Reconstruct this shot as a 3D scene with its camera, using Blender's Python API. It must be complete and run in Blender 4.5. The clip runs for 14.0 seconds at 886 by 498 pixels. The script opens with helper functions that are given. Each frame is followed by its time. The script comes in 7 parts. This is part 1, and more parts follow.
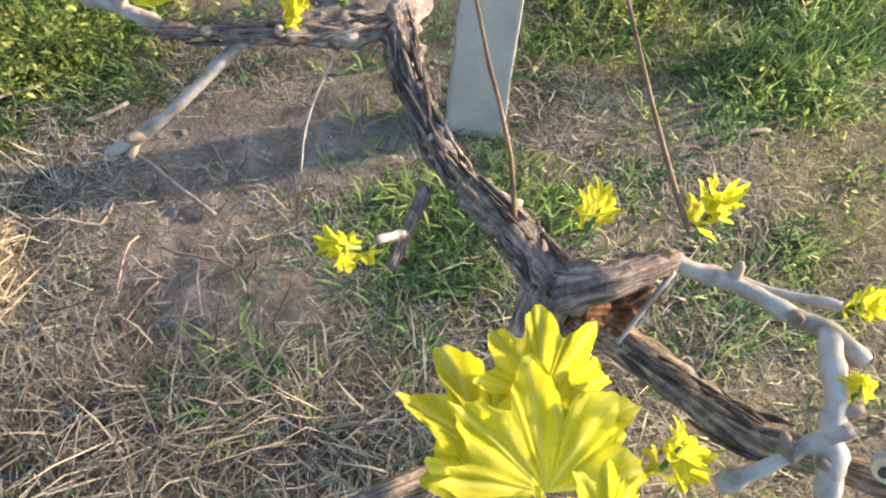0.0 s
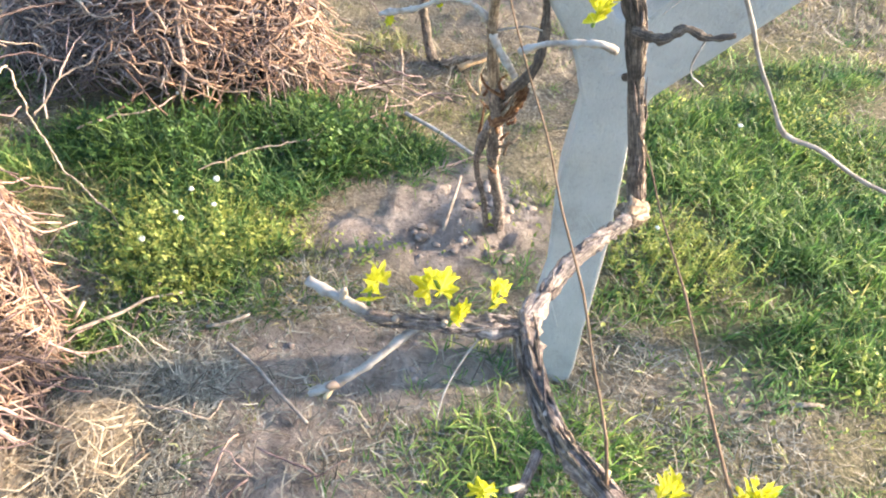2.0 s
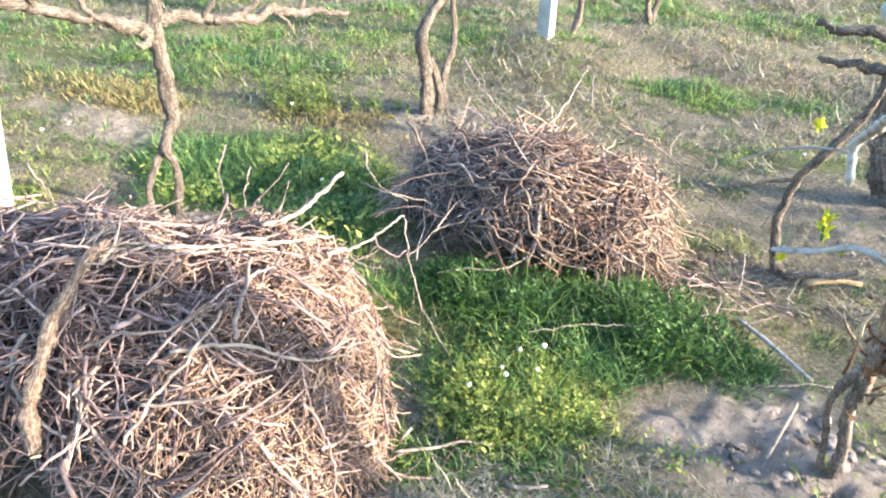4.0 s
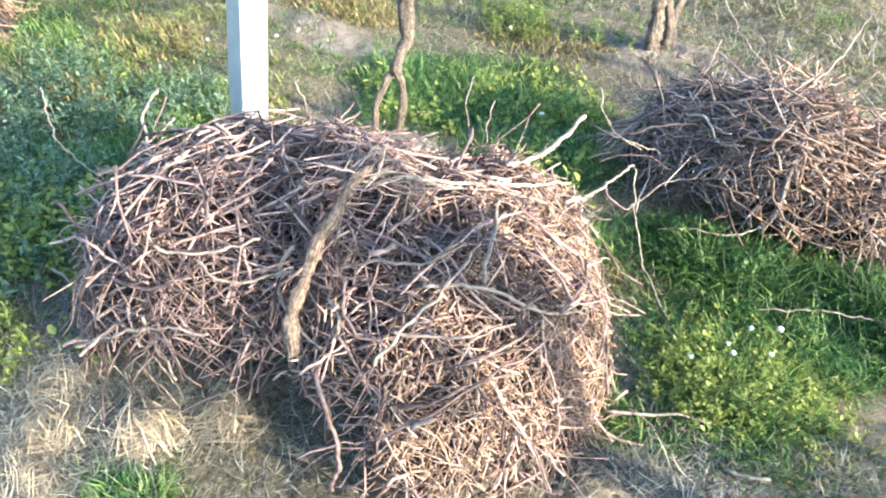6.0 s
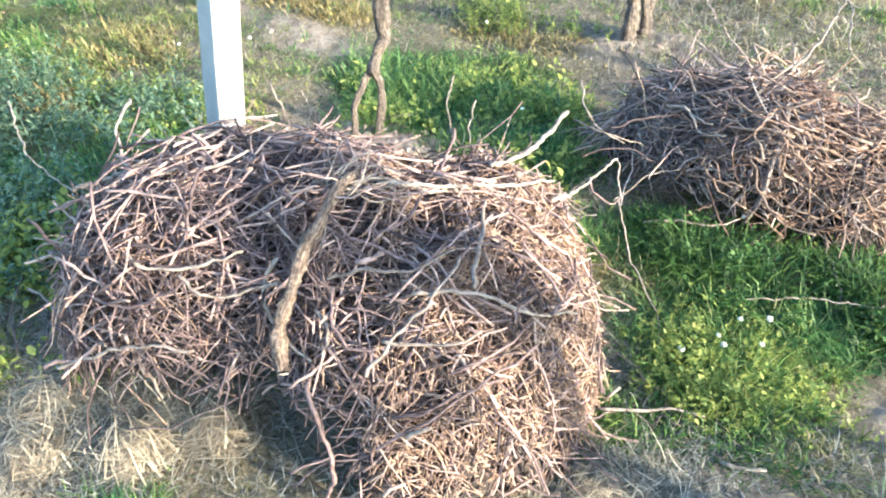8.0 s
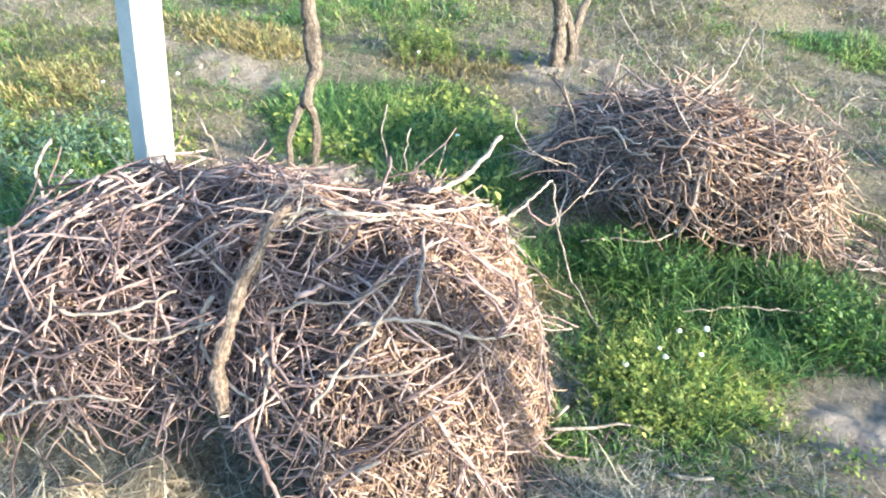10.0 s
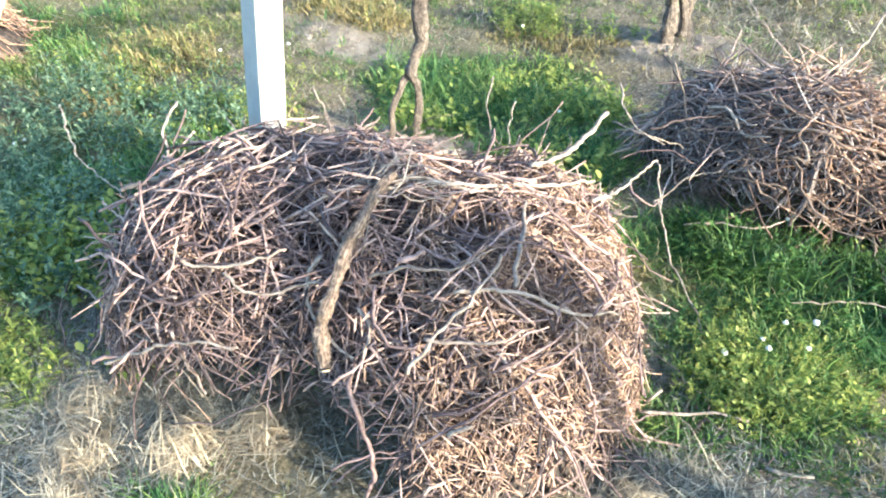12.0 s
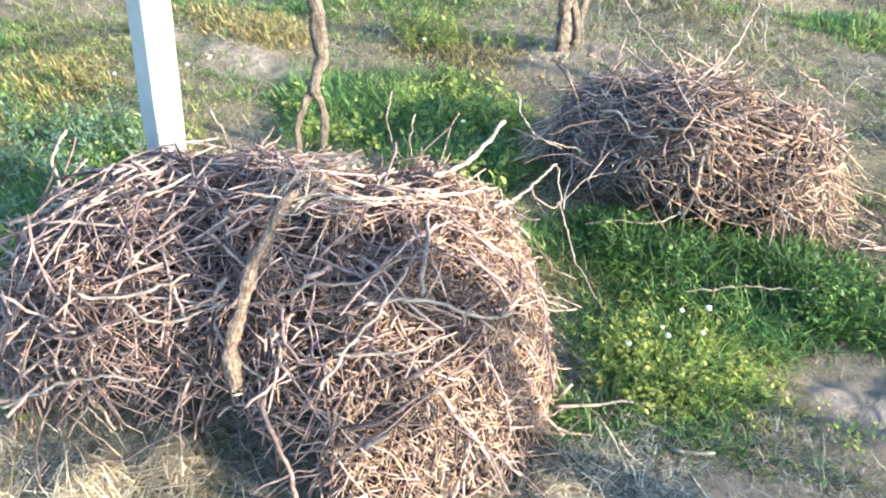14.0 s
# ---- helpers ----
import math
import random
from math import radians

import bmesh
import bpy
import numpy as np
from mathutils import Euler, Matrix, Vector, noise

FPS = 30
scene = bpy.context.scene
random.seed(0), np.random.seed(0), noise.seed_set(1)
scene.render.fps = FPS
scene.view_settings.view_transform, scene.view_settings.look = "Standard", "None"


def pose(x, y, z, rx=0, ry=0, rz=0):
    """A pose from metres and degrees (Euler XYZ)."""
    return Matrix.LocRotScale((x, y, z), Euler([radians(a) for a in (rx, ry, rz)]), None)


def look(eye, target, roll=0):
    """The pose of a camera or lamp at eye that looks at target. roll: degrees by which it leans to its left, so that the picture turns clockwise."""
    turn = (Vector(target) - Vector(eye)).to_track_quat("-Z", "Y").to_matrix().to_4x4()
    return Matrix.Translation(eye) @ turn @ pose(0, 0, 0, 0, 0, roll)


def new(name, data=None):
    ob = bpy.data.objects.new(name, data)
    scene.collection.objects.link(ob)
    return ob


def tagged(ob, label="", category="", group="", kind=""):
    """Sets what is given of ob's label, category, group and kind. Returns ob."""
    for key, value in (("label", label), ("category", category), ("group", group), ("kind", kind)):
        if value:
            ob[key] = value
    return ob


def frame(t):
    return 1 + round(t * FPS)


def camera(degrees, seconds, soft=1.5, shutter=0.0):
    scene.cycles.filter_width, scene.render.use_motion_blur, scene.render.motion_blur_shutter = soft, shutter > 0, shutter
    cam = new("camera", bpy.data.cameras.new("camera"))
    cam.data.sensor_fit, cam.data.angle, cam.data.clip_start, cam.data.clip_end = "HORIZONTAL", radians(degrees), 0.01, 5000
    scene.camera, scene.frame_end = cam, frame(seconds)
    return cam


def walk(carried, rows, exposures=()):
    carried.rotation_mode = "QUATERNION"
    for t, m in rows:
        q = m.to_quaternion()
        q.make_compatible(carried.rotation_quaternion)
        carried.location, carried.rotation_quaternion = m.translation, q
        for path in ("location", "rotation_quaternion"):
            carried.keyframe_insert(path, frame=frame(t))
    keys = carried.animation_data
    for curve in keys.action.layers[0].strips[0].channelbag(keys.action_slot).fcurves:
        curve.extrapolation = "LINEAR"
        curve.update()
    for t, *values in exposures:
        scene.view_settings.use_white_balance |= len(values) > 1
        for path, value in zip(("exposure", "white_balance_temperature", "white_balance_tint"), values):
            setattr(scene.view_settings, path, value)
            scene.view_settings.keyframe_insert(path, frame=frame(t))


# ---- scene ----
cam = camera(67.0, 14.0, soft=2.0)
PATH = [
    (0, (0.039, 0.126, 1.007), (0.193, 1.054, -0.758), 12.6),
    (0.5, (0.029, 0.125, 1.033), (0.116, 1.166, -0.672), 9.9),
    (1, (0.022, 0.112, 1.061), (0.083, 1.251, -0.582), 10.0),
    (1.5, (0.006, 0.1, 1.087), (-0.017, 1.404, -0.429), 8.1),
    (2, (-0.023, 0.066, 1.143), (-0.103, 1.482, -0.268), 9.2),
    (2.5, (-0.047, 0.059, 1.166), (-0.29, 1.543, -0.152), 7.6),
    (3, (-0.062, 0.047, 1.187), (-0.494, 1.554, -0.054), 6.0),
    (3.5, (-0.096, 0.032, 1.206), (-0.801, 1.506, 0.052), 4.0),
    (4, (-0.118, 0.015, 1.211), (-1.082, 1.375, 0.104), 2.1),
    (4.2, (-0.134, 0.009, 1.213), (-1.193, 1.298, 0.11), 1.1),
    (6.3, (-0.309, -0.081, 1.23), (-1.499, 0.837, -0.09), -0.2),
    (6.5, (-0.315, -0.089, 1.228), (-1.504, 0.813, -0.103), -0.5),
    (7, (-0.324, -0.089, 1.232), (-1.492, 0.82, -0.113), -0.6),
    (7.5, (-0.33, -0.074, 1.234), (-1.509, 0.829, -0.105), -1.2),
    (8, (-0.322, -0.053, 1.234), (-1.468, 0.927, -0.08), -0.8),
    (8.5, (-0.321, -0.039, 1.232), (-1.399, 1.02, -0.079), 1.0),
    (8.7, (-0.322, -0.037, 1.232), (-1.383, 1.044, -0.074), 1.4),
    (10.8, (-0.321, -0.053, 1.225), (-1.396, 1.094, -0.012), 0.0),
    (11, (-0.325, -0.054, 1.225), (-1.399, 1.074, -0.03), 0.1),
    (11.5, (-0.329, -0.065, 1.22), (-1.476, 0.936, -0.077), -1.5),
    (12, (-0.326, -0.076, 1.225), (-1.54, 0.844, -0.071), -2.7),
    (12.5, (-0.322, -0.09, 1.231), (-1.584, 0.792, -0.045), -1.9),
    (13, (-0.314, -0.092, 1.229), (-1.56, 0.786, -0.066), -2.0),
    (13.5, (-0.311, -0.086, 1.232), (-1.495, 0.842, -0.087), -2.0),
    (14, (-0.289, -0.062, 1.239), (-1.366, 1.038, -0.037), -1.1),
]
walk(cam, [(t, look(eye, target, roll)) for t, eye, target, roll in PATH], [(0.0, 1.72, 6250, 7.5), (2.5, 2.3, 5900, 7.0), (4.2, 2.25, 5400, 1.0), (6.5, 2.22, 5250, -2.0), (11.0, 2.22, 5200, -4.5), (14.0, 2.2, 5250, -3.0)])

# ---- world and sun ----
SUN_ELEVATION, SUN_AZIMUTH = 18.0, 71.0      # degrees; azimuth clockwise from +y
world = bpy.data.worlds.new("sky")
scene.world = world
world.use_nodes = True
sky = world.node_tree.nodes.new("ShaderNodeTexSky")
sky.sky_type, sky.sun_disc = "NISHITA", False
sky.sun_elevation, sky.sun_rotation = radians(SUN_ELEVATION), radians(SUN_AZIMUTH)
sky.air_density, sky.dust_density = 1.0, 2.0
back = world.node_tree.nodes["Background"]
world.node_tree.links.new(sky.outputs["Color"], back.inputs["Color"])
back.inputs["Strength"].default_value = 0.15
lamp = bpy.data.lights.new("sun", "SUN")
lamp.energy, lamp.angle, lamp.color = 5.0, radians(2.0), (1.0, 0.76, 0.53)
sun = new("sun", lamp)
az, el = radians(SUN_AZIMUTH), radians(SUN_ELEVATION)
sun.matrix_world = look((6 * math.sin(az) * math.cos(el), 6 * math.cos(az) * math.cos(el), 6 * math.sin(el)), (0, 0, 0))

rng = np.random.default_rng(7)


# ---- materials ----
def nodes_of(name):
    m = bpy.data.materials.new(name)
    m.use_nodes = True
    return m, m.node_tree, m.node_tree.nodes["Principled BSDF"]


def ramp_node(nt, stops):
    r = nt.nodes.new("ShaderNodeValToRGB")
    els = r.color_ramp.elements
    while len(els) < len(stops):
        els.new(0.5)
    for e, (p, c) in zip(els, stops):
        e.position, e.color = p, (*c, 1)
    return r


def noise_node(nt, scale, detail=4.0, rough=0.6, stretch=None, coords="Object"):
    tc = nt.nodes.new("ShaderNodeTexCoord")
    n = nt.nodes.new("ShaderNodeTexNoise")
    n.inputs["Scale"].default_value, n.inputs["Detail"].default_value, n.inputs["Roughness"].default_value = scale, detail, rough
    if stretch:
        mp = nt.nodes.new("ShaderNodeMapping")
        mp.inputs["Scale"].default_value = stretch
        nt.links.new(tc.outputs[coords], mp.inputs["Vector"])
        nt.links.new(mp.outputs["Vector"], n.inputs["Vector"])
    else:
        nt.links.new(tc.outputs[coords], n.inputs["Vector"])
    return n


def mixed(nt, kind, fac, a, b):
    m = nt.nodes.new("ShaderNodeMix")
    m.data_type, m.blend_type = "RGBA", kind
    for sock, v in ((m.inputs[0], fac), (m.inputs[6], a), (m.inputs[7], b)):
        if hasattr(v, "is_linked"):
            nt.links.new(v, sock)
        else:
            sock.default_value = v if isinstance(v, float) else (*v, 1)
    return m.outputs[2]


def bumped(nt, bsdf, height, strength, distance):
    b = nt.nodes.new("ShaderNodeBump")
    b.inputs["Strength"].default_value, b.inputs["Distance"].default_value = strength, distance
    nt.links.new(height, b.inputs["Height"])
    nt.links.new(b.outputs["Normal"], bsdf.inputs["Normal"])


def plant_material(name, stops, through_light=0.35, rough=0.55, per_object=False, veins=False, drift=None):
    """Leaves and blades: each island (or object) takes its own tone, and some light passes through."""
    m, nt, bsdf = nodes_of(name)
    if per_object:
        pick = nt.nodes.new("ShaderNodeObjectInfo").outputs["Random"]
    else:
        pick = nt.nodes.new("ShaderNodeNewGeometry").outputs["Random Per Island"]
    r = ramp_node(nt, stops)
    nt.links.new(pick, r.inputs["Fac"])
    n = noise_node(nt, 45.0 if not veins else 160.0, 3.0)
    r2 = ramp_node(nt, [(0.3, (0.62, 0.62, 0.62)), (0.75, (1.15, 1.15, 1.15))])
    nt.links.new(n.outputs["Fac"], r2.inputs["Fac"])
    col = mixed(nt, "MULTIPLY", 1.0, r.outputs["Color"], r2.outputs["Color"])
    if veins:
        # paler along the veins and where crest highlights are painted
        rib = nt.nodes.new("ShaderNodeAttribute")
        rib.attribute_name = "vein_glint"
        col = mixed(nt, "MIX", rib.outputs["Fac"], col, (0.82, 0.80, 0.20))
    if drift:
        wide = noise_node(nt, 4.0, 4.0)
        r3 = ramp_node(nt, [(0.35, drift[0]), (0.65, drift[1])])
        nt.links.new(wide.outputs["Fac"], r3.inputs["Fac"])
        col = mixed(nt, "MULTIPLY", 1.0, col, r3.outputs["Color"])
    nt.links.new(col, bsdf.inputs["Base Color"])
    bsdf.inputs["Roughness"].default_value = rough
    bsdf.inputs["Specular IOR Level"].default_value = 0.35
    if veins:
        bumped(nt, bsdf, n.outputs["Fac"], 0.5, 0.001)
    if through_light:
        tr = nt.nodes.new("ShaderNodeBsdfTranslucent")
        nt.links.new(col, tr.inputs["Color"])
        mx = nt.nodes.new("ShaderNodeMixShader")
        mx.inputs["Fac"].default_value = through_light
        nt.links.new(bsdf.outputs["BSDF"], mx.inputs[1])
        nt.links.new(tr.outputs["BSDF"], mx.inputs[2])
        nt.links.new(mx.outputs["Shader"], nt.nodes["Material Output"].inputs["Surface"])
    return m


def bark_material(name, dark, mid, pale, scale=60.0, bump=0.8, grain=True):
    """Shaggy bark: long dark cracks with paler fibres between them, running along the limb."""
    m, nt, bsdf = nodes_of(name)
    n = noise_node(nt, scale if not grain else 1.6, 6.0, 0.65)
    if grain:
        at = nt.nodes.new("ShaderNodeAttribute")
        at.attribute_name = "grain"
        nt.links.new(at.outputs["Vector"], n.inputs["Vector"])
    big = noise_node(nt, 11.0, 3.0)
    flake = noise_node(nt, 130.0, 4.0, 0.7)
    tone = nt.nodes.new("ShaderNodeMath")
    tone.operation = "MULTIPLY_ADD"
    nt.links.new(flake.outputs["Fac"], tone.inputs[0])
    tone.inputs[1].default_value = 0.7
    nt.links.new(n.outputs["Fac"], tone.inputs[2])
    r = ramp_node(nt, [(0.62, dark), (0.84, mid), (1.0, pale)])
    nt.links.new(tone.outputs["Value"], r.inputs["Fac"])
    r2 = ramp_node(nt, [(0.3, (0.58, 0.55, 0.54)), (0.55, (1.0, 0.98, 0.97)), (0.75, (1.35, 1.25, 1.15))])
    nt.links.new(big.outputs["Fac"], r2.inputs["Fac"])
    nt.links.new(mixed(nt, "MULTIPLY", 1.0, r.outputs["Color"], r2.outputs["Color"]), bsdf.inputs["Base Color"])
    bsdf.inputs["Roughness"].default_value = 0.9
    bumped(nt, bsdf, tone.outputs["Value"], bump, 0.006)
    return m


def cane_material(name, stops, per_object):
    """Dry pruned canes: each has its own tone, with nodes and lichen spots along it."""
    m, nt, bsdf = nodes_of(name)
    if per_object:
        pick = nt.nodes.new("ShaderNodeObjectInfo").outputs["Random"]
    else:
        pick = nt.nodes.new("ShaderNodeNewGeometry").outputs["Random Per Island"]
    r = ramp_node(nt, stops)
    nt.links.new(pick, r.inputs["Fac"])
    n = noise_node(nt, 70.0, 4.0, 0.6)
    r2 = ramp_node(nt, [(0.28, (0.42, 0.36, 0.31)), (0.45, (0.85, 0.80, 0.76)), (0.58, (1.05, 1.05, 1.05)), (0.8, (1.3, 1.27, 1.22))])
    nt.links.new(n.outputs["Fac"], r2.inputs["Fac"])
    nt.links.new(mixed(nt, "MULTIPLY", 1.0, r.outputs["Color"], r2.outputs["Color"]), bsdf.inputs["Base Color"])
    bsdf.inputs["Roughness"].default_value = 0.7
    bsdf.inputs["Specular IOR Level"].default_value = 0.3
    bumped(nt, bsdf, n.outputs["Fac"], 0.4, 0.002)
    return m


def ground_material():
    m, nt, bsdf = nodes_of("ground_soil")
    at = nt.nodes.new("ShaderNodeAttribute")
    at.attribute_name = "bare"
    ag = nt.nodes.new("ShaderNodeAttribute")
    ag.attribute_name = "green"
    fine = noise_node(nt, 90.0, 6.0, 0.7)
    mid = noise_node(nt, 16.0, 8.0, 0.7)
    big = noise_node(nt, 1.1, 4.0, 0.6)
    litter = ramp_node(nt, [(0.28, (0.07, 0.056, 0.041)), (0.5, (0.245, 0.198, 0.145)), (0.72, (0.50, 0.415, 0.305))])
    nt.links.new(fine.outputs["Fac"], litter.inputs["Fac"])
    soil = ramp_node(nt, [(0.3, (0.13, 0.102, 0.086)), (0.5, (0.32, 0.265, 0.232)), (0.72, (0.48, 0.41, 0.362))])
    nt.links.new(mid.outputs["Fac"], soil.inputs["Fac"])
    turf = ramp_node(nt, [(0.3, (0.035, 0.05, 0.016)), (0.7, (0.20, 0.205, 0.08))])
    nt.links.new(fine.outputs["Fac"], turf.inputs["Fac"])
    patch = ramp_node(nt, [(0.40, (0, 0, 0)), (0.56, (1, 1, 1))])
    nt.links.new(big.outputs["Fac"], patch.inputs["Fac"])
    g = nt.nodes.new("ShaderNodeMath")
    g.operation, g.use_clamp = "MULTIPLY_ADD", True
    nt.links.new(patch.outputs["Color"], g.inputs[0])
    g.inputs[1].default_value = 0.3
    nt.links.new(ag.outputs["Fac"], g.inputs[2])
    c1 = mixed(nt, "MIX", g.outputs["Value"], litter.outputs["Color"], turf.outputs["Color"])
    c2 = mixed(nt, "MIX", at.outputs["Fac"], c1, soil.outputs["Color"])
    nt.links.new(c2, bsdf.inputs["Base Color"])
    bsdf.inputs["Roughness"].default_value = 0.95
    bsdf.inputs["Specular IOR Level"].default_value = 0.15
    add = nt.nodes.new("ShaderNodeMath")
    add.operation = "MULTIPLY_ADD"
    nt.links.new(mid.outputs["Fac"], add.inputs[0])
    add.inputs[1].default_value = 2.0
    nt.links.new(fine.outputs["Fac"], add.inputs[2])
    bumped(nt, bsdf, add.outputs["Value"], 1.0, 0.022)
    return m


def concrete_material():
    m, nt, bsdf = nodes_of("weathered_concrete")
    fine, big = noise_node(nt, 140.0, 5.0, 0.7), noise_node(nt, 7.0, 5.0, 0.65)
    r = ramp_node(nt, [(0.28, (0.27, 0.262, 0.245)), (0.45, (0.40, 0.392, 0.37)), (0.72, (0.49, 0.478, 0.45))])
    nt.links.new(big.outputs["Fac"], r.inputs["Fac"])
    r2 = ramp_node(nt, [(0.30, (0.80, 0.80, 0.80)), (0.45, (1, 1, 1))])
    nt.links.new(fine.outputs["Fac"], r2.inputs["Fac"])
    nt.links.new(mixed(nt, "MULTIPLY", 1.0, r.outputs["Color"], r2.outputs["Color"]), bsdf.inputs["Base Color"])
    bsdf.inputs["Roughness"].default_value = 0.9
    bumped(nt, bsdf, fine.outputs["Fac"], 0.8, 0.004)
    return m


def plain_material(name, colour, rough=0.7, metal=0.0):
    m, nt, bsdf = nodes_of(name)
    n = noise_node(nt, 120.0, 4.0)
    r = ramp_node(nt, [(0.3, tuple(0.7 * c for c in colour)), (0.7, tuple(min(1, 1.2 * c) for c in colour))])
    nt.links.new(n.outputs["Fac"], r.inputs["Fac"])
    nt.links.new(r.outputs["Color"], bsdf.inputs["Base Color"])
    bsdf.inputs["Roughness"].default_value, bsdf.inputs["Metallic"].default_value = rough, metal
    return m


GROUND = ground_material()
CONCRETE = concrete_material()
BARK = bark_material("vine_bark", (0.048, 0.038, 0.036), (0.195, 0.155, 0.14), (0.45, 0.375, 0.33))
BARK_TAN = bark_material("tan_vine_bark", (0.06, 0.042, 0.028), (0.25, 0.185, 0.13), (0.50, 0.40, 0.29))
BARK_DARK = bark_material("dark_vine_bark", (0.025, 0.02, 0.018), (0.108, 0.087, 0.072), (0.245, 0.20, 0.165))
BARK_PALE = bark_material("pale_vine_bark", (0.085, 0.068, 0.062), (0.30, 0.25, 0.23), (0.55, 0.47, 0.43))
BARK_LIMB = bark_material("old_limb_bark", (0.04, 0.028, 0.022), (0.165, 0.12, 0.092), (0.36, 0.275, 0.21))
TORN_WOOD = bark_material("torn_rotten_wood", (0.05, 0.018, 0.008), (0.2, 0.085, 0.035), (0.45, 0.27, 0.14), 110.0, 1.0)
GREY_CANE = cane_material("grey_weathered_cane", [(0.0, (0.27, 0.25, 0.235)), (1.0, (0.42, 0.395, 0.37))], True)
DULL_CANE = cane_material("dull_grey_cane", [(0.0, (0.20, 0.178, 0.16)), (1.0, (0.31, 0.28, 0.255))], True)
RED_CANE = cane_material("red_brown_cane", [(0.0, (0.10, 0.06, 0.04)), (1.0, (0.19, 0.125, 0.075))], True)
PALE_CANE = cane_material("bleached_cane", [(0.0, (0.19, 0.155, 0.135)), (1.0, (0.36, 0.30, 0.25))], True)
CUT_WOOD = plain_material("pale_cut_wood", (0.58, 0.46, 0.30))
PITH_AND_HOLE = plain_material("dark_pith_and_hole", (0.05, 0.035, 0.025))
CANE_STOPS = [(0.0, (0.045, 0.033, 0.034)), (0.35, (0.17, 0.12, 0.118)), (0.66, (0.335, 0.24, 0.218)), (0.92, (0.45, 0.33, 0.285)), (1.0, (0.50, 0.385, 0.32))]
PILE_CANE = cane_material("pruned_cane", CANE_STOPS, False)
PILE_CANE_ONE = cane_material("pruned_cane_single", CANE_STOPS, True)
PILE_STRAW = cane_material("straw_coloured_twig", [(0.0, (0.13, 0.085, 0.065)), (0.5, (0.31, 0.208, 0.153)), (1.0, (0.48, 0.345, 0.258))], False)
# cane tone greyed to paint the second heap's shaded side
PILE_SHADE_GREY = cane_material("shade_grey_cane", [(0.0, (0.05, 0.042, 0.044)), (0.5, (0.22, 0.185, 0.182)), (0.85, (0.37, 0.315, 0.30)), (1.0, (0.55, 0.48, 0.43))], False)
PILE_RED = cane_material("reddish_pruned_cane", [(0.0, (0.11, 0.072, 0.058)), (0.5, (0.31, 0.20, 0.143)), (1.0, (0.50, 0.34, 0.24))], False)
PILE_RED_ONE = cane_material("reddish_pruned_cane_single", [(0.0, (0.14, 0.10, 0.085)), (0.5, (0.28, 0.20, 0.155)), (1.0, (0.45, 0.34, 0.25))], True)
# near-black filler: the shade in the gaps of a heap, as colour
PILE_GAP_SHADE = bark_material("gap_shade", (0.015, 0.011, 0.01), (0.045, 0.034, 0.03), (0.10, 0.08, 0.068), 60.0, 0.8, False)
LEAF = plant_material("young_vine_leaf", [(0.0, (0.60, 0.60, 0.02)), (0.5, (0.72, 0.70, 0.022)), (1.0, (0.82, 0.78, 0.035))], 0.6, 0.36, True, True)
GRASS = plant_material("green_grass", [(0.0, (0.04, 0.085, 0.035)), (0.3, (0.10, 0.19, 0.07)), (0.7, (0.21, 0.33, 0.115)), (0.9, (0.34, 0.42, 0.16)), (1.0, (0.48, 0.47, 0.25))], 0.45, drift=((0.62, 0.86, 0.8), (1.75, 1.5, 1.05)))
# lush grass with its green darkened to stand in for shade
SHADE_DARK_GRASS = plant_material("shade_dark_lush_grass", [(0.0, (0.025, 0.055, 0.022)), (0.4, (0.055, 0.115, 0.035)), (0.8, (0.11, 0.20, 0.05)), (1.0, (0.22, 0.31, 0.10))], 0.4, drift=((0.8, 0.9, 0.85), (1.3, 1.25, 1.0)))
ROW_GRASS = plant_material("fresh_row_grass", [(0.0, (0.035, 0.08, 0.025)), (0.4, (0.085, 0.17, 0.045)), (0.8, (0.17, 0.29, 0.07)), (1.0, (0.30, 0.40, 0.14))], 0.45, drift=((0.75, 0.85, 0.85), (1.4, 1.3, 1.0)))
HERB = plant_material("blue_green_herb", [(0.0, (0.07, 0.12, 0.075)), (0.5, (0.16, 0.24, 0.145)), (0.85, (0.26, 0.35, 0.21)), (1.0, (0.40, 0.47, 0.27))], 0.4)
OCHRE_GRASS = plant_material("ochre_withered_weed", [(0.0, (0.22, 0.17, 0.065)), (0.5, (0.42, 0.325, 0.13)), (1.0, (0.62, 0.50, 0.25))], 0.4)
MEADOW = plant_material("dry_meadow_grass", [(0.0, (0.09, 0.10, 0.05)), (0.35, (0.21, 0.215, 0.10)), (0.65, (0.38, 0.33, 0.20)), (1.0, (0.62, 0.52, 0.36))], 0.4, drift=((0.75, 0.95, 0.85), (1.3, 1.12, 0.95)))
GREY_STRAW = plant_material("grey_bleached_straw", [(0.0, (0.08, 0.082, 0.066)), (0.45, (0.24, 0.235, 0.195)), (0.85, (0.43, 0.41, 0.35)), (1.0, (0.62, 0.58, 0.49))], 0.25, 0.65)
YELLOW_GRASS = plant_material("yellow_green_weeds", [(0.0, (0.09, 0.12, 0.045)), (0.4, (0.23, 0.26, 0.085)), (0.8, (0.41, 0.38, 0.145)), (1.0, (0.56, 0.50, 0.25))], 0.45)
WEED = plant_material("broad_leaf_weed", [(0.0, (0.11, 0.18, 0.05)), (0.35, (0.30, 0.365, 0.085)), (0.8, (0.48, 0.50, 0.12)), (1.0, (0.54, 0.56, 0.16))], 0.45)
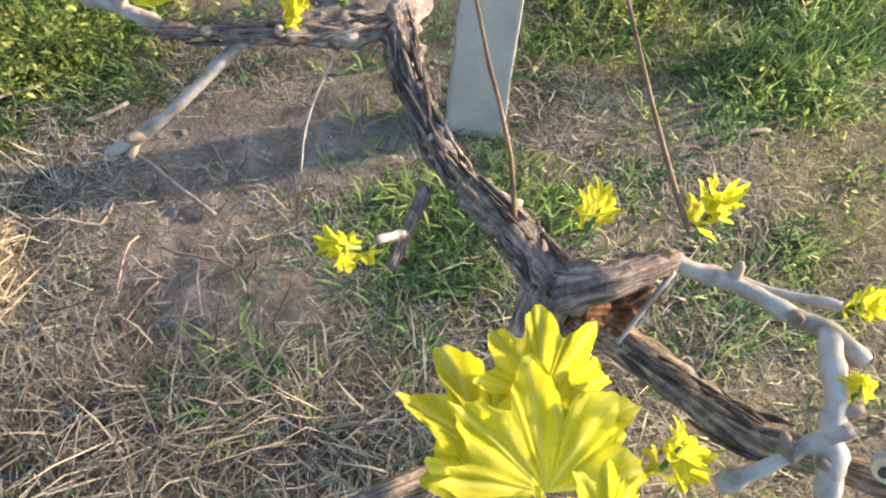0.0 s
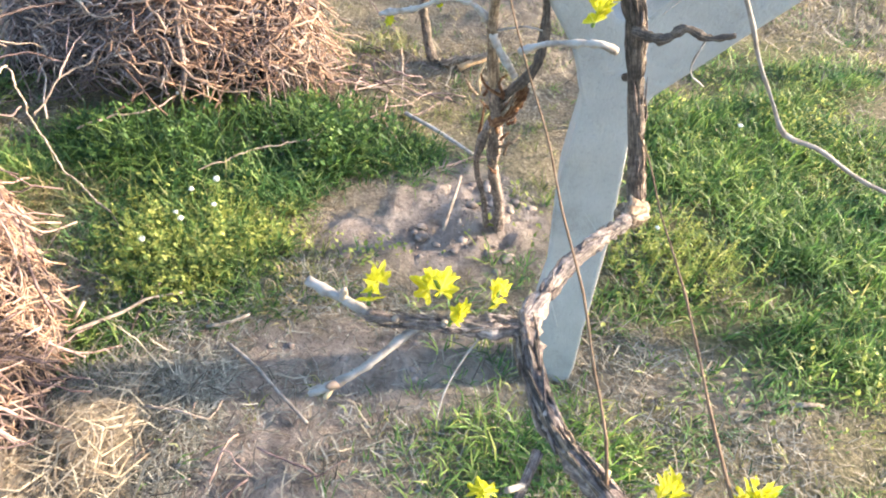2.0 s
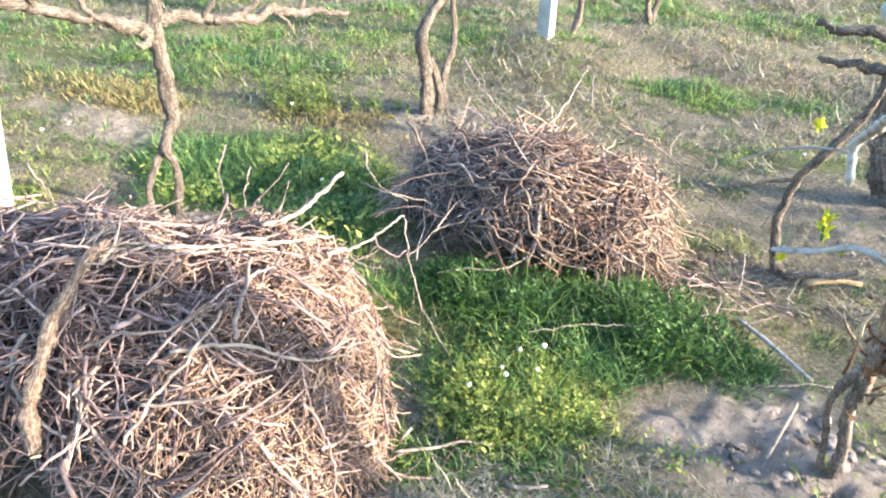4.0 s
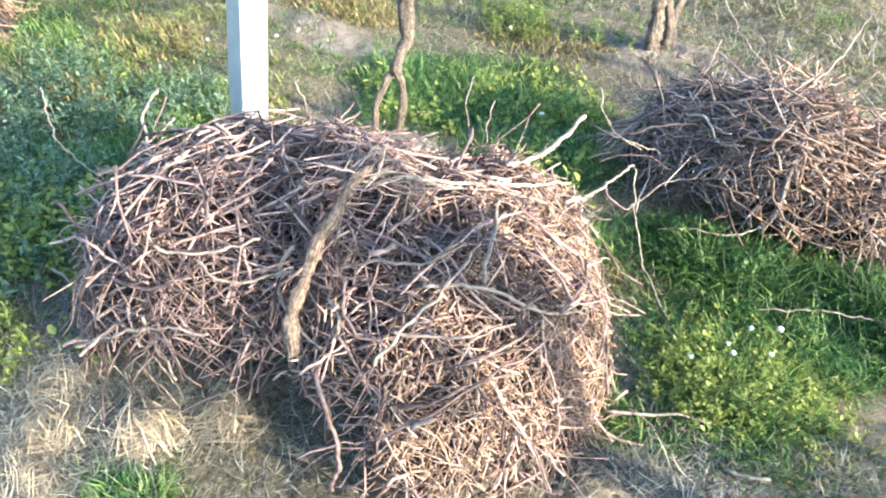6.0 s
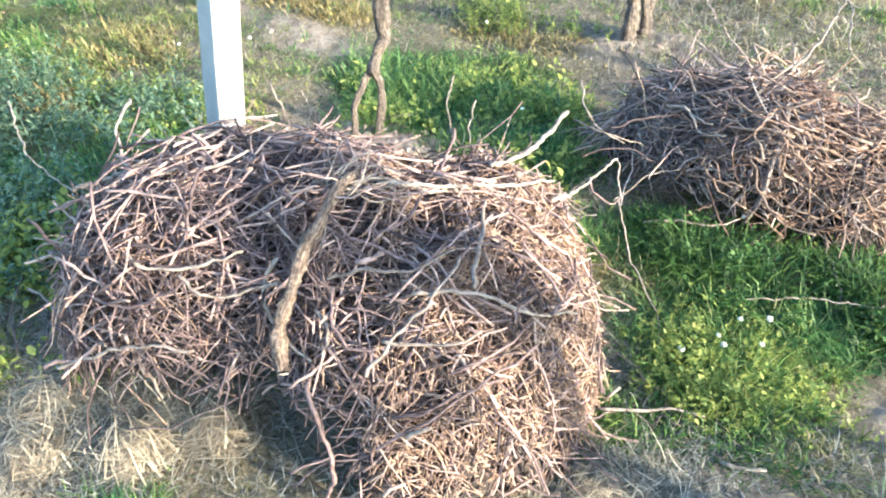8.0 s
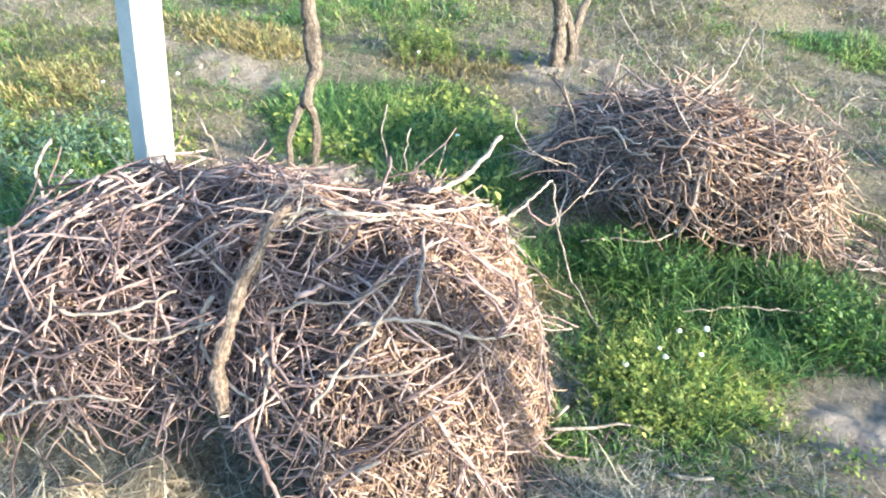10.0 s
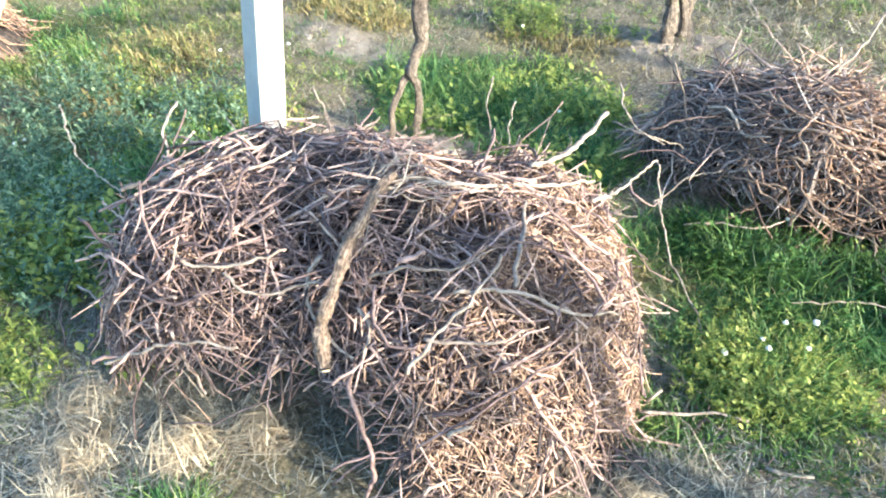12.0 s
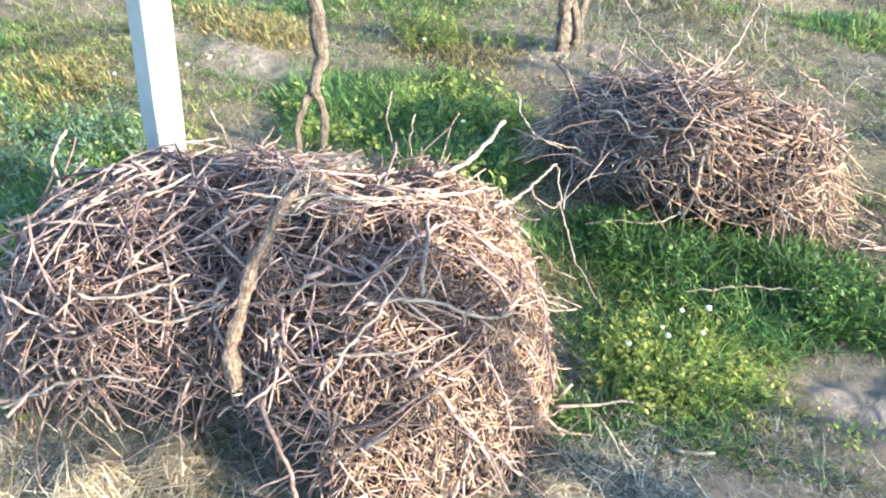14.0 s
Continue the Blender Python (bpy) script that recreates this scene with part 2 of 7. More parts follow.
DRY = plant_material("dry_straw", [(0.0, (0.075, 0.062, 0.05)), (0.4, (0.21, 0.178, 0.14)), (0.8, (0.40, 0.345, 0.26)), (1.0, (0.62, 0.54, 0.40))], 0.25, 0.7)
STRAW_PALE = plant_material("pale_yellow_straw", [(0.0, (0.30, 0.235, 0.165)), (0.5, (0.50, 0.41, 0.29)), (1.0, (0.72, 0.62, 0.46))], 0.3, 0.6)
OCHRE_WOOD = plain_material("ochre_broken_wood", (0.36, 0.24, 0.13), 0.85)
PETAL = plain_material("white_petal", (0.62, 0.63, 0.56))
STEM = plain_material("green_stem", (0.12, 0.2, 0.05))
SOIL_LUMP = cane_material("earth_lump", [(0.0, (0.19, 0.152, 0.128)), (1.0, (0.31, 0.255, 0.22))], False)
STAKE = plain_material("pale_weathered_wood", (0.52, 0.42, 0.29))


# ---- mesh helpers ----
def mesh_from(name, verts, faces):
    me = bpy.data.meshes.new(name)
    me.from_pydata([tuple(v) for v in verts], [], faces)
    me.update()
    return me


def array_mesh(name, verts, tris, mat):
    """A mesh from arrays: verts (n, 3), tris (m, 3)."""
    me = bpy.data.meshes.new(name)
    verts, tris = np.ascontiguousarray(verts, dtype=np.float32), np.ascontiguousarray(tris, dtype=np.int32)
    me.vertices.add(len(verts))
    me.vertices.foreach_set("co", verts.ravel())
    me.loops.add(tris.size)
    me.loops.foreach_set("vertex_index", tris.ravel())
    me.polygons.add(len(tris))
    me.polygons.foreach_set("loop_start", np.arange(0, tris.size, 3, dtype=np.int32))
    me.update(calc_edges=True)
    me.materials.append(mat)
    return me


def part(name, me, mat, parent, label=""):
    if mat is not None and not me.materials:
        me.materials.append(mat)
    ob = new(name, me)
    if parent is not None:
        ob.parent = parent
        world_of = parent.matrix_basis if parent.parent is None else parent.parent.matrix_basis
        ob.matrix_parent_inverse = world_of.inverted() if parent.parent is None else Matrix.Identity(4)
    if label:
        ob["label"] = label
    return ob


def thing(name, at, label, category, group=""):
    ob = new(name)
    ob.empty_display_size = 0.05
    ob.matrix_basis = Matrix.Translation(at)
    return tagged(ob, label, category, group)


def curve_points(pts, step):
    """Catmull-Rom points through pts, about step apart."""
    p = [np.array(q, float) for q in pts]
    p = [2 * p[0] - p[1]] + p + [2 * p[-1] - p[-2]]
    out, par = [], []
    for i in range(1, len(p) - 2):
        n = max(2, int(np.linalg.norm(p[i + 1] - p[i]) / step))
        for k in range(n):
            s = k / n
            out.append(0.5 * (2 * p[i] + (p[i + 1] - p[i - 1]) * s + (2 * p[i - 1] - 5 * p[i] + 4 * p[i + 1] - p[i + 2]) * s * s
                              + (3 * p[i] - p[i - 1] - 3 * p[i + 1] + p[i + 2]) * s ** 3))
            par.append(i - 1 + s)
    out.append(p[-2])
    par.append(len(p) - 3)
    return np.array(out), np.array(par)


def tube(pts, radii, sides=8, step=0.012, rough=0.0, seed=0, wobble=0.0, ridges=0, node=0.0):
    """A tapering limb through pts; rough: uneven surface as a share of the radius; ridges: long bark ridges; node: how far apart the swollen nodes stand."""
    c, par = curve_points(pts, step)
    r = np.interp(par, np.arange(len(radii)), radii)
    g = np.random.default_rng(seed)
    if wobble:
        w = g.normal(0, wobble, c.shape)
        w = (w + np.roll(w, 1, 0) + np.roll(w, -1, 0)) / 3
        w[0] = w[-1] = 0
        c = c + w
    if node:
        s = np.concatenate([[0], np.cumsum(np.linalg.norm(np.diff(c, axis=0), axis=1))]) / node + g.uniform(0.2, 0.8)
        near = np.exp(-(((s + 0.5) % 1 - 0.5) * node / max(0.0035, 0.9 * float(np.mean(r)))) ** 2)
        r = r * (1 + 0.32 * near * g.uniform(0.6, 1.2))
        bend = g.normal(0, 1, (int(s[-1]) + 3, 3))
        k0 = s.astype(int)
        c = c + 0.024 * node * (bend[k0] * (1 - (s - k0))[:, None] + bend[k0 + 1] * (s - k0)[:, None])
    t = np.gradient(c, axis=0)
    t /= np.linalg.norm(t, axis=1)[:, None] + 1e-9
    ref = np.array([0.31, 0.22, 0.92]) if abs(t[0][2]) < 0.8 else np.array([0.9, 0.3, 0.1])
    verts, faces, grain = [], [], []
    phase, twist = g.uniform(0, 6.28), g.uniform(-12, 12)
    swell = 1 + rough * 1.2 * np.convolve(g.normal(0, 1, len(c) + 8), np.ones(5) / 5, "same")[4:-4]
    length = np.concatenate([[0], np.cumsum(np.linalg.norm(np.diff(c, axis=0), axis=1))])
    for i in range(len(c)):
        u = np.cross(t[i], ref)
        u /= np.linalg.norm(u) + 1e-9
        v = np.cross(t[i], u)
        ref = ref - t[i] * (ref @ t[i])
        for k in range(sides):
            a = 2 * math.pi * k / sides
            rr = r[i] * swell[i] * (1 + rough * g.normal() * 0.5)
            if ridges:
                rr *= 1 + 0.16 * math.sin(ridges * a + phase + twist * length[i]) * (0.6 + 0.4 * math.sin(31 * length[i] + phase))
            verts.append(c[i] + rr * (math.cos(a) * u + math.sin(a) * v))
            spin = a + 0.4 * twist * length[i]
            grain.append((2.6 * math.cos(spin) + seed % 17, 2.6 * math.sin(spin) + seed % 11, length[i] * 22))
    n = len(c)
    for i in range(n - 1):
        for k in range(sides):
            a, b = i * sides + k, i * sides + (k + 1) % sides
            faces.append((a, b, b + sides, a + sides))
    faces.append(tuple(range(sides - 1, -1, -1)))
    faces.append(tuple((n - 1) * sides + k for k in range(sides)))
    return verts, faces, grain


def limb(name, pts, radii, mat, parent, label="", **kw):
    verts, faces, grain = tube(pts, radii, **kw)
    me = mesh_from(name, verts, faces)
    att = me.attributes.new("grain", "FLOAT_VECTOR", "POINT")
    att.data.foreach_set("vector", np.array(grain, dtype=np.float32).ravel())
    for p in me.polygons:
        p.use_smooth = True
    return part(name, me, mat, parent, label)


def cut_face(at, way, r, parent):
    """The pale, ringed end of a pruned cane, with its dark pith."""
    bm = bmesh.new()
    m = Vector(way).to_track_quat("Z", "Y").to_matrix().to_4x4()
    bmesh.ops.create_cone(bm, cap_ends=True, segments=12, radius1=r, radius2=r * 0.94, depth=0.003, matrix=Matrix.Translation(at) @ m)
    me = bpy.data.meshes.new("cut_end")
    bm.to_mesh(me)
    bm.free()
    ob = part("cut_end", me, CUT_WOOD, parent, "pale sawn cane end")
    bm = bmesh.new()
    bmesh.ops.create_cone(bm, cap_ends=True, segments=8, radius1=r * 0.42, radius2=r * 0.36, depth=0.002,
                          matrix=Matrix.Translation(Vector(at) + Vector(way).normalized() * 0.0022) @ m)
    me = bpy.data.meshes.new("pith")
    bm.to_mesh(me)
    bm.free()
    part("pith", me, PITH_AND_HOLE, ob)


# ---- camera-independent ground shape ----
def ground_height(x, y):
    x, y = np.asarray(x, float), np.asarray(y, float)
    h = 0.010 * np.sin(2.3 * x + 0.7) * np.cos(1.9 * y) + 0.007 * np.sin(5.1 * x + 3.3 * y) + 0.004 * np.sin(11 * x - 7 * y) + 0.003 * np.sin(17 * y + 9 * x)
    for cx, cy, rx, ry, top in MOUNDS:
        h = h + top * np.exp(-(((x - cx) / rx) ** 2 + ((y - cy) / ry) ** 2))
    far = np.clip((np.hypot(x + 1, y - 1.5) - 6) / 30, 0, 1)
    return h * (1 - far)


MOUNDS = [(0.03, 1.32, 0.22, 0.2, 0.05), (-1.98, 1.06, 0.25, 0.2, 0.03), (-1.86, 2.36, 0.35, 0.3, 0.05), (-1.95, 3.6, 0.5, 0.4, 0.06),
          (-0.1, 2.7, 0.4, 0.3, 0.04), (-1.0, 4.2, 1.5, 0.35, 0.05)]
# bare soil: centre, radii, turn, weight
BARE = [(-0.30, 1.20, 0.15, 0.13, 0.3, 1.0), (-0.36, 0.58, 0.26, 0.20, 0.2, 0.95), (-0.10, 1.28, 0.30, 0.20, 0.3, 1.0), (-0.22, 0.78, 0.36, 0.20, 0.2, 0.85), (-0.2, 0.55, 0.25, 0.15, 0.1, 0.8), (-1.90, 1.14, 0.20, 0.16, 0.3, 1.0), (-2.86, 1.36, 0.42, 0.12, 0.15, 0.8),
        (-1.80, 2.32, 0.30, 0.16, 0.5, 0.7), (0.52, 0.96, 0.28, 0.09, 0.1, 0.6), (0.52, 1.95, 0.2, 0.1, 0.0, 0.6), (-0.45, 0.86, 0.16, 0.12, 0.0, 0.35), (0.15, 2.5, 0.5, 0.3, 0.0, 0.5),
        (-1.9, 0.35, 0.25, 0.2, 0.0, 0.5)]
GREEN = [(0.08, 0.64, 0.13, 0.17, 0.3, 0.9), (0.04, 0.84, 0.10, 0.10, 0.0, 0.6), (0.46, 0.80, 0.18, 0.08, 0.15, 0.5), (-0.17, 0.38, 0.10, 0.09, 0.2, 0.6), (0.9, 1.25, 0.4, 0.3, 0.2, 1.0), (0.62, 0.62, 0.2, 0.16, 0.0, 0.6),
         (-0.62, 1.42, 0.40, 0.20, 0.32, 0.35), (-1.12, 1.22, 0.22, 0.16, 0.5, 0.6), (0.85, 1.55, 0.50, 0.42, 0.3, 1.0), (0.30, 0.72, 0.22, 0.16, 0.2, 0.6), (0.03, 0.66, 0.12, 0.14, 0.0, 0.5),
         (0.50, 1.22, 0.22, 0.12, 0.2, 0.8), (0.95, 2.4, 0.45, 0.35, 0.2, 0.9), (-2.50, 0.02, 0.50, 0.22, -0.35, 1.0), (-2.95, 0.35, 0.5, 0.25, 0.2, 0.9), (-1.21, -0.13, 0.11, 0.07, 0.4, 0.8),
         (-2.45, 1.45, 0.34, 0.22, 0.5, 1.0), (-2.02, 1.42, 0.28, 0.16, 0.7, 0.9), (-1.62, 1.35, 0.25, 0.18, 0.6, 0.9), (-2.0, 1.80, 0.16, 0.10, 0.3, 0.9), (-3.2, 2.3, 0.7, 0.4, 0.4, 0.8),
         (-4.2, 1.8, 0.8, 0.5, 0.3, 0.9), (-3.0, 3.4, 1.0, 0.5, 0.5, 0.8), (-0.9, 3.55, 0.55, 0.16, 0.3, 0.9), (-0.40, 2.90, 0.26, 0.12, 0.2, 1.0), (-1.3, 5.2, 1.6, 0.3, 0.2, 0.7),
         (-3.9, 0.4, 0.6, 0.35, 0.1, 0.9), (-2.0, 4.6, 0.6, 0.3, 0.4, 0.6), (-0.05, 1.06, 0.12, 0.05, 0.2, 0.5), (1.5, 1.8, 0.6, 0.6, 0.0, 0.8), (-5.2, 3.0, 1.2, 0.8, 0.4, 0.8), (0.07, 1.17, 0.07, 0.06, 0.0, 0.9),
         (-2.9, -0.5, 0.5, 0.3, 0.0, 0.7), (-4.8, -0.2, 0.8, 0.6, 0.0, 0.7)]
YELLOW = [(-3.1, 0.2, 0.7, 0.3, 0.2, 0.9), (-3.6, 1.0, 0.8, 0.25, 0.2, 0.8), (1.0, 1.9, 0.4, 0.3, 0.0, 0.6), (0.16, 1.5, 0.12, 0.1, 0.0, 0.7), (-0.61, 1.07, 0.20, 0.10, 0.4, 1.0), (-0.46, 1.18, 0.20, 0.10, 0.3, 0.9), (-0.35, 1.62, 0.14, 0.12, 0.3, 1.0), (-1.87, -0.24, 0.12, 0.12, 0.0, 0.9), (-0.86, 1.22, 0.12, 0.1, 0.2, 0.9), (-0.10, 1.82, 0.12, 0.1, 0.2, 0.8), (-3.0, 0.44, 0.3, 0.14, 0.2, 0.7),
          (-0.30, 1.48, 0.14, 0.12, 0.2, 0.8), (-3.35, 1.55, 0.34, 0.14, 0.2, 1.0), (-3.40, 0.74, 0.42, 0.16, 0.2, 1.0), (-2.58, 2.12, 0.24, 0.12, 0.3, 0.9), (-0.48, 2.12, 0.14, 0.08, 0.0, 0.9),
          (-2.75, 1.85, 0.4, 0.12, 0.4, 0.7), (-0.95, 1.1, 0.14, 0.1, 0.3, 0.6), (-0.3, 1.02, 0.3, 0.07, 0.15, 0.6), (-0.70, 2.45, 0.3, 0.12, 0.3, 0.6), (-2.2, 3.0, 0.6, 0.2, 0.4, 0.6),
          (-3.6, 2.9, 0.5, 0.25, 0.4, 0.6), (0.12, 1.72, 0.12, 0.1, 0.0, 0.6)]
BROAD = [(-0.64, 1.02, 0.19, 0.11, 0.3, 1.0), (-0.42, 1.10, 0.22, 0.08, 0.2, 0.5), (-1.86, -0.24, 0.16, 0.11, 0.2, 0.45), (-2.15, -0.12, 0.22, 0.14, -0.3, 0.5), (-2.55, 2.16, 0.22, 0.10, 0.2, 0.9),
         (-0.78, 1.54, 0.34, 0.07, 0.4, 0.35), (0.42, 1.38, 0.16, 0.12, 0.2, 0.6), (-2.25, 0.45, 0.22, 0.14, 0.3, 0.6), (-0.42, 2.88, 0.2, 0.1, 0.0, 1.0), (0.8, 2.1, 0.35, 0.3, 0.0, 0.6), (-2.6, 0.55, 0.35, 0.18, 0.2, 0.7)]
STRAW = [(-1.35, -0.06, 0.10, 0.08, 0.5, 1.0), (-1.54, -0.25, 0.10, 0.07, 0.2, 1.0), (-1.35, -0.28, 0.12, 0.06, 0.1, 1.0), (-1.30, 0.13, 0.07, 0.05, 0.3, 1.0), (-0.61, 0.63, 0.07, 0.05, 0.2, 1.0),
         (-0.60, 0.62, 0.16, 0.11, 0.3, 1.0), (-1.42, -0.16, 0.30, 0.13, 0.4, 1.0), (-1.32, 0.08, 0.12, 0.07, 0.6, 0.9), (-0.70, 0.50, 0.22, 0.16, 0.3, 0.6), (-0.50, 0.55, 0.3, 0.2, 0.0, 0.4), (-1.7, -0.35, 0.3, 0.2, 0.2, 0.8),
         (0.30, 0.98, 0.22, 0.06, 0.1, 0.7), (-0.30, 0.35, 0.4, 0.15, 0.1, 0.8), (0.1, 0.2, 0.5, 0.2, 0.0, 0.7), (-2.1, 0.85, 0.2, 0.1, 0.2, 0.4)]


def weight(x, y, zones, soft=0.45):
    x, y = np.asarray(x, float), np.asarray(y, float)
    w = np.zeros_like(x)
    wob = 0.16 * np.sin(5 * x + 3 * np.sin(4 * y)) + 0.18 * np.sin(9 * x + 4 * y) + 0.16 * np.sin(17 * y - 11 * x + 1.3) + 0.16 * np.sin(31 * x + 23 * y) * np.sin(27 * y - 19 * x)
    for cx, cy, rx, ry, turn, k in zones:
        dx, dy = x - cx, y - cy
        u, v = math.cos(turn) * dx + math.sin(turn) * dy, -math.sin(turn) * dx + math.cos(turn) * dy
        d = np.sqrt((u / rx) ** 2 + (v / ry) ** 2) + wob
        w = np.maximum(w, k * np.clip((1.0 + soft - d) / (2 * soft), 0, 1))
    return w


def patchy(x, y):
    """Uneven cover from 0.15 to 1.6 in irregular patches of a few decimetres."""
    q = np.sin(2.1 * x + 1.7 * np.sin(1.3 * y + 0.4)) * np.sin(2.7 * y - 1.4 * np.sin(1.9 * x)) + 0.7 * np.sin(6.3 * x - 4.1 * y + 2 * np.sin(3.7 * y)) * np.sin(5.2 * y + 2.9 * x) \
        + 0.5 * np.sin(14 * x + 9 * np.sin(5 * y)) * np.sin(13 * y - 7 * x)
    return np.clip(0.8 + 0.75 * q, 0.15, 1.6)


def crumble(x, y, cell, seed):
    """Smooth random heights from 0 to 1, about cell metres across."""
    table = np.random.default_rng(seed).uniform(0, 1, (256, 256))
    u, v = x / cell + 17.3, y / cell + 5.1
    i, j = np.floor(u).astype(int), np.floor(v).astype(int)
    a, b = u - i, v - j
    a, b = a * a * (3 - 2 * a), b * b * (3 - 2 * b)
    at = lambda p, q: table[p % 256, q % 256]
    return at(i, j) * (1 - a) * (1 - b) + at(i + 1, j) * a * (1 - b) + at(i, j + 1) * (1 - a) * b + at(i + 1, j + 1) * a * b


def build_ground():
    def axis(lo, hi, step, out):
        core = np.arange(lo, hi + 1e-6, step)
        grow = step * 1.22 ** np.arange(1, 60)
        grow = np.cumsum(grow)
        grow = grow[grow < out]
        return np.concatenate([lo - grow[::-1], core, hi + grow])
    xs, ys = axis(-4.6, 1.9, 0.016, 260.0), axis(-0.7, 5.0, 0.016, 260.0)
    X, Y = np.meshgrid(xs, ys)
    Z = ground_height(X, Y)
    bare = weight(X, Y, BARE)
    near = (X > -4.6) & (X < 1.9) & (Y > -0.7) & (Y < 5)
    lumps = 0.030 * (crumble(X, Y, 0.11, 1) - 0.5) + 0.020 * np.abs(crumble(X, Y, 0.055, 2) - 0.5) + 0.014 * (crumble(X, Y, 0.032, 3) - 0.5)
    lumps += rng.normal(0, 0.0026, X.shape)
    Z = Z + np.where(near, lumps * (0.15 + 0.85 * bare * np.clip((Y - 0.9) / 0.3, 0.12, 1)), 0)
    n, m = len(ys), len(xs)
    idx = np.arange(n * m).reshape(n, m)
    a, b, c, d = idx[:-1, :-1].ravel(), idx[:-1, 1:].ravel(), idx[1:, 1:].ravel(), idx[1:, :-1].ravel()
    tris = np.concatenate([np.stack([a, b, c], 1), np.stack([a, c, d], 1)])
    me = array_mesh("ground", np.stack([X.ravel(), Y.ravel(), Z.ravel()], 1), tris, GROUND)
    me.polygons.foreach_set("use_smooth", np.ones(len(tris), dtype=bool))
    for key, val in (("bare", bare), ("green", np.maximum(np.maximum(weight(X, Y, GREEN), weight(X, Y, BROAD)) * 0.8, np.where(near, 0, 0.75 * np.clip(patchy(0.6 * X, 0.6 * Y) - 0.45, 0, 1))))):
        att = me.attributes.new(key, "FLOAT", "POINT")
        att.data.foreach_set("value", val.ravel().astype(np.float32))
    return tagged(new("ground", me), "dry vineyard ground of dusty soil, straw and grass", "ground", kind="structure")


build_ground()


# ---- scattered plants ----
def spots(count, zones, box, floor=0.0, dens=None):
    """Random places, thicker inside the zones; floor is the share kept elsewhere (below nought: none, and the zones stay whole)."""
    out = []
    have = 0
    while have < count:
        x, y = rng.uniform(box[0], box[1], 200000), rng.uniform(box[2], box[3], 200000)
        w = weight(x, y, zones) if floor < 0 else np.maximum(weight(x, y, zones) * np.clip(1.15 * patchy(x + 3.1, y - 1.7) - 0.12, 0.08, 1), floor * patchy(x, y))
        if dens is not None:
            w = w * dens(x, y)
        k = rng.uniform(0, 1, len(x)) < w
        out.append(np.stack([x[k], y[k]], 1))
        have += int(k.sum())
    return np.concatenate(out)[:count]


def strips(xy, z0, length, width, azim, rise, bend, curl):
    """Blades as strips of two segments: rise is the climb angle at the base, bend how far it falls over, curl a sideways bow."""
    n = len(xy)
    d = np.stack([np.cos(azim), np.sin(azim), np.zeros(n)], 1)
    s = np.stack([-np.sin(azim), np.cos(azim), np.zeros(n)], 1)
    p0 = np.stack([xy[:, 0], xy[:, 1], z0], 1)
    a1, a2 = rise, rise - bend
    p1 = p0 + d * (0.5 * length * np.cos(a1))[:, None] + np.array([0, 0, 1.0]) * (0.5 * length * np.sin(a1))[:, None] + s * curl[:, None]
    p2 = p1 + d * (0.5 * length * np.cos(a2))[:, None] + np.array([0, 0, 1.0]) * (0.5 * length * np.sin(a2))[:, None] - s * (0.5 * curl)[:, None]
    w = (0.5 * width)[:, None]
    v = np.stack([p0 - s * w, p0 + s * w, p1 - s * w * 0.85, p1 + s * w * 0.85, p2], 1).reshape(-1, 3)
    base = (np.arange(n) * 5)[:, None]
    t = np.concatenate([base + np.array([[0, 1, 3]]), base + np.array([[0, 3, 2]]), base + np.array([[2, 3, 4]])], 0)
    return v, t


def near_more(x, y):
    r = np.hypot(x + 0.4, y - 0.4)
    return np.clip(1.6 / (0.4 + r), 0.10, 1.0)


VIEW = (-5.6, 2.2, -0.8, 6.8)


def grass_layer(name, count, zones, mat, lo, hi, wide, label, floor=0.0, lean=(0.7, 1.5), dens=None, box=VIEW, tuft=16, spread=0.022):
    """Grass in tufts: blades stand round each tuft's middle and lean away from it."""
    mid = spots(count // tuft, zones, box, floor, dens)
    m = len(mid)
    tall = rng.uniform(0.55, 1.35, m) * (0.65 + 0.55 * weight(mid[:, 0], mid[:, 1], zones))
    turn = rng.uniform(0, 6.283, (m, tuft))
    off = np.abs(rng.normal(0, spread, (m, tuft))) * rng.uniform(0.5, 1.6, (m, 1))
    xy = np.stack([mid[:, :1] + off * np.cos(turn), mid[:, 1:] + off * np.sin(turn)], 2).reshape(-1, 2)
    n = len(xy)
    far = 1 + 0.16 * np.clip(np.hypot(xy[:, 0], xy[:, 1]) - 2.5, 0, 4)
    length = rng.uniform(lo, hi, n) * np.repeat(tall, tuft) * far ** 0.15
    azim = turn.ravel() + rng.normal(0, 0.8, n)
    v, t = strips(xy, ground_height(xy[:, 0], xy[:, 1]) - 0.004, length, wide * rng.uniform(0.6, 1.4, n) * far, azim,
                  rng.uniform(lean[0], lean[1], n), rng.uniform(0.2, 1.4, n), rng.normal(0, 0.08, n) * length)
    return tagged(new(name, array_mesh(name, v, t, mat)), label, "grass", kind="stuff")


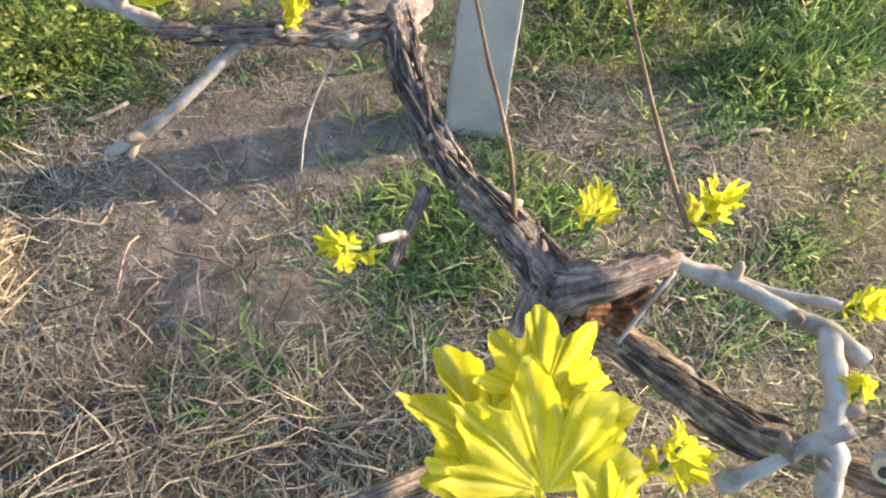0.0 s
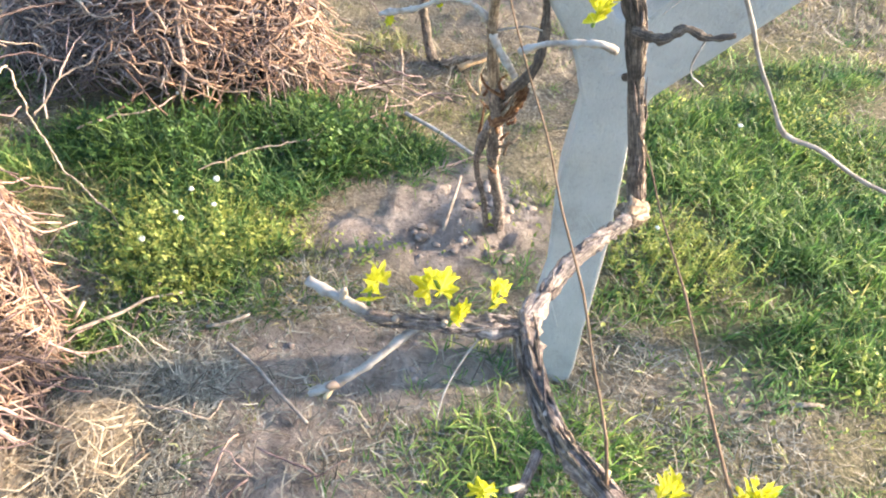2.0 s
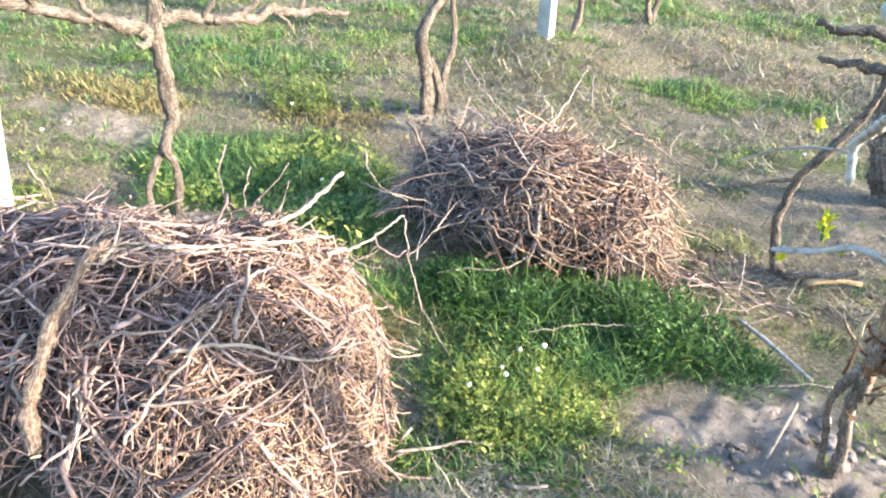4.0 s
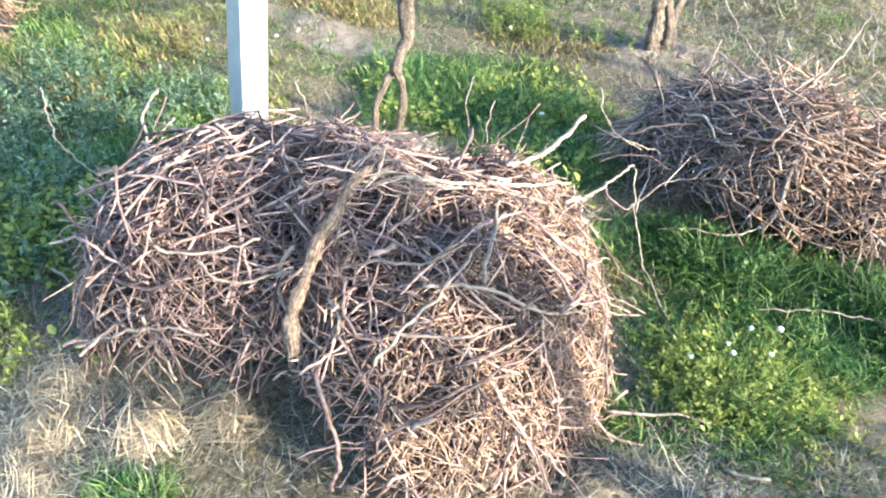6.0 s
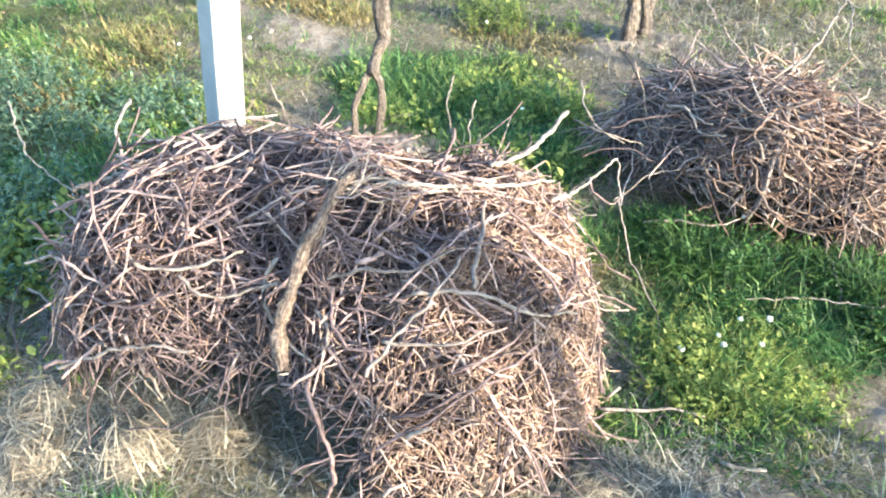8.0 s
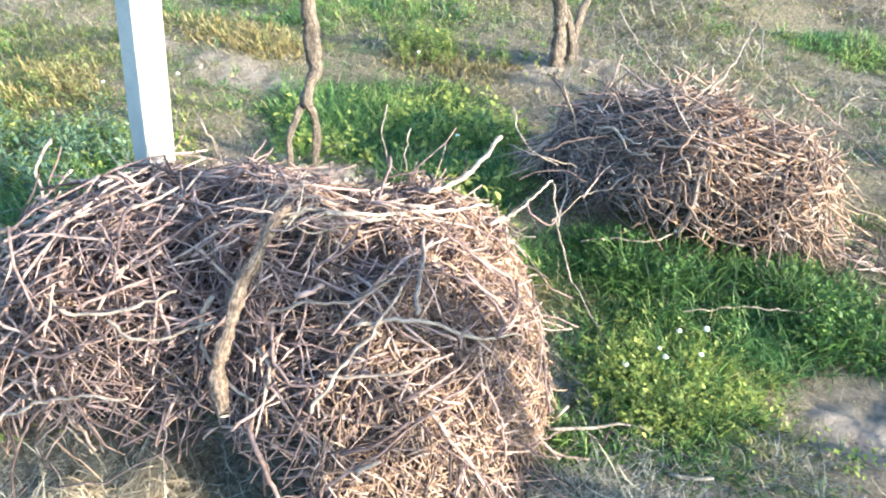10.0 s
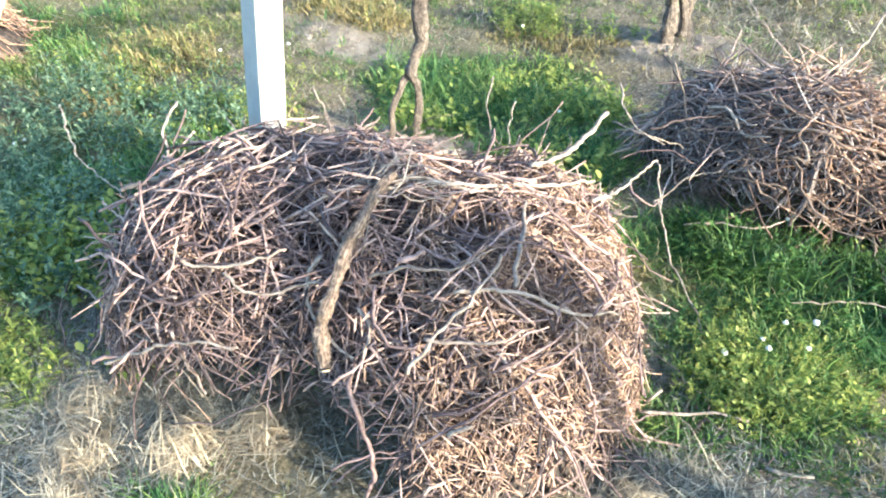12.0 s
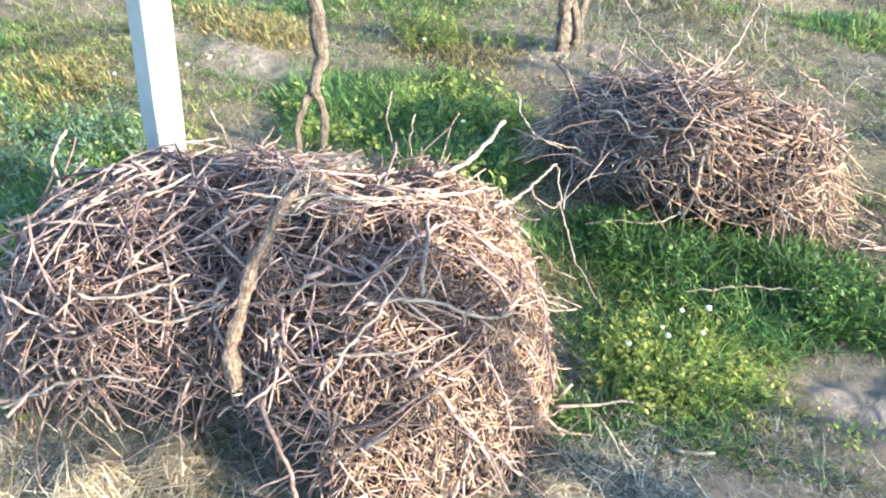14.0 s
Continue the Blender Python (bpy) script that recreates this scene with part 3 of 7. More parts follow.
def litter_layer(name, count, zones, mat, lo, hi, wide, label, floor, lift, box=VIEW, clear=0.93):
    bare_keep = lambda x, y: near_more(x, y) * (1 - clear * weight(x, y, BARE)) * (1 - 0.7 * weight(x, y, GREEN))
    xy = spots(count, zones, box, floor, bare_keep)
    n = len(xy)
    far = 1 + 0.35 * np.clip(np.hypot(xy[:, 0], xy[:, 1]) - 2.0, 0, 4)
    length = rng.uniform(lo, hi, n) * far ** 0.5
    pile = weight(xy[:, 0], xy[:, 1], STRAW)
    v, t = strips(xy, ground_height(xy[:, 0], xy[:, 1]) + rng.uniform(0.0, lift, n) * (0.3 + 1.6 * pile), length, wide * rng.uniform(0.6, 1.5, n) * far,
                  rng.uniform(0, 6.283, n), rng.normal(0.12, 0.28, n), rng.normal(0.1, 0.35, n), rng.normal(0, 0.1, n) * length)
    return tagged(new(name, array_mesh(name, v, t, mat)), label, "straw", kind="stuff")


def weed_layer(name, count, zones, mat, size, label):
    """Low broad leaves in rosettes, each an oval folded along its middle."""
    xy = spots(count, zones, VIEW, 0.0, lambda x, y: np.clip(2.4 * crumble(x, y, 0.06, 9) - 0.7, 0.04, 1))
    n = len(xy)
    az, r = rng.uniform(0, 6.283, n), size * (0.35 + 1.3 * rng.uniform(0, 1, n) ** 2)
    tilt = rng.uniform(-0.5, 1.2, n)
    h = ground_height(xy[:, 0], xy[:, 1]) + rng.uniform(0.005, 0.07, n) * (0.4 + weight(xy[:, 0], xy[:, 1], zones))
    d = np.stack([np.cos(az) * np.cos(tilt), np.sin(az) * np.cos(tilt), np.sin(tilt)], 1)
    s = np.stack([-np.sin(az), np.cos(az), np.zeros(n)], 1)
    up = np.cross(d, s)
    c = np.stack([xy[:, 0], xy[:, 1], h], 1)
    k = r[:, None]
    pts = [c, c + d * k * 0.5 + s * k * 0.46 + up * k * 0.14, c + d * k * 1.1 + s * k * 0.32 + up * k * 0.05, c + d * k * 1.5 - up * k * 0.2,
           c + d * k * 1.1 - s * k * 0.32 + up * k * 0.05, c + d * k * 0.5 - s * k * 0.46 + up * k * 0.14]
    v = np.stack(pts, 1).reshape(-1, 3)
    base = (np.arange(n) * 6)[:, None]
    t = np.concatenate([base + np.array([q]) for q in ([0, 1, 3], [1, 2, 3], [0, 3, 5], [3, 4, 5])], 0)
    return tagged(new(name, array_mesh(name, v, t, mat)), label, "weeds", kind="stuff")


def herb_layer(name, count, zones, mat, tall, leaf, label):
    """Upright herbs: a thin stem with narrow leaves all the way up, standing close together."""
    mid = spots(count, zones, VIEW, -1.0)
    n, per = len(mid), 15
    high = rng.uniform(tall[0], tall[1], n)
    way, tilt = rng.uniform(0, 6.283, n), np.abs(rng.normal(0, 0.28, n))
    f = np.linspace(0.12, 1.0, per)[None] + rng.normal(0, 0.03, (n, per))
    base = np.stack([mid[:, 0], mid[:, 1], ground_height(mid[:, 0], mid[:, 1])], 1)
    axis = np.stack([np.cos(way) * np.sin(tilt), np.sin(way) * np.sin(tilt), np.cos(tilt)], 1)
    c = (base[:, None] + axis[:, None] * (f * high[:, None])[..., None]).reshape(-1, 3)
    az = (np.arange(per)[None] * 2.4 + rng.uniform(0, 6.283, (n, 1)) + rng.normal(0, 0.3, (n, per))).ravel()
    up = (rng.uniform(-0.2, 0.9, (n, per)) + 0.4 * f).ravel()
    k = (leaf * (1.35 - 0.9 * f) * rng.uniform(0.6, 1.4, (n, per))).ravel()[:, None]
    d = np.stack([np.cos(az) * np.cos(up), np.sin(az) * np.cos(up), np.sin(up)], 1)
    s = np.stack([-np.sin(az), np.cos(az), np.zeros(len(az))], 1)
    v = np.stack([c, c + d * k * 0.5 + s * k * 0.17, c + d * k - np.array([0, 0, 0.25]) * k, c + d * k * 0.5 - s * k * 0.17], 1).reshape(-1, 3)
    b = (np.arange(len(c)) * 4)[:, None]
    t = np.concatenate([b + np.array([[0, 1, 2]]), b + np.array([[0, 2, 3]])], 0)
    stem, ts = strips(mid, base[:, 2], high, np.full(n, 0.0022), way, 1.5708 - tilt, np.zeros(n), np.zeros(n))
    return tagged(new(name, array_mesh(name, np.concatenate([v, stem]), np.concatenate([t, ts + len(v)]), mat)), label, "weeds", kind="stuff")


thin_near = lambda x, y: np.clip(near_more(x, y) * 1.5, 0.3, 1) * (1 - 0.9 * weight(x, y, BARE))
litter_layer("dry_straw", 52000, STRAW, DRY, 0.02, 0.09, 0.0020, "dry tan straw and dead grass lying over the soil", 0.32, 0.012)
litter_layer("loose_straw", 1800, [z for z in STRAW if z[0] > -0.8], DRY, 0.04, 0.14, 0.0022, "thin dry straw strewn under the vine", 0.0, 0.03)
grass_layer("green_grass", 115000, GREEN, GRASS, 0.025, 0.08, 0.0033, "fresh green grass growing in patches", 0.10, lean=(0.35, 1.35), dens=thin_near)
grass_layer("yellow_green_grass", 50000, YELLOW, YELLOW_GRASS, 0.02, 0.065, 0.0030, "yellow-green sunlit grass and weeds", 0.09, lean=(0.3, 1.3), dens=thin_near)
grass_layer("dead_grass", 60000, STRAW, DRY, 0.02, 0.07, 0.0022, "short grey-brown dead grass stubble", 0.5, lean=(0.2, 1.2), dens=thin_near)
weed_layer("low_weeds", 8000, BROAD, WEED, 0.0072, "low broad-leaved green weeds and clover")
litter_layer("trampled_straw", 40000, STRAW, GREY_STRAW, 0.015, 0.075, 0.0016, "greyish trampled straw round the heap", 0.9, 0.020, (-2.1, -0.55, -0.75, 0.72))
litter_layer("fine_litter", 11000, STRAW, GREY_STRAW, 0.012, 0.06, 0.0016, "fine grey bits of straw strewn over bare soil", 0.9, 0.008, (-0.95, 0.75, 0.45, 1.06), 0.8)
litter_layer("foot_litter", 12000, STRAW, GREY_STRAW, 0.012, 0.07, 0.0018, "fine grey straw and bits at the foot of the heap", 0.9, 0.012, (-1.0, -0.42, 0.38, 1.0), 0.25)
litter_layer("old_litter", 34000, STRAW, DRY, 0.03, 0.11, 0.0030, "old grey-brown straw and twigs between the rows", 0.8, 0.03, (-5.6, 2.2, 1.9, 6.8))
grass_layer("meadow_grass", 60000, [(-1.6, 2.7, 0.7, 0.5, 0.2, 0.9), (-1.0, 4.6, 1.4, 0.8, 0.0, 0.8)], MEADOW, 0.02, 0.065, 0.0034, "short straw-coloured and green grass between the rows", 0.75, lean=(0.25, 1.35),
            dens=lambda x, y: (1 - 0.85 * weight(x, y, BARE)), box=(-5.6, 2.2, 1.75, 6.8), tuft=9, spread=0.035)
grass_layer("short_grass", 7000, [(-1.17, -0.11, 0.11, 0.06, 0.4, 1.0), (-1.75, -0.28, 0.15, 0.08, 0.2, 0.5), (-0.78, 0.72, 0.10, 0.08, 0.2, 0.6)], GRASS, 0.02, 0.07, 0.003, "short green grass beside the heap", -1.0, lean=(0.35, 1.35))
# before the second heap: its shade is put into the plants' colour
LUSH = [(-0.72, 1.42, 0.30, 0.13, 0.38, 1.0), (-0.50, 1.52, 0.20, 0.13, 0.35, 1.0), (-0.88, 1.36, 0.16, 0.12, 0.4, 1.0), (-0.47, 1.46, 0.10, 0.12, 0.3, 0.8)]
grass_layer("row_grass", 15000, [(0.58, 1.22, 0.22, 0.16, 0.3, 1.0), (0.85, 1.45, 0.40, 0.30, 0.3, 1.0), (0.26, 0.70, 0.14, 0.09, 0.2, 0.6), (0.75, 1.95, 0.35, 0.22, 0.3, 0.8)], ROW_GRASS, 0.03, 0.095, 0.004,
            "fresh green grass growing along the row", 0.0, lean=(0.3, 1.4), tuft=12, spread=0.03)
weed_layer("shade_dark_clover", 3000, LUSH, SHADE_DARK_GRASS, 0.009, "clover and broad leaves among the grass, darkened for the heap's shade")
grass_layer("lush_grass", 12000, LUSH, SHADE_DARK_GRASS, 0.03, 0.10, 0.0040, "lush green grass between the heaps, darkened for the heap's shade", 0.0, lean=(0.3, 1.4), tuft=13, spread=0.03)
grass_layer("dead_tufts", 2400, [(-0.30, 0.34, 0.30, 0.08, 0.1, 0.5), (-0.05, 0.33, 0.16, 0.08, 0.1, 0.7), (0.45, 0.55, 0.20, 0.12, 0.2, 0.5), (-0.62, 0.45, 0.12, 0.10, 0.2, 0.9)], DRY, 0.06, 0.17, 0.0026, "long pale dead grass under the vine", -1.0, lean=(0.1, 1.0), tuft=7, spread=0.035)
grass_layer("foot_grass", 4200, [(-0.84, 0.66, 0.06, 0.16, 0.3, 0.9), (-0.72, 0.80, 0.12, 0.06, 0.3, 0.8), (-0.70, 0.62, 0.08, 0.10, 0.2, 0.5), (-0.52, 0.92, 0.16, 0.05, 0.2, 0.6), (-0.95, 0.88, 0.08, 0.10, 0.2, 0.7)], SHADE_DARK_GRASS, 0.02, 0.07, 0.0030, "short dark green grass at the foot of the heap", 0.0, lean=(0.2, 1.3), tuft=10, spread=0.03)
grass_layer("dry_wisps", 2600, [(-0.98, 1.08, 0.12, 0.16, 0.0, 1.0), (-0.72, 1.26, 0.30, 0.10, 0.35, 0.5), (-0.42, 0.98, 0.16, 0.06, 0.2, 0.6)], MEADOW, 0.03, 0.08, 0.0026, "dry wisps of yellowed grass among the green", -1.0, lean=(0.1, 1.1), tuft=8, spread=0.04)
grass_layer("bright_grass", 9000, [(-0.62, 1.34, 0.34, 0.18, 0.35, 0.35), (-0.66, 1.05, 0.22, 0.12, 0.35, 0.8), (-0.53, 1.27, 0.10, 0.08, 0.3, 1.0), (-0.62, 1.22, 0.16, 0.06, 0.35, 0.7), (-1.15, 1.17, 0.10, 0.05, 0.3, 0.8)], GRASS, 0.03, 0.085, 0.0036, "bright green sunlit grass", 0.0, lean=(0.4, 1.4), tuft=14)
weed_layer("scattered_weeds", 9000, [(-0.62, 1.16, 0.20, 0.12, 0.3, 0.6), (-2.3, -0.1, 0.5, 0.35, 0.2, 0.3), (-2.4, 1.5, 0.6, 0.3, 0.4, 0.3), (-3.0, 0.6, 0.8, 0.5, 0.2, 0.5), (0.75, 1.4, 0.5, 0.5, 0.2, 0.5), (-2.7, 2.6, 1.2, 0.6, 0.4, 0.4)],
           WEED, 0.0075, "scattered green weeds among the grass")
grass_layer("field_grass", 30000, [(-1.0, 2.0, 0.1, 0.1, 0.0, 0.1)], GRASS, 0.05, 0.12, 0.008, "sparse grass over the rest of the vineyard", 0.6, lean=(0.35, 1.3), box=(-9.0, 5.0, -4.0, 11.0),
            dens=lambda x, y: np.where((x > -5.4) & (x < 2.0) & (y > -0.7) & (y < 6.6), 0.0, 1.0))


def straw_clump(x, y, rx, ry, turn, high, count):
    """A loose mound of pale dry straw: wisps of strips that bend together, combed roughly one way."""
    per = 6
    m = count // per
    u, v = rng.normal(0, 0.5, m), rng.normal(0, 0.5, m)
    heading = turn + 1.57 + rng.normal(0, 1.0, m) + np.where(rng.uniform(0, 1, m) < 0.5, math.pi, 0)
    rise, bend, bow = rng.normal(0.28, 0.25, m), rng.uniform(0.0, 0.7, m), rng.normal(0, 0.28, m)
    again = lambda q: np.repeat(q, per)
    n = m * per
    u, v = again(u) + rng.normal(0, 0.22, n), again(v) + rng.normal(0, 0.22, n)
    d = np.clip(1 - u * u - v * v, 0, 1)
    xy = np.stack([x + u * rx * math.cos(turn) - v * ry * math.sin(turn), y + u * rx * math.sin(turn) + v * ry * math.cos(turn)], 1)
    length = again(rng.uniform(0.05, 0.14, m)) * rng.uniform(0.7, 1.2, n)
    heading = again(heading) + rng.normal(0, 0.32, n)
    xy = xy - 0.5 * length[:, None] * np.stack([np.cos(heading), np.sin(heading)], 1)
    a, f = strips(xy, ground_height(xy[:, 0], xy[:, 1]) + high * d * rng.uniform(0.3, 1.0, n), length, rng.uniform(0.0018, 0.0042, n), heading,
                  again(rise) + rng.normal(0, 0.12, n), again(bend) + rng.normal(0, 0.15, n), (again(bow) + rng.normal(0, 0.05, n)) * length)
    tagged(new("straw_clump", array_mesh("straw_clump", a, f, STRAW_PALE)), "loose pale yellow clump of dry straw on soil", "straw", kind="stuff")


for clump in ((-0.605, 0.565, 0.06, 0.085, 0.2, 0.06, 700), (-0.69, 0.47, 0.06, 0.06, 0.5, 0.04, 300), (-1.33, -0.04, 0.07, 0.06, 0.5, 0.06, 420), (-1.46, -0.20, 0.06, 0.05, 0.2, 0.05, 300), (-1.36, -0.27, 0.11, 0.05, 0.1, 0.05, 420),
              (-1.55, -0.16, 0.10, 0.05, 0.3, 0.04, 240), (-1.26, 0.12, 0.05, 0.04, 0.3, 0.05, 260), (-1.20, -0.38, 0.10, 0.06, 0.1, 0.05, 300), (-0.80, 0.36, 0.05, 0.05, 0.4, 0.05, 350)):
    straw_clump(*clump)
grass_layer("shaded_grass", 22000, [(-2.02, 1.45, 0.34, 0.22, 0.6, 1.0), (-1.60, 1.30, 0.22, 0.16, 0.6, 0.9), (-2.35, 1.42, 0.26, 0.14, 0.4, 0.8), (-2.3, 0.08, 0.34, 0.3, 0.2, 1.0), (-2.45, 0.5, 0.3, 0.2, 0.2, 0.7)], GRASS, 0.03, 0.10, 0.0042,
            "coarse green grass growing behind the heaps", -1.0, lean=(0.2, 1.3), tuft=10)
grass_layer("ochre_grass", 6500, [(-3.37, 0.72, 0.36, 0.15, 0.4, 1.0), (-3.2, 1.56, 0.34, 0.13, 0.2, 1.0), (-2.2, 2.02, 0.24, 0.10, 0.2, 0.9), (-3.1, 0.30, 0.26, 0.12, 0.3, 0.7), (-2.55, 0.78, 0.16, 0.08, 0.3, 0.5), (-1.02, 1.08, 0.10, 0.13, 0.0, 0.6)], OCHRE_GRASS, 0.03, 0.075, 0.005,
            "ochre-yellow withered weeds in patches", -1.0, lean=(0.2, 1.3), tuft=12, spread=0.04)
herb_layer("tall_herbs", 400, [(-2.45, -0.06, 0.42, 0.22, 0.1, 1.0), (-2.08, -0.10, 0.20, 0.14, 0.2, 0.9), (-2.85, 0.25, 0.40, 0.24, 0.3, 0.8), (-2.62, 0.60, 0.24, 0.14, 0.3, 0.7)], HERB, (0.06, 0.22), 0.034, "leafy blue-green weeds standing in a patch")
herb_layer("sunlit_herbs", 160, [(-1.80, -0.26, 0.15, 0.10, 0.1, 1.0), (-2.35, 2.12, 0.25, 0.12, 0.3, 0.8), (-2.45, 0.72, 0.16, 0.10, 0.2, 0.7)], WEED, (0.05, 0.13), 0.026, "yellow-green leafy weeds in the sun")
herb_layer("low_herbs", 420, [(-0.66, 1.02, 0.18, 0.11, 0.35, 1.0), (-0.55, 1.12, 0.16, 0.09, 0.3, 0.8), (0.46, 1.36, 0.16, 0.12, 0.2, 0.7)], WEED, (0.03, 0.09), 0.015, "low leafy yellow-green weeds between the heaps")
weed_layer("coarse_weeds", 5000, [(-2.1, -0.02, 0.3, 0.25, 0.2, 1.0), (-2.0, 1.5, 0.4, 0.25, 0.5, 0.8), (-1.55, 1.25, 0.2, 0.15, 0.5, 0.8)], WEED, 0.014, "coarse broad weeds in the grass")


# ---- concrete trellis posts ----
def y_post(name, outline, thick, at, shear, label):
    """A cast Y-shaped post: the outline in its own plane, given its thickness, with worn edges. shear: how far it leans along y per metre."""
    root = thing(name, at, label, "post", "trellis posts")
    bm = bmesh.new()
    front = [bm.verts.new((x, 0, z)) for x, z in outline]
    face = bm.faces.new(front)
    out = bmesh.ops.extrude_face_region(bm, geom=[face])
    for v in out["geom"]:
        if isinstance(v, bmesh.types.BMVert):
            v.co.y += thick
    bmesh.ops.recalc_face_normals(bm, faces=bm.faces)
    bmesh.ops.bevel(bm, geom=[e for e in bm.edges if e.calc_length() > 0.01], offset=0.006, segments=2, affect="EDGES", profile=0.6)
    bmesh.ops.triangulate(bm, faces=[f for f in bm.faces if len(f.verts) > 4])
    bmesh.ops.subdivide_edges(bm, edges=[e for e in bm.edges if e.calc_length() > 0.06], cuts=2)
    for v in bm.verts:
        n = noise.noise(v.co * 23 + Vector(at)) * 0.002 + noise.noise(v.co * 7 + Vector(at)) * 0.003
        v.co += Vector((n, n * 0.6, 0)) + Vector((0, shear * v.co.z, 0))
        v.co += Vector(at)
    me = bpy.data.meshes.new("post_body")
    bm.to_mesh(me)
    bm.free()
    part("post_body", me, CONCRETE, root)
    return root


POST_A = [(-0.053, -0.12), (0.053, -0.12), (0.053, 0.05), (0.024, 0.40), (-0.004, 0.60), (0.004, 0.675), (0.128, 0.834), (0.25, 0.99), (0.185, 1.075), (0.074, 0.942),
          (-0.045, 0.775), (-0.075, 0.775), (-0.107, 0.802), (-0.172, 0.898), (-0.214, 0.958), (-0.27, 1.04), (-0.30, 1.09), (-0.355, 1.04), (-0.271, 0.946), (-0.223, 0.874), (-0.166, 0.78),
          (-0.121, 0.728), (-0.086, 0.649), (-0.083, 0.51), (-0.057, 0.275), (-0.053, 0.05)]
post = y_post("trellis_post", POST_A, 0.075, (0.175, 0.90, 0.0), 0.0, "grey Y-shaped concrete trellis post beside a pruned vine")
# bolt holes are not cut: dark discs paint the shade inside them
for x, z in ((0.026, 0.825), (0.135, 0.700)):
    bm = bmesh.new()
    bmesh.ops.create_cone(bm, cap_ends=True, segments=12, radius1=0.0065, radius2=0.0055, depth=0.006, matrix=Matrix.Translation((x, 0.8995, z)) @ Matrix.Rotation(radians(90), 4, "X"))
    me = bpy.data.meshes.new("hole_shade_disc")
    bm.to_mesh(me)
    bm.free()
    part("hole_shade_disc", me, PITH_AND_HOLE, post, "dark disc that stands in for the shade in a bolt hole")
POST_B = [(-0.04, -0.12), (0.04, -0.12), (0.04, 0.74), (0.30, 1.10), (0.235, 1.13), (0.012, 0.835), (-0.012, 0.835), (-0.235, 1.13), (-0.30, 1.10), (-0.04, 0.74)]
y_post("trellis_post", POST_B, 0.074, (-1.89, 0.440, 0.0), 0.175, "sunlit whitish Y-shaped concrete post behind a heap of canes")
y_post("trellis_post", POST_B, 0.074, (-1.99, 3.60, 0.0), -0.06, "sunlit whitish concrete post farther along the row")


# ---- vines ----
def leaf_shape(seed):
    """A young vine leaf of unit length: five toothed lobes, pleated along the veins that fan out from its stalk, not yet flat."""
    g = np.random.default_rng(seed)
    pleats, half, rings = 13, g.uniform(1.45, 1.8), 10
    n = pleats * 8
    ribs, tops = [0.0, -0.74, 0.74, -1.46, 1.46], [1.0, 0.9, 0.88, 0.72, 0.70]
    cup, fold, ph, droop, deep = g.uniform(-0.1, 0.4), g.uniform(0.2, 0.8), g.uniform(0, 6), g.uniform(-0.7, -0.1), g.uniform(0.022, 0.045)
    verts, faces, vein_glint, edge = [(0, 0, 0)], [], [0.6], []
    tooth = g.uniform(0.5, 1.4, pleats + 1)
    for i in range(n + 1):
        a = half * (-1 + 2 * i / n) + 0.05 * math.sin(2.7 * i / 8 + ph)
        r = max(top * math.exp(-((a - mid) / 0.42) ** 2) for mid, top in zip(ribs, tops))
        crest = 1 - abs((i % 8) - 4) / 4
        small = ((i * 5) % 8) / 8
        edge.append((a, crest, 0.05 + 0.92 * max(r, 0.62 - 0.04 * abs(a)) + 0.06 * tooth[i // 8] * crest ** 1.5 + 0.022 * small + g.normal(0, 0.008)))
    for k in range(1, rings + 1):
        for a, crest, r in edge:
            rr = r * k / rings
            x = rr * math.sin(a)
            d = min(abs(a - mid) for mid in ribs)
            z = deep * (crest - 0.5) * rr ** 0.8 + 0.10 * rr * (min(d, 0.37) / 0.37) ** 0.8 + 0.012 * math.cos(40 * rr + 9 * crest + ph) * rr
            z += 0.10 * math.sin(2.3 * a + ph) * rr * rr + cup * rr * rr + 0.7 * fold * abs(x) ** 1.3 + 1.6 * droop * max(0, rr - 0.45) ** 2 + 0.07 * math.sin(7 * x + ph) * math.cos(6 * rr + 2 * ph) * rr
            verts.append((x * (1 - 0.3 * fold), rr * math.cos(a), z))
            # leaf ribs, plus painted highlights on the crests of the pleats
            vein_glint.append(max(0.75 * math.exp(-(d * rr / 0.02) ** 2), 0.55 * max(0.0, crest - 0.5) * 2 * (0.5 + 0.5 * math.sin(50 * rr + 7 * a))))
    m = n + 1
    for i in range(n):
        faces.append((0, 1 + i, 2 + i))
        for k in range(rings - 1):
            p = 1 + k * m + i
            faces.append((p, p + m, p + m + 1, p + 1))
    me = mesh_from("leaf", verts, faces)
    me.polygons.foreach_set("use_smooth", np.ones(len(faces), dtype=bool))
    me.attributes.new("vein_glint", "FLOAT", "POINT").data.foreach_set("value", np.array(vein_glint, dtype=np.float32))
    me.materials.append(LEAF)
    return me


LEAVES = [leaf_shape(s) for s in range(10)]


def leaf_at(base, tip, face, parent, pick):
    """A leaf from its stalk's end at base to tip, its upper side turned towards face."""
    base, way = Vector(base), Vector(tip) - Vector(base)
    k = way.length
    way.normalize()
    up = (Vector(face) - way * Vector(face).dot(way)).normalized()
    leaf = new("leaf", LEAVES[pick % len(LEAVES)])
    leaf.parent = parent
    leaf.matrix_parent_inverse = parent.matrix_basis.inverted()
    leaf.matrix_basis = Matrix.Translation(base) @ Matrix((way.cross(up), way, up)).transposed().to_4x4() @ Matrix.Diagonal((k, k, k, 1))


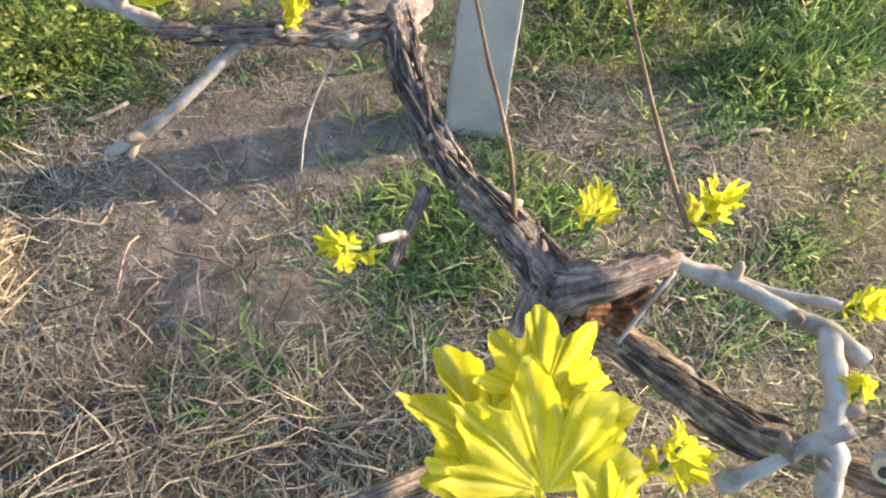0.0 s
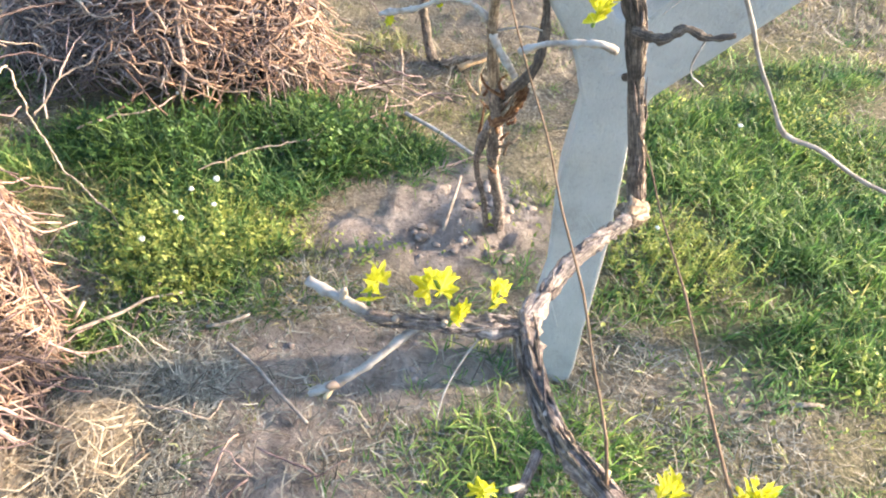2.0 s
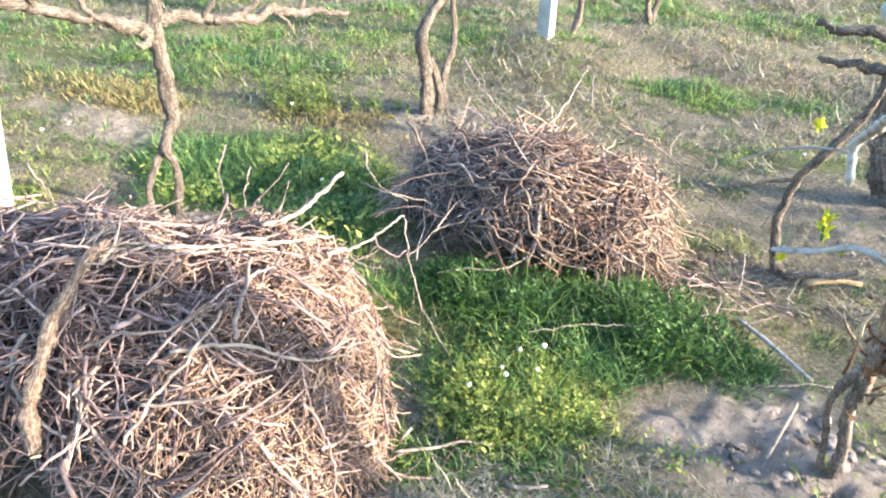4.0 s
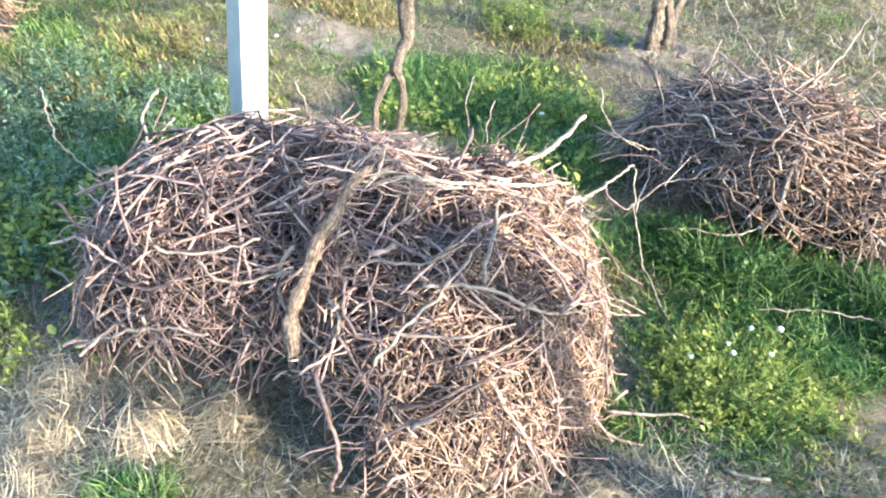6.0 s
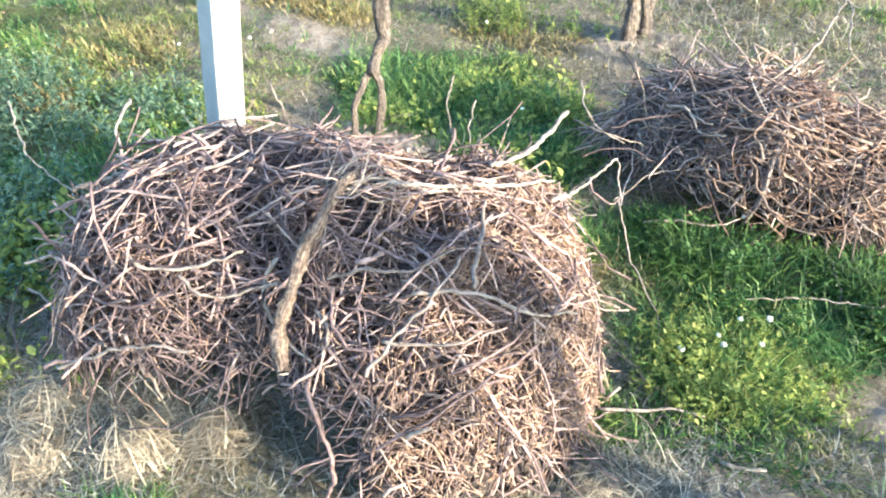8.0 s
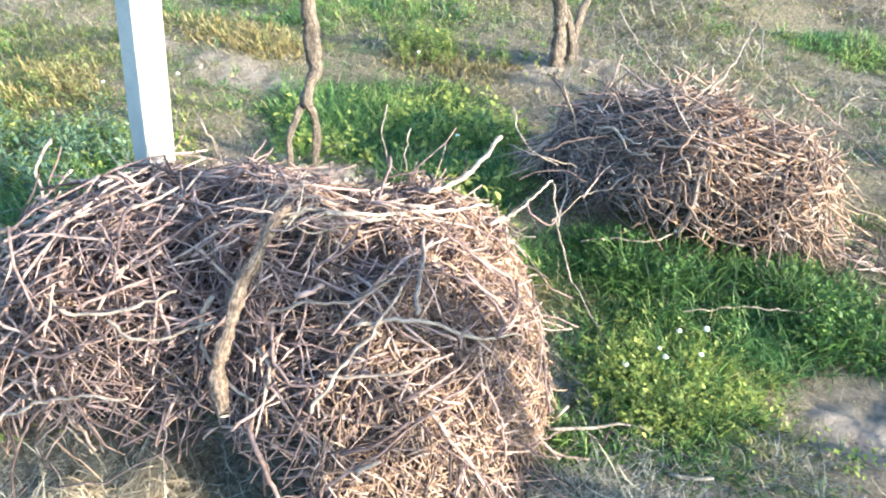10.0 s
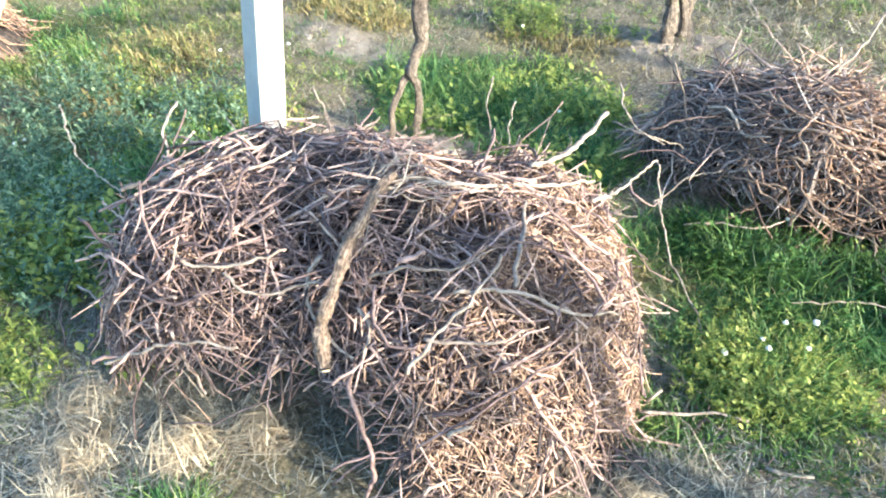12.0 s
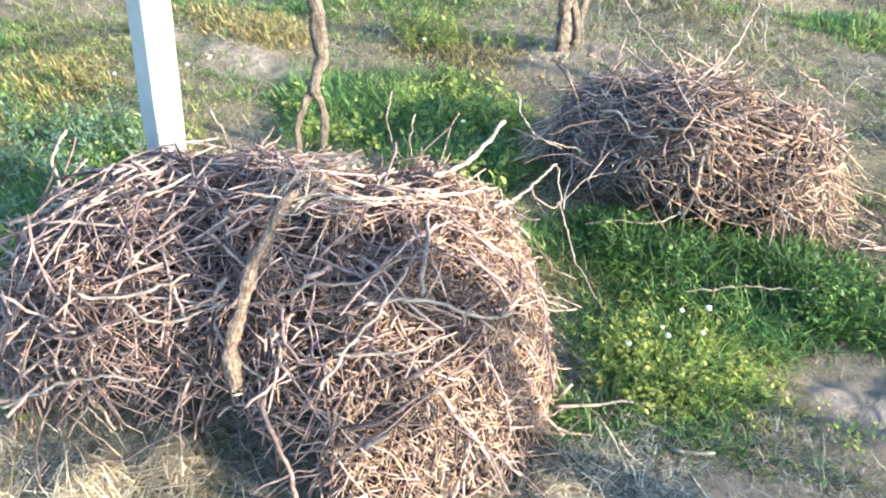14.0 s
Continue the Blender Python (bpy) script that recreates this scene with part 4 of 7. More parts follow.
def shoot(at, size, parent, seed, count=4, up=(0, 0, 1)):
    """A budding shoot: a short bent stem with a few young folded leaves in two uneven ranks."""
    g = np.random.default_rng(seed)
    size = 0.8 * size
    upv = (Vector(up).normalized() + Vector(g.normal(0, 0.18, 3))).normalized()
    at = Vector(at)
    base, top = at - upv * size * 0.75, at + upv * size * 0.25
    mid = base.lerp(top, 0.5) + Vector(g.normal(0, size * 0.06, 3))
    limb("shoot_stem", [base, mid, top], [size * 0.075, size * 0.06, size * 0.035], STEM, parent, "pale green shoot", sides=6, step=size * 0.2)
    rank = upv.orthogonal().normalized()
    rank.rotate(Matrix.Rotation(g.uniform(0, 6.28), 3, upv))
    for i in range(min(count, 5)):
        f = (i + 0.6) / min(count, 5)
        side = rank.copy() if i % 2 else -rank
        side.rotate(Matrix.Rotation(g.normal(0, 0.55), 3, upv))
        start = base.lerp(mid, min(1, 2 * f)) if f < 0.5 else mid.lerp(top, 2 * f - 1)
        stalk = start + (side * 0.7 + upv * 0.7) * size * g.uniform(0.10, 0.28)
        way = (side * g.uniform(0.25, 0.75) + upv * g.uniform(0.45, 1.0) + Vector(g.normal(0, 0.15, 3))).normalized()
        face = (upv * 0.5 - side * g.uniform(0.5, 1.0) + Vector(g.normal(0, 0.3, 3)))
        leaf_at(stalk, stalk + way * size * g.uniform(0.5, 0.95) * (1.05 - 0.35 * f), face, parent, int(g.integers(0, 10)))
    leaf_at(top, top + (upv + Vector(g.normal(0, 0.35, 3))).normalized() * size * 0.45, rank, parent, int(g.integers(0, 10)))


def bark_flakes(v, pts, radii, count, seed, mats):
    """Loose strips of bark peeling off a limb, lying along it."""
    a = np.random.default_rng(seed)
    c, par = curve_points(pts, 0.004)
    r = np.interp(par, np.arange(len(radii)), radii)
    way = np.gradient(c, axis=0)
    way /= np.linalg.norm(way, axis=1, keepdims=True)
    for i in range(count):
        k = int(a.integers(2, len(c) - 3))
        off = a.normal(0, 1, 3) + np.array([0.2, -0.3, 0.8])
        off -= way[k] * (off @ way[k])
        off /= np.linalg.norm(off)
        side = np.cross(way[k], off)
        half = a.uniform(0.006, 0.022)
        p, q = c[k] + off * r[k] * 0.98 - way[k] * half + side * a.normal(0, 0.002), c[k] + off * r[k] * a.uniform(0.96, 1.2) + way[k] * half + side * a.normal(0, 0.003)
        w = a.uniform(0.0009, 0.0022)
        limb("bark_strip", [p, (p + q) / 2 + off * a.uniform(0, 0.0012), q], [w * 0.6, w, w * 0.3], mats[i % len(mats)], v, sides=5, step=0.006, rough=0.2, seed=seed + i)


def near_vine():
    v = thing("grapevine", (0.12, 0.16, 0.0), "gnarled pruned grapevine with brown bark and yellow-green buds", "vine", "vines of the row")
    limb("trunk", [(0.10, 0.10, -0.03), (0.092, 0.13, 0.25), (0.10, 0.19, 0.52), (0.116, 0.258, 0.733)], [0.01716, 0.01404, 0.01326, 0.01326], BARK, v, sides=14, rough=0.12, seed=1, ridges=5)
    limb("main_arm", [(0.118, 0.252, 0.732), (0.098, 0.292, 0.719), (0.068, 0.335, 0.706), (0.046, 0.38, 0.710), (0.033, 0.425, 0.722)], [0.0124, 0.0094, 0.0085, 0.0086, 0.0102], BARK, v, sides=18, step=0.004, rough=0.22, seed=2, ridges=5)
    limb("back_arm", [(0.033, 0.42, 0.722), (0.062, 0.508, 0.698), (0.105, 0.60, 0.665), (0.15, 0.70, 0.612), (0.185, 0.775, 0.580)], [0.0098, 0.0072, 0.0082, 0.0078, 0.0096], BARK_PALE, v, sides=14, step=0.008, rough=0.2, seed=3, ridges=4)
    limb("arm_knob", [(0.160, 0.725, 0.604), (0.180, 0.765, 0.585), (0.200, 0.80, 0.572)], [0.010, 0.0155, 0.008], BARK_TAN, v, sides=14, step=0.005, rough=0.4, seed=38, ridges=4)
    limb("upright_arm", [(0.185, 0.775, 0.572), (0.150, 0.785, 0.685), (0.124, 0.785, 0.763), (0.102, 0.785, 0.832), (0.076, 0.782, 0.882)], [0.0108, 0.0102, 0.0104, 0.0112, 0.0128], BARK_DARK, v, sides=16, step=0.008, rough=0.12, seed=4, ridges=6)
    limb("head", [(0.085, 0.782, 0.868), (0.062, 0.775, 0.897), (0.046, 0.77, 0.918)], [0.01716, 0.0156, 0.0078], BARK_DARK, v, sides=14, step=0.006, rough=0.3, seed=5, ridges=4)
    limb("dark_limb", [(0.075, 0.79, 0.875), (0.129, 0.95, 0.82), (0.171, 0.96, 0.846), (0.215, 0.97, 0.872), (0.27, 0.97, 0.90)], [0.01092, 0.0117, 0.0117, 0.01014, 0.0078], BARK_DARK, v, sides=12, rough=0.15, seed=6, ridges=4)
    limb("side_branch", [(0.100, 0.765, 0.825), (0.130, 0.75, 0.829), (0.148, 0.75, 0.845), (0.173, 0.75, 0.840), (0.20, 0.75, 0.848)], [0.006, 0.005, 0.0038, 0.0034, 0.003], BARK_DARK, v, sides=10, step=0.003, rough=0.25, seed=7, node=0.022)
    limb("side_spur", [(0.062, 0.585, 0.889), (0.045, 0.58, 0.893), (0.004, 0.58, 0.884), (-0.016, 0.58, 0.872)], [0.00351, 0.00312, 0.00273, 0.00351], GREY_CANE, v, "thin grey spur", sides=8, step=0.003, rough=0.26, seed=8, node=0.034)
    limb("left_cordon", [(0.033, 0.42, 0.722), (-0.01, 0.41, 0.719), (-0.05, 0.402, 0.722), (-0.094, 0.396, 0.724)], [0.0086, 0.0064, 0.0057, 0.0048], BARK_PALE, v, sides=14, step=0.004, rough=0.4, seed=9, ridges=3)
    limb("cordon_tip", [(-0.092, 0.397, 0.724), (-0.115, 0.402, 0.731), (-0.146, 0.411, 0.735)], [0.00429, 0.0039, 0.00429], GREY_CANE, v, "pale grey pruned cane stub", sides=10, step=0.003, rough=0.13, seed=10, node=0.034)
    limb("cut_cane", [(-0.046, 0.404, 0.721), (-0.06, 0.392, 0.713), (-0.083, 0.37, 0.699), (-0.108, 0.352, 0.684), (-0.125, 0.344, 0.676)], [0.0036, 0.0034, 0.003, 0.0036, 0.0026], GREY_CANE, v, "silvery pruned cane pointing down", sides=10, step=0.003, rough=0.13, seed=11, node=0.034)
    limb("cane_nub", [(-0.112, 0.35, 0.682), (-0.119, 0.352, 0.678), (-0.127, 0.352, 0.671)], [0.0024, 0.002, 0.0014], GREY_CANE, v, sides=8, step=0.003, rough=0.1, seed=71)
    limb("cane_nub", [(-0.108, 0.352, 0.684), (-0.112, 0.344, 0.676)], [0.002496, 0.00195], CUT_WOOD, v, sides=8, step=0.004, seed=12)
    limb("bud_spur", [(0.055, 0.322, 0.70), (0.047, 0.295, 0.705), (0.040, 0.270, 0.710)], [0.0039, 0.00351, 0.00312], BARK, v, sides=10, step=0.005, rough=0.15, seed=13)
    limb("bud_nub", [(0.046, 0.292, 0.706), (0.031, 0.275, 0.727)], [0.00234, 0.002184], GREY_CANE, v, sides=8, step=0.005, seed=14, node=0.034)
    limb("upright_cane", [(0.100, 0.288, 0.724), (0.088, 0.345, 0.752), (0.03, 0.48, 0.826), (-0.036, 0.632, 0.905)], [0.0014, 0.0011, 0.0009, 0.0008], RED_CANE, v, "thin red-brown one-year cane", sides=8, step=0.02, seed=15, node=0.06)
    limb("upright_cane", [(0.166, 0.27, 0.765), (0.165, 0.40, 0.748), (0.158, 0.58, 0.725), (0.150, 0.77, 0.70)], [0.0014, 0.0011, 0.0009, 0.0008], RED_CANE, v, "thin red-brown one-year cane", sides=8, step=0.02, seed=16, node=0.06)
    limb("cane_node", [(0.1035, 0.312, 0.7065), (0.105, 0.316, 0.7085)], [0.00273, 0.00234], CUT_WOOD, v, sides=8, step=0.003, seed=17)
    limb("right_arm", [(0.118, 0.252, 0.735), (0.135, 0.252, 0.747), (0.155, 0.262, 0.745), (0.174, 0.272, 0.735)], [0.01014, 0.00702, 0.00663, 0.00546], BARK, v, sides=12, step=0.005, rough=0.2, seed=18, ridges=3)
    limb("torn_wood", [(0.125, 0.245, 0.728), (0.150, 0.252, 0.716), (0.168, 0.262, 0.722)], [0.0078, 0.00858, 0.00468], TORN_WOOD, v, "torn rotten red-brown wood in a split", sides=14, step=0.003, rough=0.4, seed=19, ridges=5)
    limb("grey_cane", [(0.168, 0.27, 0.738), (0.197, 0.261, 0.740), (0.220, 0.243, 0.745), (0.232, 0.236, 0.749), (0.244, 0.221, 0.752)], [0.00468, 0.00429, 0.00429, 0.00468, 0.00351], GREY_CANE, v, "silver-grey pruned cane", sides=12, step=0.003, rough=0.13, seed=20, node=0.034)
    limb("grey_cane", [(0.198, 0.268, 0.732), (0.225, 0.256, 0.739), (0.243, 0.248, 0.747)], [0.00273, 0.00234, 0.00234], GREY_CANE, v, "silver-grey pruned cane", sides=10, step=0.003, rough=0.13, seed=21, node=0.034)
    limb("grey_cane", [(0.231, 0.234, 0.751), (0.226, 0.205, 0.753), (0.222, 0.192, 0.750), (0.218, 0.166, 0.742), (0.21, 0.12, 0.72)], [0.00468, 0.00429, 0.00468, 0.00429, 0.0039], GREY_CANE, v, "silver-grey pruned cane", sides=12, step=0.003, rough=0.13, seed=22, node=0.034)
    limb("grey_cane", [(0.205, 0.183, 0.786), (0.193, 0.178, 0.779), (0.179, 0.171, 0.769), (0.165, 0.166, 0.758)], [0.00312, 0.00273, 0.00273, 0.00351], GREY_CANE, v, "silver-grey pruned cane", sides=10, step=0.003, rough=0.13, seed=23, node=0.034)
    limb("thin_twig", [(0.170, 0.263, 0.742), (0.158, 0.248, 0.732), (0.145, 0.233, 0.724)], [0.001404, 0.001248, 0.000936], GREY_CANE, v, sides=6, step=0.006, seed=24, node=0.034)
    limb("old_limb", [(0.125, 0.245, 0.722), (0.149, 0.243, 0.706), (0.175, 0.225, 0.706), (0.202, 0.200, 0.713), (0.228, 0.184, 0.727), (0.26, 0.17, 0.745)], [0.0078, 0.00858, 0.00897, 0.00936, 0.00819, 0.00702], BARK_TAN, v, "old limb with stripped brown bark", sides=16, step=0.006, rough=0.14, seed=25, ridges=5)
    limb("low_stub", [(0.10, 0.17, 0.735), (0.084, 0.165, 0.752), (0.074, 0.1635, 0.752)], [0.00468, 0.004836, 0.00507], GREY_CANE, v, sides=12, step=0.004, rough=0.13, seed=26, node=0.034)
    cut_face((0.0735, 0.1635, 0.752), (-1, -0.1, 0.35), 0.0052, v)
    limb("low_arm", [(0.10, 0.185, 0.70), (0.055, 0.165, 0.742), (0.02, 0.148, 0.742)], [0.00624, 0.00546, 0.00468], BARK, v, sides=12, step=0.006, rough=0.15, seed=27)
    limb("low_stub", [(0.225, 0.18, 0.79), (0.205, 0.171, 0.806), (0.193, 0.165, 0.812)], [0.0039, 0.004056, 0.004212], GREY_CANE, v, sides=12, step=0.004, rough=0.13, seed=28, node=0.034)
    cut_face((0.1925, 0.1645, 0.8122), (-0.8, -0.4, 0.35), 0.0042, v)
    limb("hanging_tendril", [(0.004, 0.415, 0.715), (-0.01, 0.40, 0.69), (-0.02, 0.385, 0.665), (-0.022, 0.37, 0.64)], [0.000936, 0.00078, 0.00078, 0.000546], GREY_CANE, v, sides=5, step=0.008, seed=29, node=0.034)
    for i, (x, y, z, a, c, e) in enumerate(((-0.083, 0.37, 0.699, 0.6, 0.5, 0.6), (-0.105, 0.353, 0.686, -0.6, -0.6, 0.3), (-0.115, 0.402, 0.731, 0.1, 0.4, 1.0), (0.197, 0.261, 0.740, 0.2, 0.6, 0.9), (0.220, 0.243, 0.745, -0.3, -0.5, 0.8),
                                           (0.224, 0.198, 0.752, 0.9, 0.1, 0.6), (0.220, 0.178, 0.746, -0.8, 0.1, 0.7), (0.186, 0.174, 0.774, -0.3, 0.8, 0.5), (-0.03, 0.406, 0.722, -0.2, -0.7, 0.7), (-0.07, 0.399, 0.724, 0.0, -0.7, 0.7))):
        p = Vector((x, y, z))
        d = Vector((a, c, e)).normalized()
        limb("bud", [p, p + d * 0.006, p + d * 0.0105], [0.0034, 0.0032, 0.0012], PALE_CANE, v, "swollen woody bud on the cane", sides=8, step=0.002, rough=0.15, seed=700 + i)
    bark_flakes(v, [(0.118, 0.252, 0.732), (0.098, 0.292, 0.719), (0.068, 0.335, 0.706), (0.046, 0.38, 0.710), (0.033, 0.425, 0.722)], [0.0124, 0.0094, 0.0085, 0.0086, 0.0102], 60, 3100, (BARK, BARK_DARK, BARK_TAN))
    bark_flakes(v, [(0.033, 0.42, 0.722), (0.062, 0.508, 0.698), (0.105, 0.60, 0.665), (0.15, 0.70, 0.612), (0.185, 0.775, 0.580)], [0.0098, 0.0072, 0.0082, 0.0078, 0.0096], 60, 3200, (BARK_PALE, BARK))
    bark_flakes(v, [(0.185, 0.775, 0.572), (0.150, 0.785, 0.685), (0.124, 0.785, 0.763), (0.102, 0.785, 0.832), (0.076, 0.782, 0.882)], [0.0108, 0.0102, 0.0104, 0.0112, 0.0128], 50, 3300, (BARK_DARK, BARK))
    bark_flakes(v, [(0.033, 0.42, 0.722), (-0.01, 0.41, 0.719), (-0.05, 0.402, 0.722), (-0.094, 0.396, 0.724)], [0.0086, 0.0064, 0.0057, 0.0048], 30, 3400, (BARK_PALE, BARK))
    bark_flakes(v, [(0.125, 0.245, 0.722), (0.149, 0.243, 0.706), (0.175, 0.225, 0.706), (0.202, 0.200, 0.713), (0.228, 0.184, 0.727)], [0.0078, 0.00858, 0.00897, 0.00936, 0.00819], 30, 3500, (BARK_TAN, BARK_DARK))
    # the young leaves
    limb("shoot_stem", [(0.080, 0.160, 0.748), (0.090, 0.155, 0.768), (0.093, 0.152, 0.790)], [0.0026, 0.0022, 0.0018], STEM, v, "pale green shoot", sides=8, step=0.006, seed=100)
    for base, tip, face, pick in (((0.0923, 0.1562, 0.7936), (0.0898, 0.2009, 0.7847), (-0.1, -0.3, 0.95), 0), ((0.0976, 0.1924, 0.7732), (0.0977, 0.2269, 0.7724), (-0.2, -0.5, 0.85), 1), ((0.0840, 0.1676, 0.7646), (0.0610, 0.2145, 0.7550), (0.25, -0.2, 0.9), 2),
                                  ((0.1030, 0.1671, 0.7846), (0.1282, 0.1851, 0.7810), (-0.3, -0.3, 0.9), 3), ((0.1062, 0.1462, 0.8070), (0.1100, 0.1644, 0.8002), (-0.3, -0.2, 0.9), 4), ((0.0859, 0.1534, 0.7749), (0.0660, 0.1832, 0.7665), (-0.2, -0.1, 0.95), 5),
                                  ((0.0998, 0.1715, 0.7793), (0.1161, 0.2054, 0.7761), (-0.4, -0.3, 0.85), 6), ((0.0950, 0.1500, 0.7960), (0.0860, 0.1350, 0.8060), (0.1, 0.3, 0.9), 7)):
        leaf_at(base, tip, face, v, pick)
    shoot((0.139, 0.172, 0.785), 0.022, v, 102, 5)
    shoot((0.018, 0.264, 0.736), 0.024, v, 103, 6, (-0.6, -0.3, 0.6))
    shoot((0.129, 0.28, 0.758), 0.022, v, 104, 6)
    shoot((0.183, 0.287, 0.760), 0.032, v, 105, 8)
    shoot((0.005, 0.42, 0.752), 0.032, v, 106, 7)
    shoot((-0.045, 0.415, 0.757), 0.042, v, 107, 7, (-0.2, 0, 1))
    shoot((-0.022, 0.40, 0.742), 0.026, v, 108, 5)
    shoot((-0.090, 0.402, 0.752), 0.03, v, 109, 6)
    shoot((0.036, 0.572, 0.926), 0.026, v, 110, 7)
    shoot((0.236, 0.240, 0.766), 0.022, v, 111, 6)
    shoot((0.234, 0.208, 0.756), 0.016, v, 112, 4)
    shoot((-0.044, 0.612, 0.925), 0.022, v, 113, 7)
    # the long cane that bows across
    limb("long_cane", [(-0.118, 0.60, 1.090), (-0.126, 0.60, 1.058), (-0.112, 0.598, 1.02), (-0.092, 0.59, 0.995), (-0.055, 0.575, 0.978), (-0.015, 0.56, 0.973), (0.03, 0.56, 0.967), (0.095, 0.56, 0.968), (0.15, 0.56, 0.977), (0.24, 0.56, 1.0)],
         [0.0038, 0.0032, 0.003, 0.0028, 0.0026, 0.0026, 0.0025, 0.0023, 0.0021, 0.0019], GREY_CANE, v, "long silver-grey cane bowing across the vine", sides=10, step=0.01, rough=0.26, seed=30)
    limb("long_cane", [(-0.106, 0.60, 1.026), (-0.079, 0.60, 1.038), (-0.051, 0.60, 1.040), (-0.03, 0.60, 1.03)], [0.00351, 0.00312, 0.00273, 0.00234], DULL_CANE, v, "grey cane stub", sides=10, step=0.003, rough=0.26, seed=31, node=0.034)
    limb("hanging_cane", [(0.09, 0.61, 1.03), (0.105, 0.60, 0.997), (0.126, 0.60, 0.975), (0.151, 0.60, 0.936), (0.175, 0.60, 0.898), (0.202, 0.60, 0.864), (0.226, 0.60, 0.835), (0.256, 0.60, 0.827), (0.296, 0.60, 0.809), (0.352, 0.60, 0.789), (0.45, 0.60, 0.75)], [0.002, 0.0019, 0.002, 0.0019, 0.0017, 0.0017, 0.0024, 0.002, 0.002, 0.002, 0.002], DULL_CANE, v, "pale thin cane hanging down", sides=8, step=0.008, rough=0.1, seed=32, node=0.05)
    limb("hanging_tendril", [(0.118, 0.60, 0.962), (0.10, 0.60, 0.935), (0.088, 0.60, 0.918)], [0.000936, 0.00078, 0.000624], GREY_CANE, v, sides=5, step=0.008, seed=33, node=0.034)
    limb("hanging_tendril", [(0.172, 0.75, 0.842), (0.170, 0.75, 0.80), (0.19, 0.75, 0.785)], [0.001092, 0.000936, 0.00078], GREY_CANE, v, sides=5, step=0.008, seed=34, node=0.034)
    limb("twig", [(0.05, 0.77, 0.91), (0.03, 0.765, 0.945), (0.045, 0.76, 0.985)], [0.0026, 0.0017, 0.0013], BARK, v, sides=8, step=0.006, rough=0.2, seed=35, node=0.03)
    limb("twig", [(0.056, 0.772, 0.905), (0.085, 0.77, 0.94), (0.12, 0.77, 0.965), (0.17, 0.77, 0.96)], [0.0026, 0.0017, 0.0015, 0.0013], BARK, v, sides=8, step=0.006, rough=0.2, seed=36, node=0.03)
    limb("twig", [(0.046, 0.772, 0.912), (0.0, 0.75, 0.925), (-0.04, 0.73, 0.90)], [0.0026, 0.0019, 0.0015], BARK, v, sides=8, step=0.006, rough=0.2, seed=37, node=0.03)
    for i, (x, y, z, a, c) in enumerate(((-0.092, 0.59, 0.995, -0.4, 1.0), (-0.055, 0.575, 0.978, 0.5, 0.9), (-0.015, 0.56, 0.973, -0.3, -1.0), (0.03, 0.56, 0.967, 0.4, 1.0), (0.07, 0.56, 0.967, -0.5, 0.9), (0.11, 0.56, 0.971, 0.4, -0.9), (-0.122, 0.60, 1.052, -1.0, 0.4))):
        p = Vector((x, y, z))
        d = Vector((a, -0.3, c)).normalized()
        limb("cane_nub", [p - d * 0.001, p + d * 0.005, p + d * (0.009 + 0.004 * (i % 3))], [0.0042, 0.0028, 0.0016], BARK_TAN if i % 2 else BARK, v, sides=8, step=0.002, rough=0.25, seed=720 + i)
    limb("knot", [(-0.128, 0.60, 1.045), (-0.116, 0.602, 1.028), (-0.104, 0.598, 1.012)], [0.005, 0.0078, 0.005], BARK, v, "gnarled woody knot", sides=14, step=0.003, rough=0.35, seed=61, ridges=4)
    limb("long_cane", [(-0.123, 0.60, 1.072), (-0.102, 0.60, 1.081), (-0.084, 0.60, 1.083), (-0.062, 0.60, 1.074), (-0.040, 0.60, 1.063), (-0.01, 0.60, 1.05)], [0.0036, 0.003, 0.0028, 0.0026, 0.0026, 0.0024], DULL_CANE, v, "grey cane", sides=10, step=0.003, rough=0.2, seed=62, node=0.034)
    limb("twig", [(-0.025, 0.72, 1.02), (0.012, 0.72, 0.998), (0.045, 0.72, 0.98), (0.084, 0.72, 0.966), (0.116, 0.72, 0.966), (0.17, 0.72, 0.972)], [0.0026, 0.0026, 0.0024, 0.0024, 0.0022, 0.002], BARK, v, sides=8, step=0.004, rough=0.2, seed=63, node=0.03)
    limb("twig", [(0.084, 0.72, 0.966), (0.098, 0.72, 0.985), (0.108, 0.715, 1.005)], [0.0018, 0.0016, 0.0014], BARK, v, sides=7, step=0.004, rough=0.2, seed=64, node=0.02)
    limb("twig", [(0.05, 0.775, 0.91), (0.035, 0.74, 0.955), (0.02, 0.72, 1.0), (0.0, 0.70, 1.04)], [0.007, 0.006, 0.0055, 0.005], BARK_DARK, v, sides=12, step=0.005, rough=0.3, seed=65, ridges=3)
    shoot((0.096, 0.72, 0.992), 0.019, v, 117, 3)
    shoot((0.070, 0.745, 0.905), 0.022, v, 114, 5)
    shoot((-0.030, 0.60, 1.062), 0.024, v, 115, 7)
    shoot((-0.045, 0.745, 0.975), 0.022, v, 116, 6)


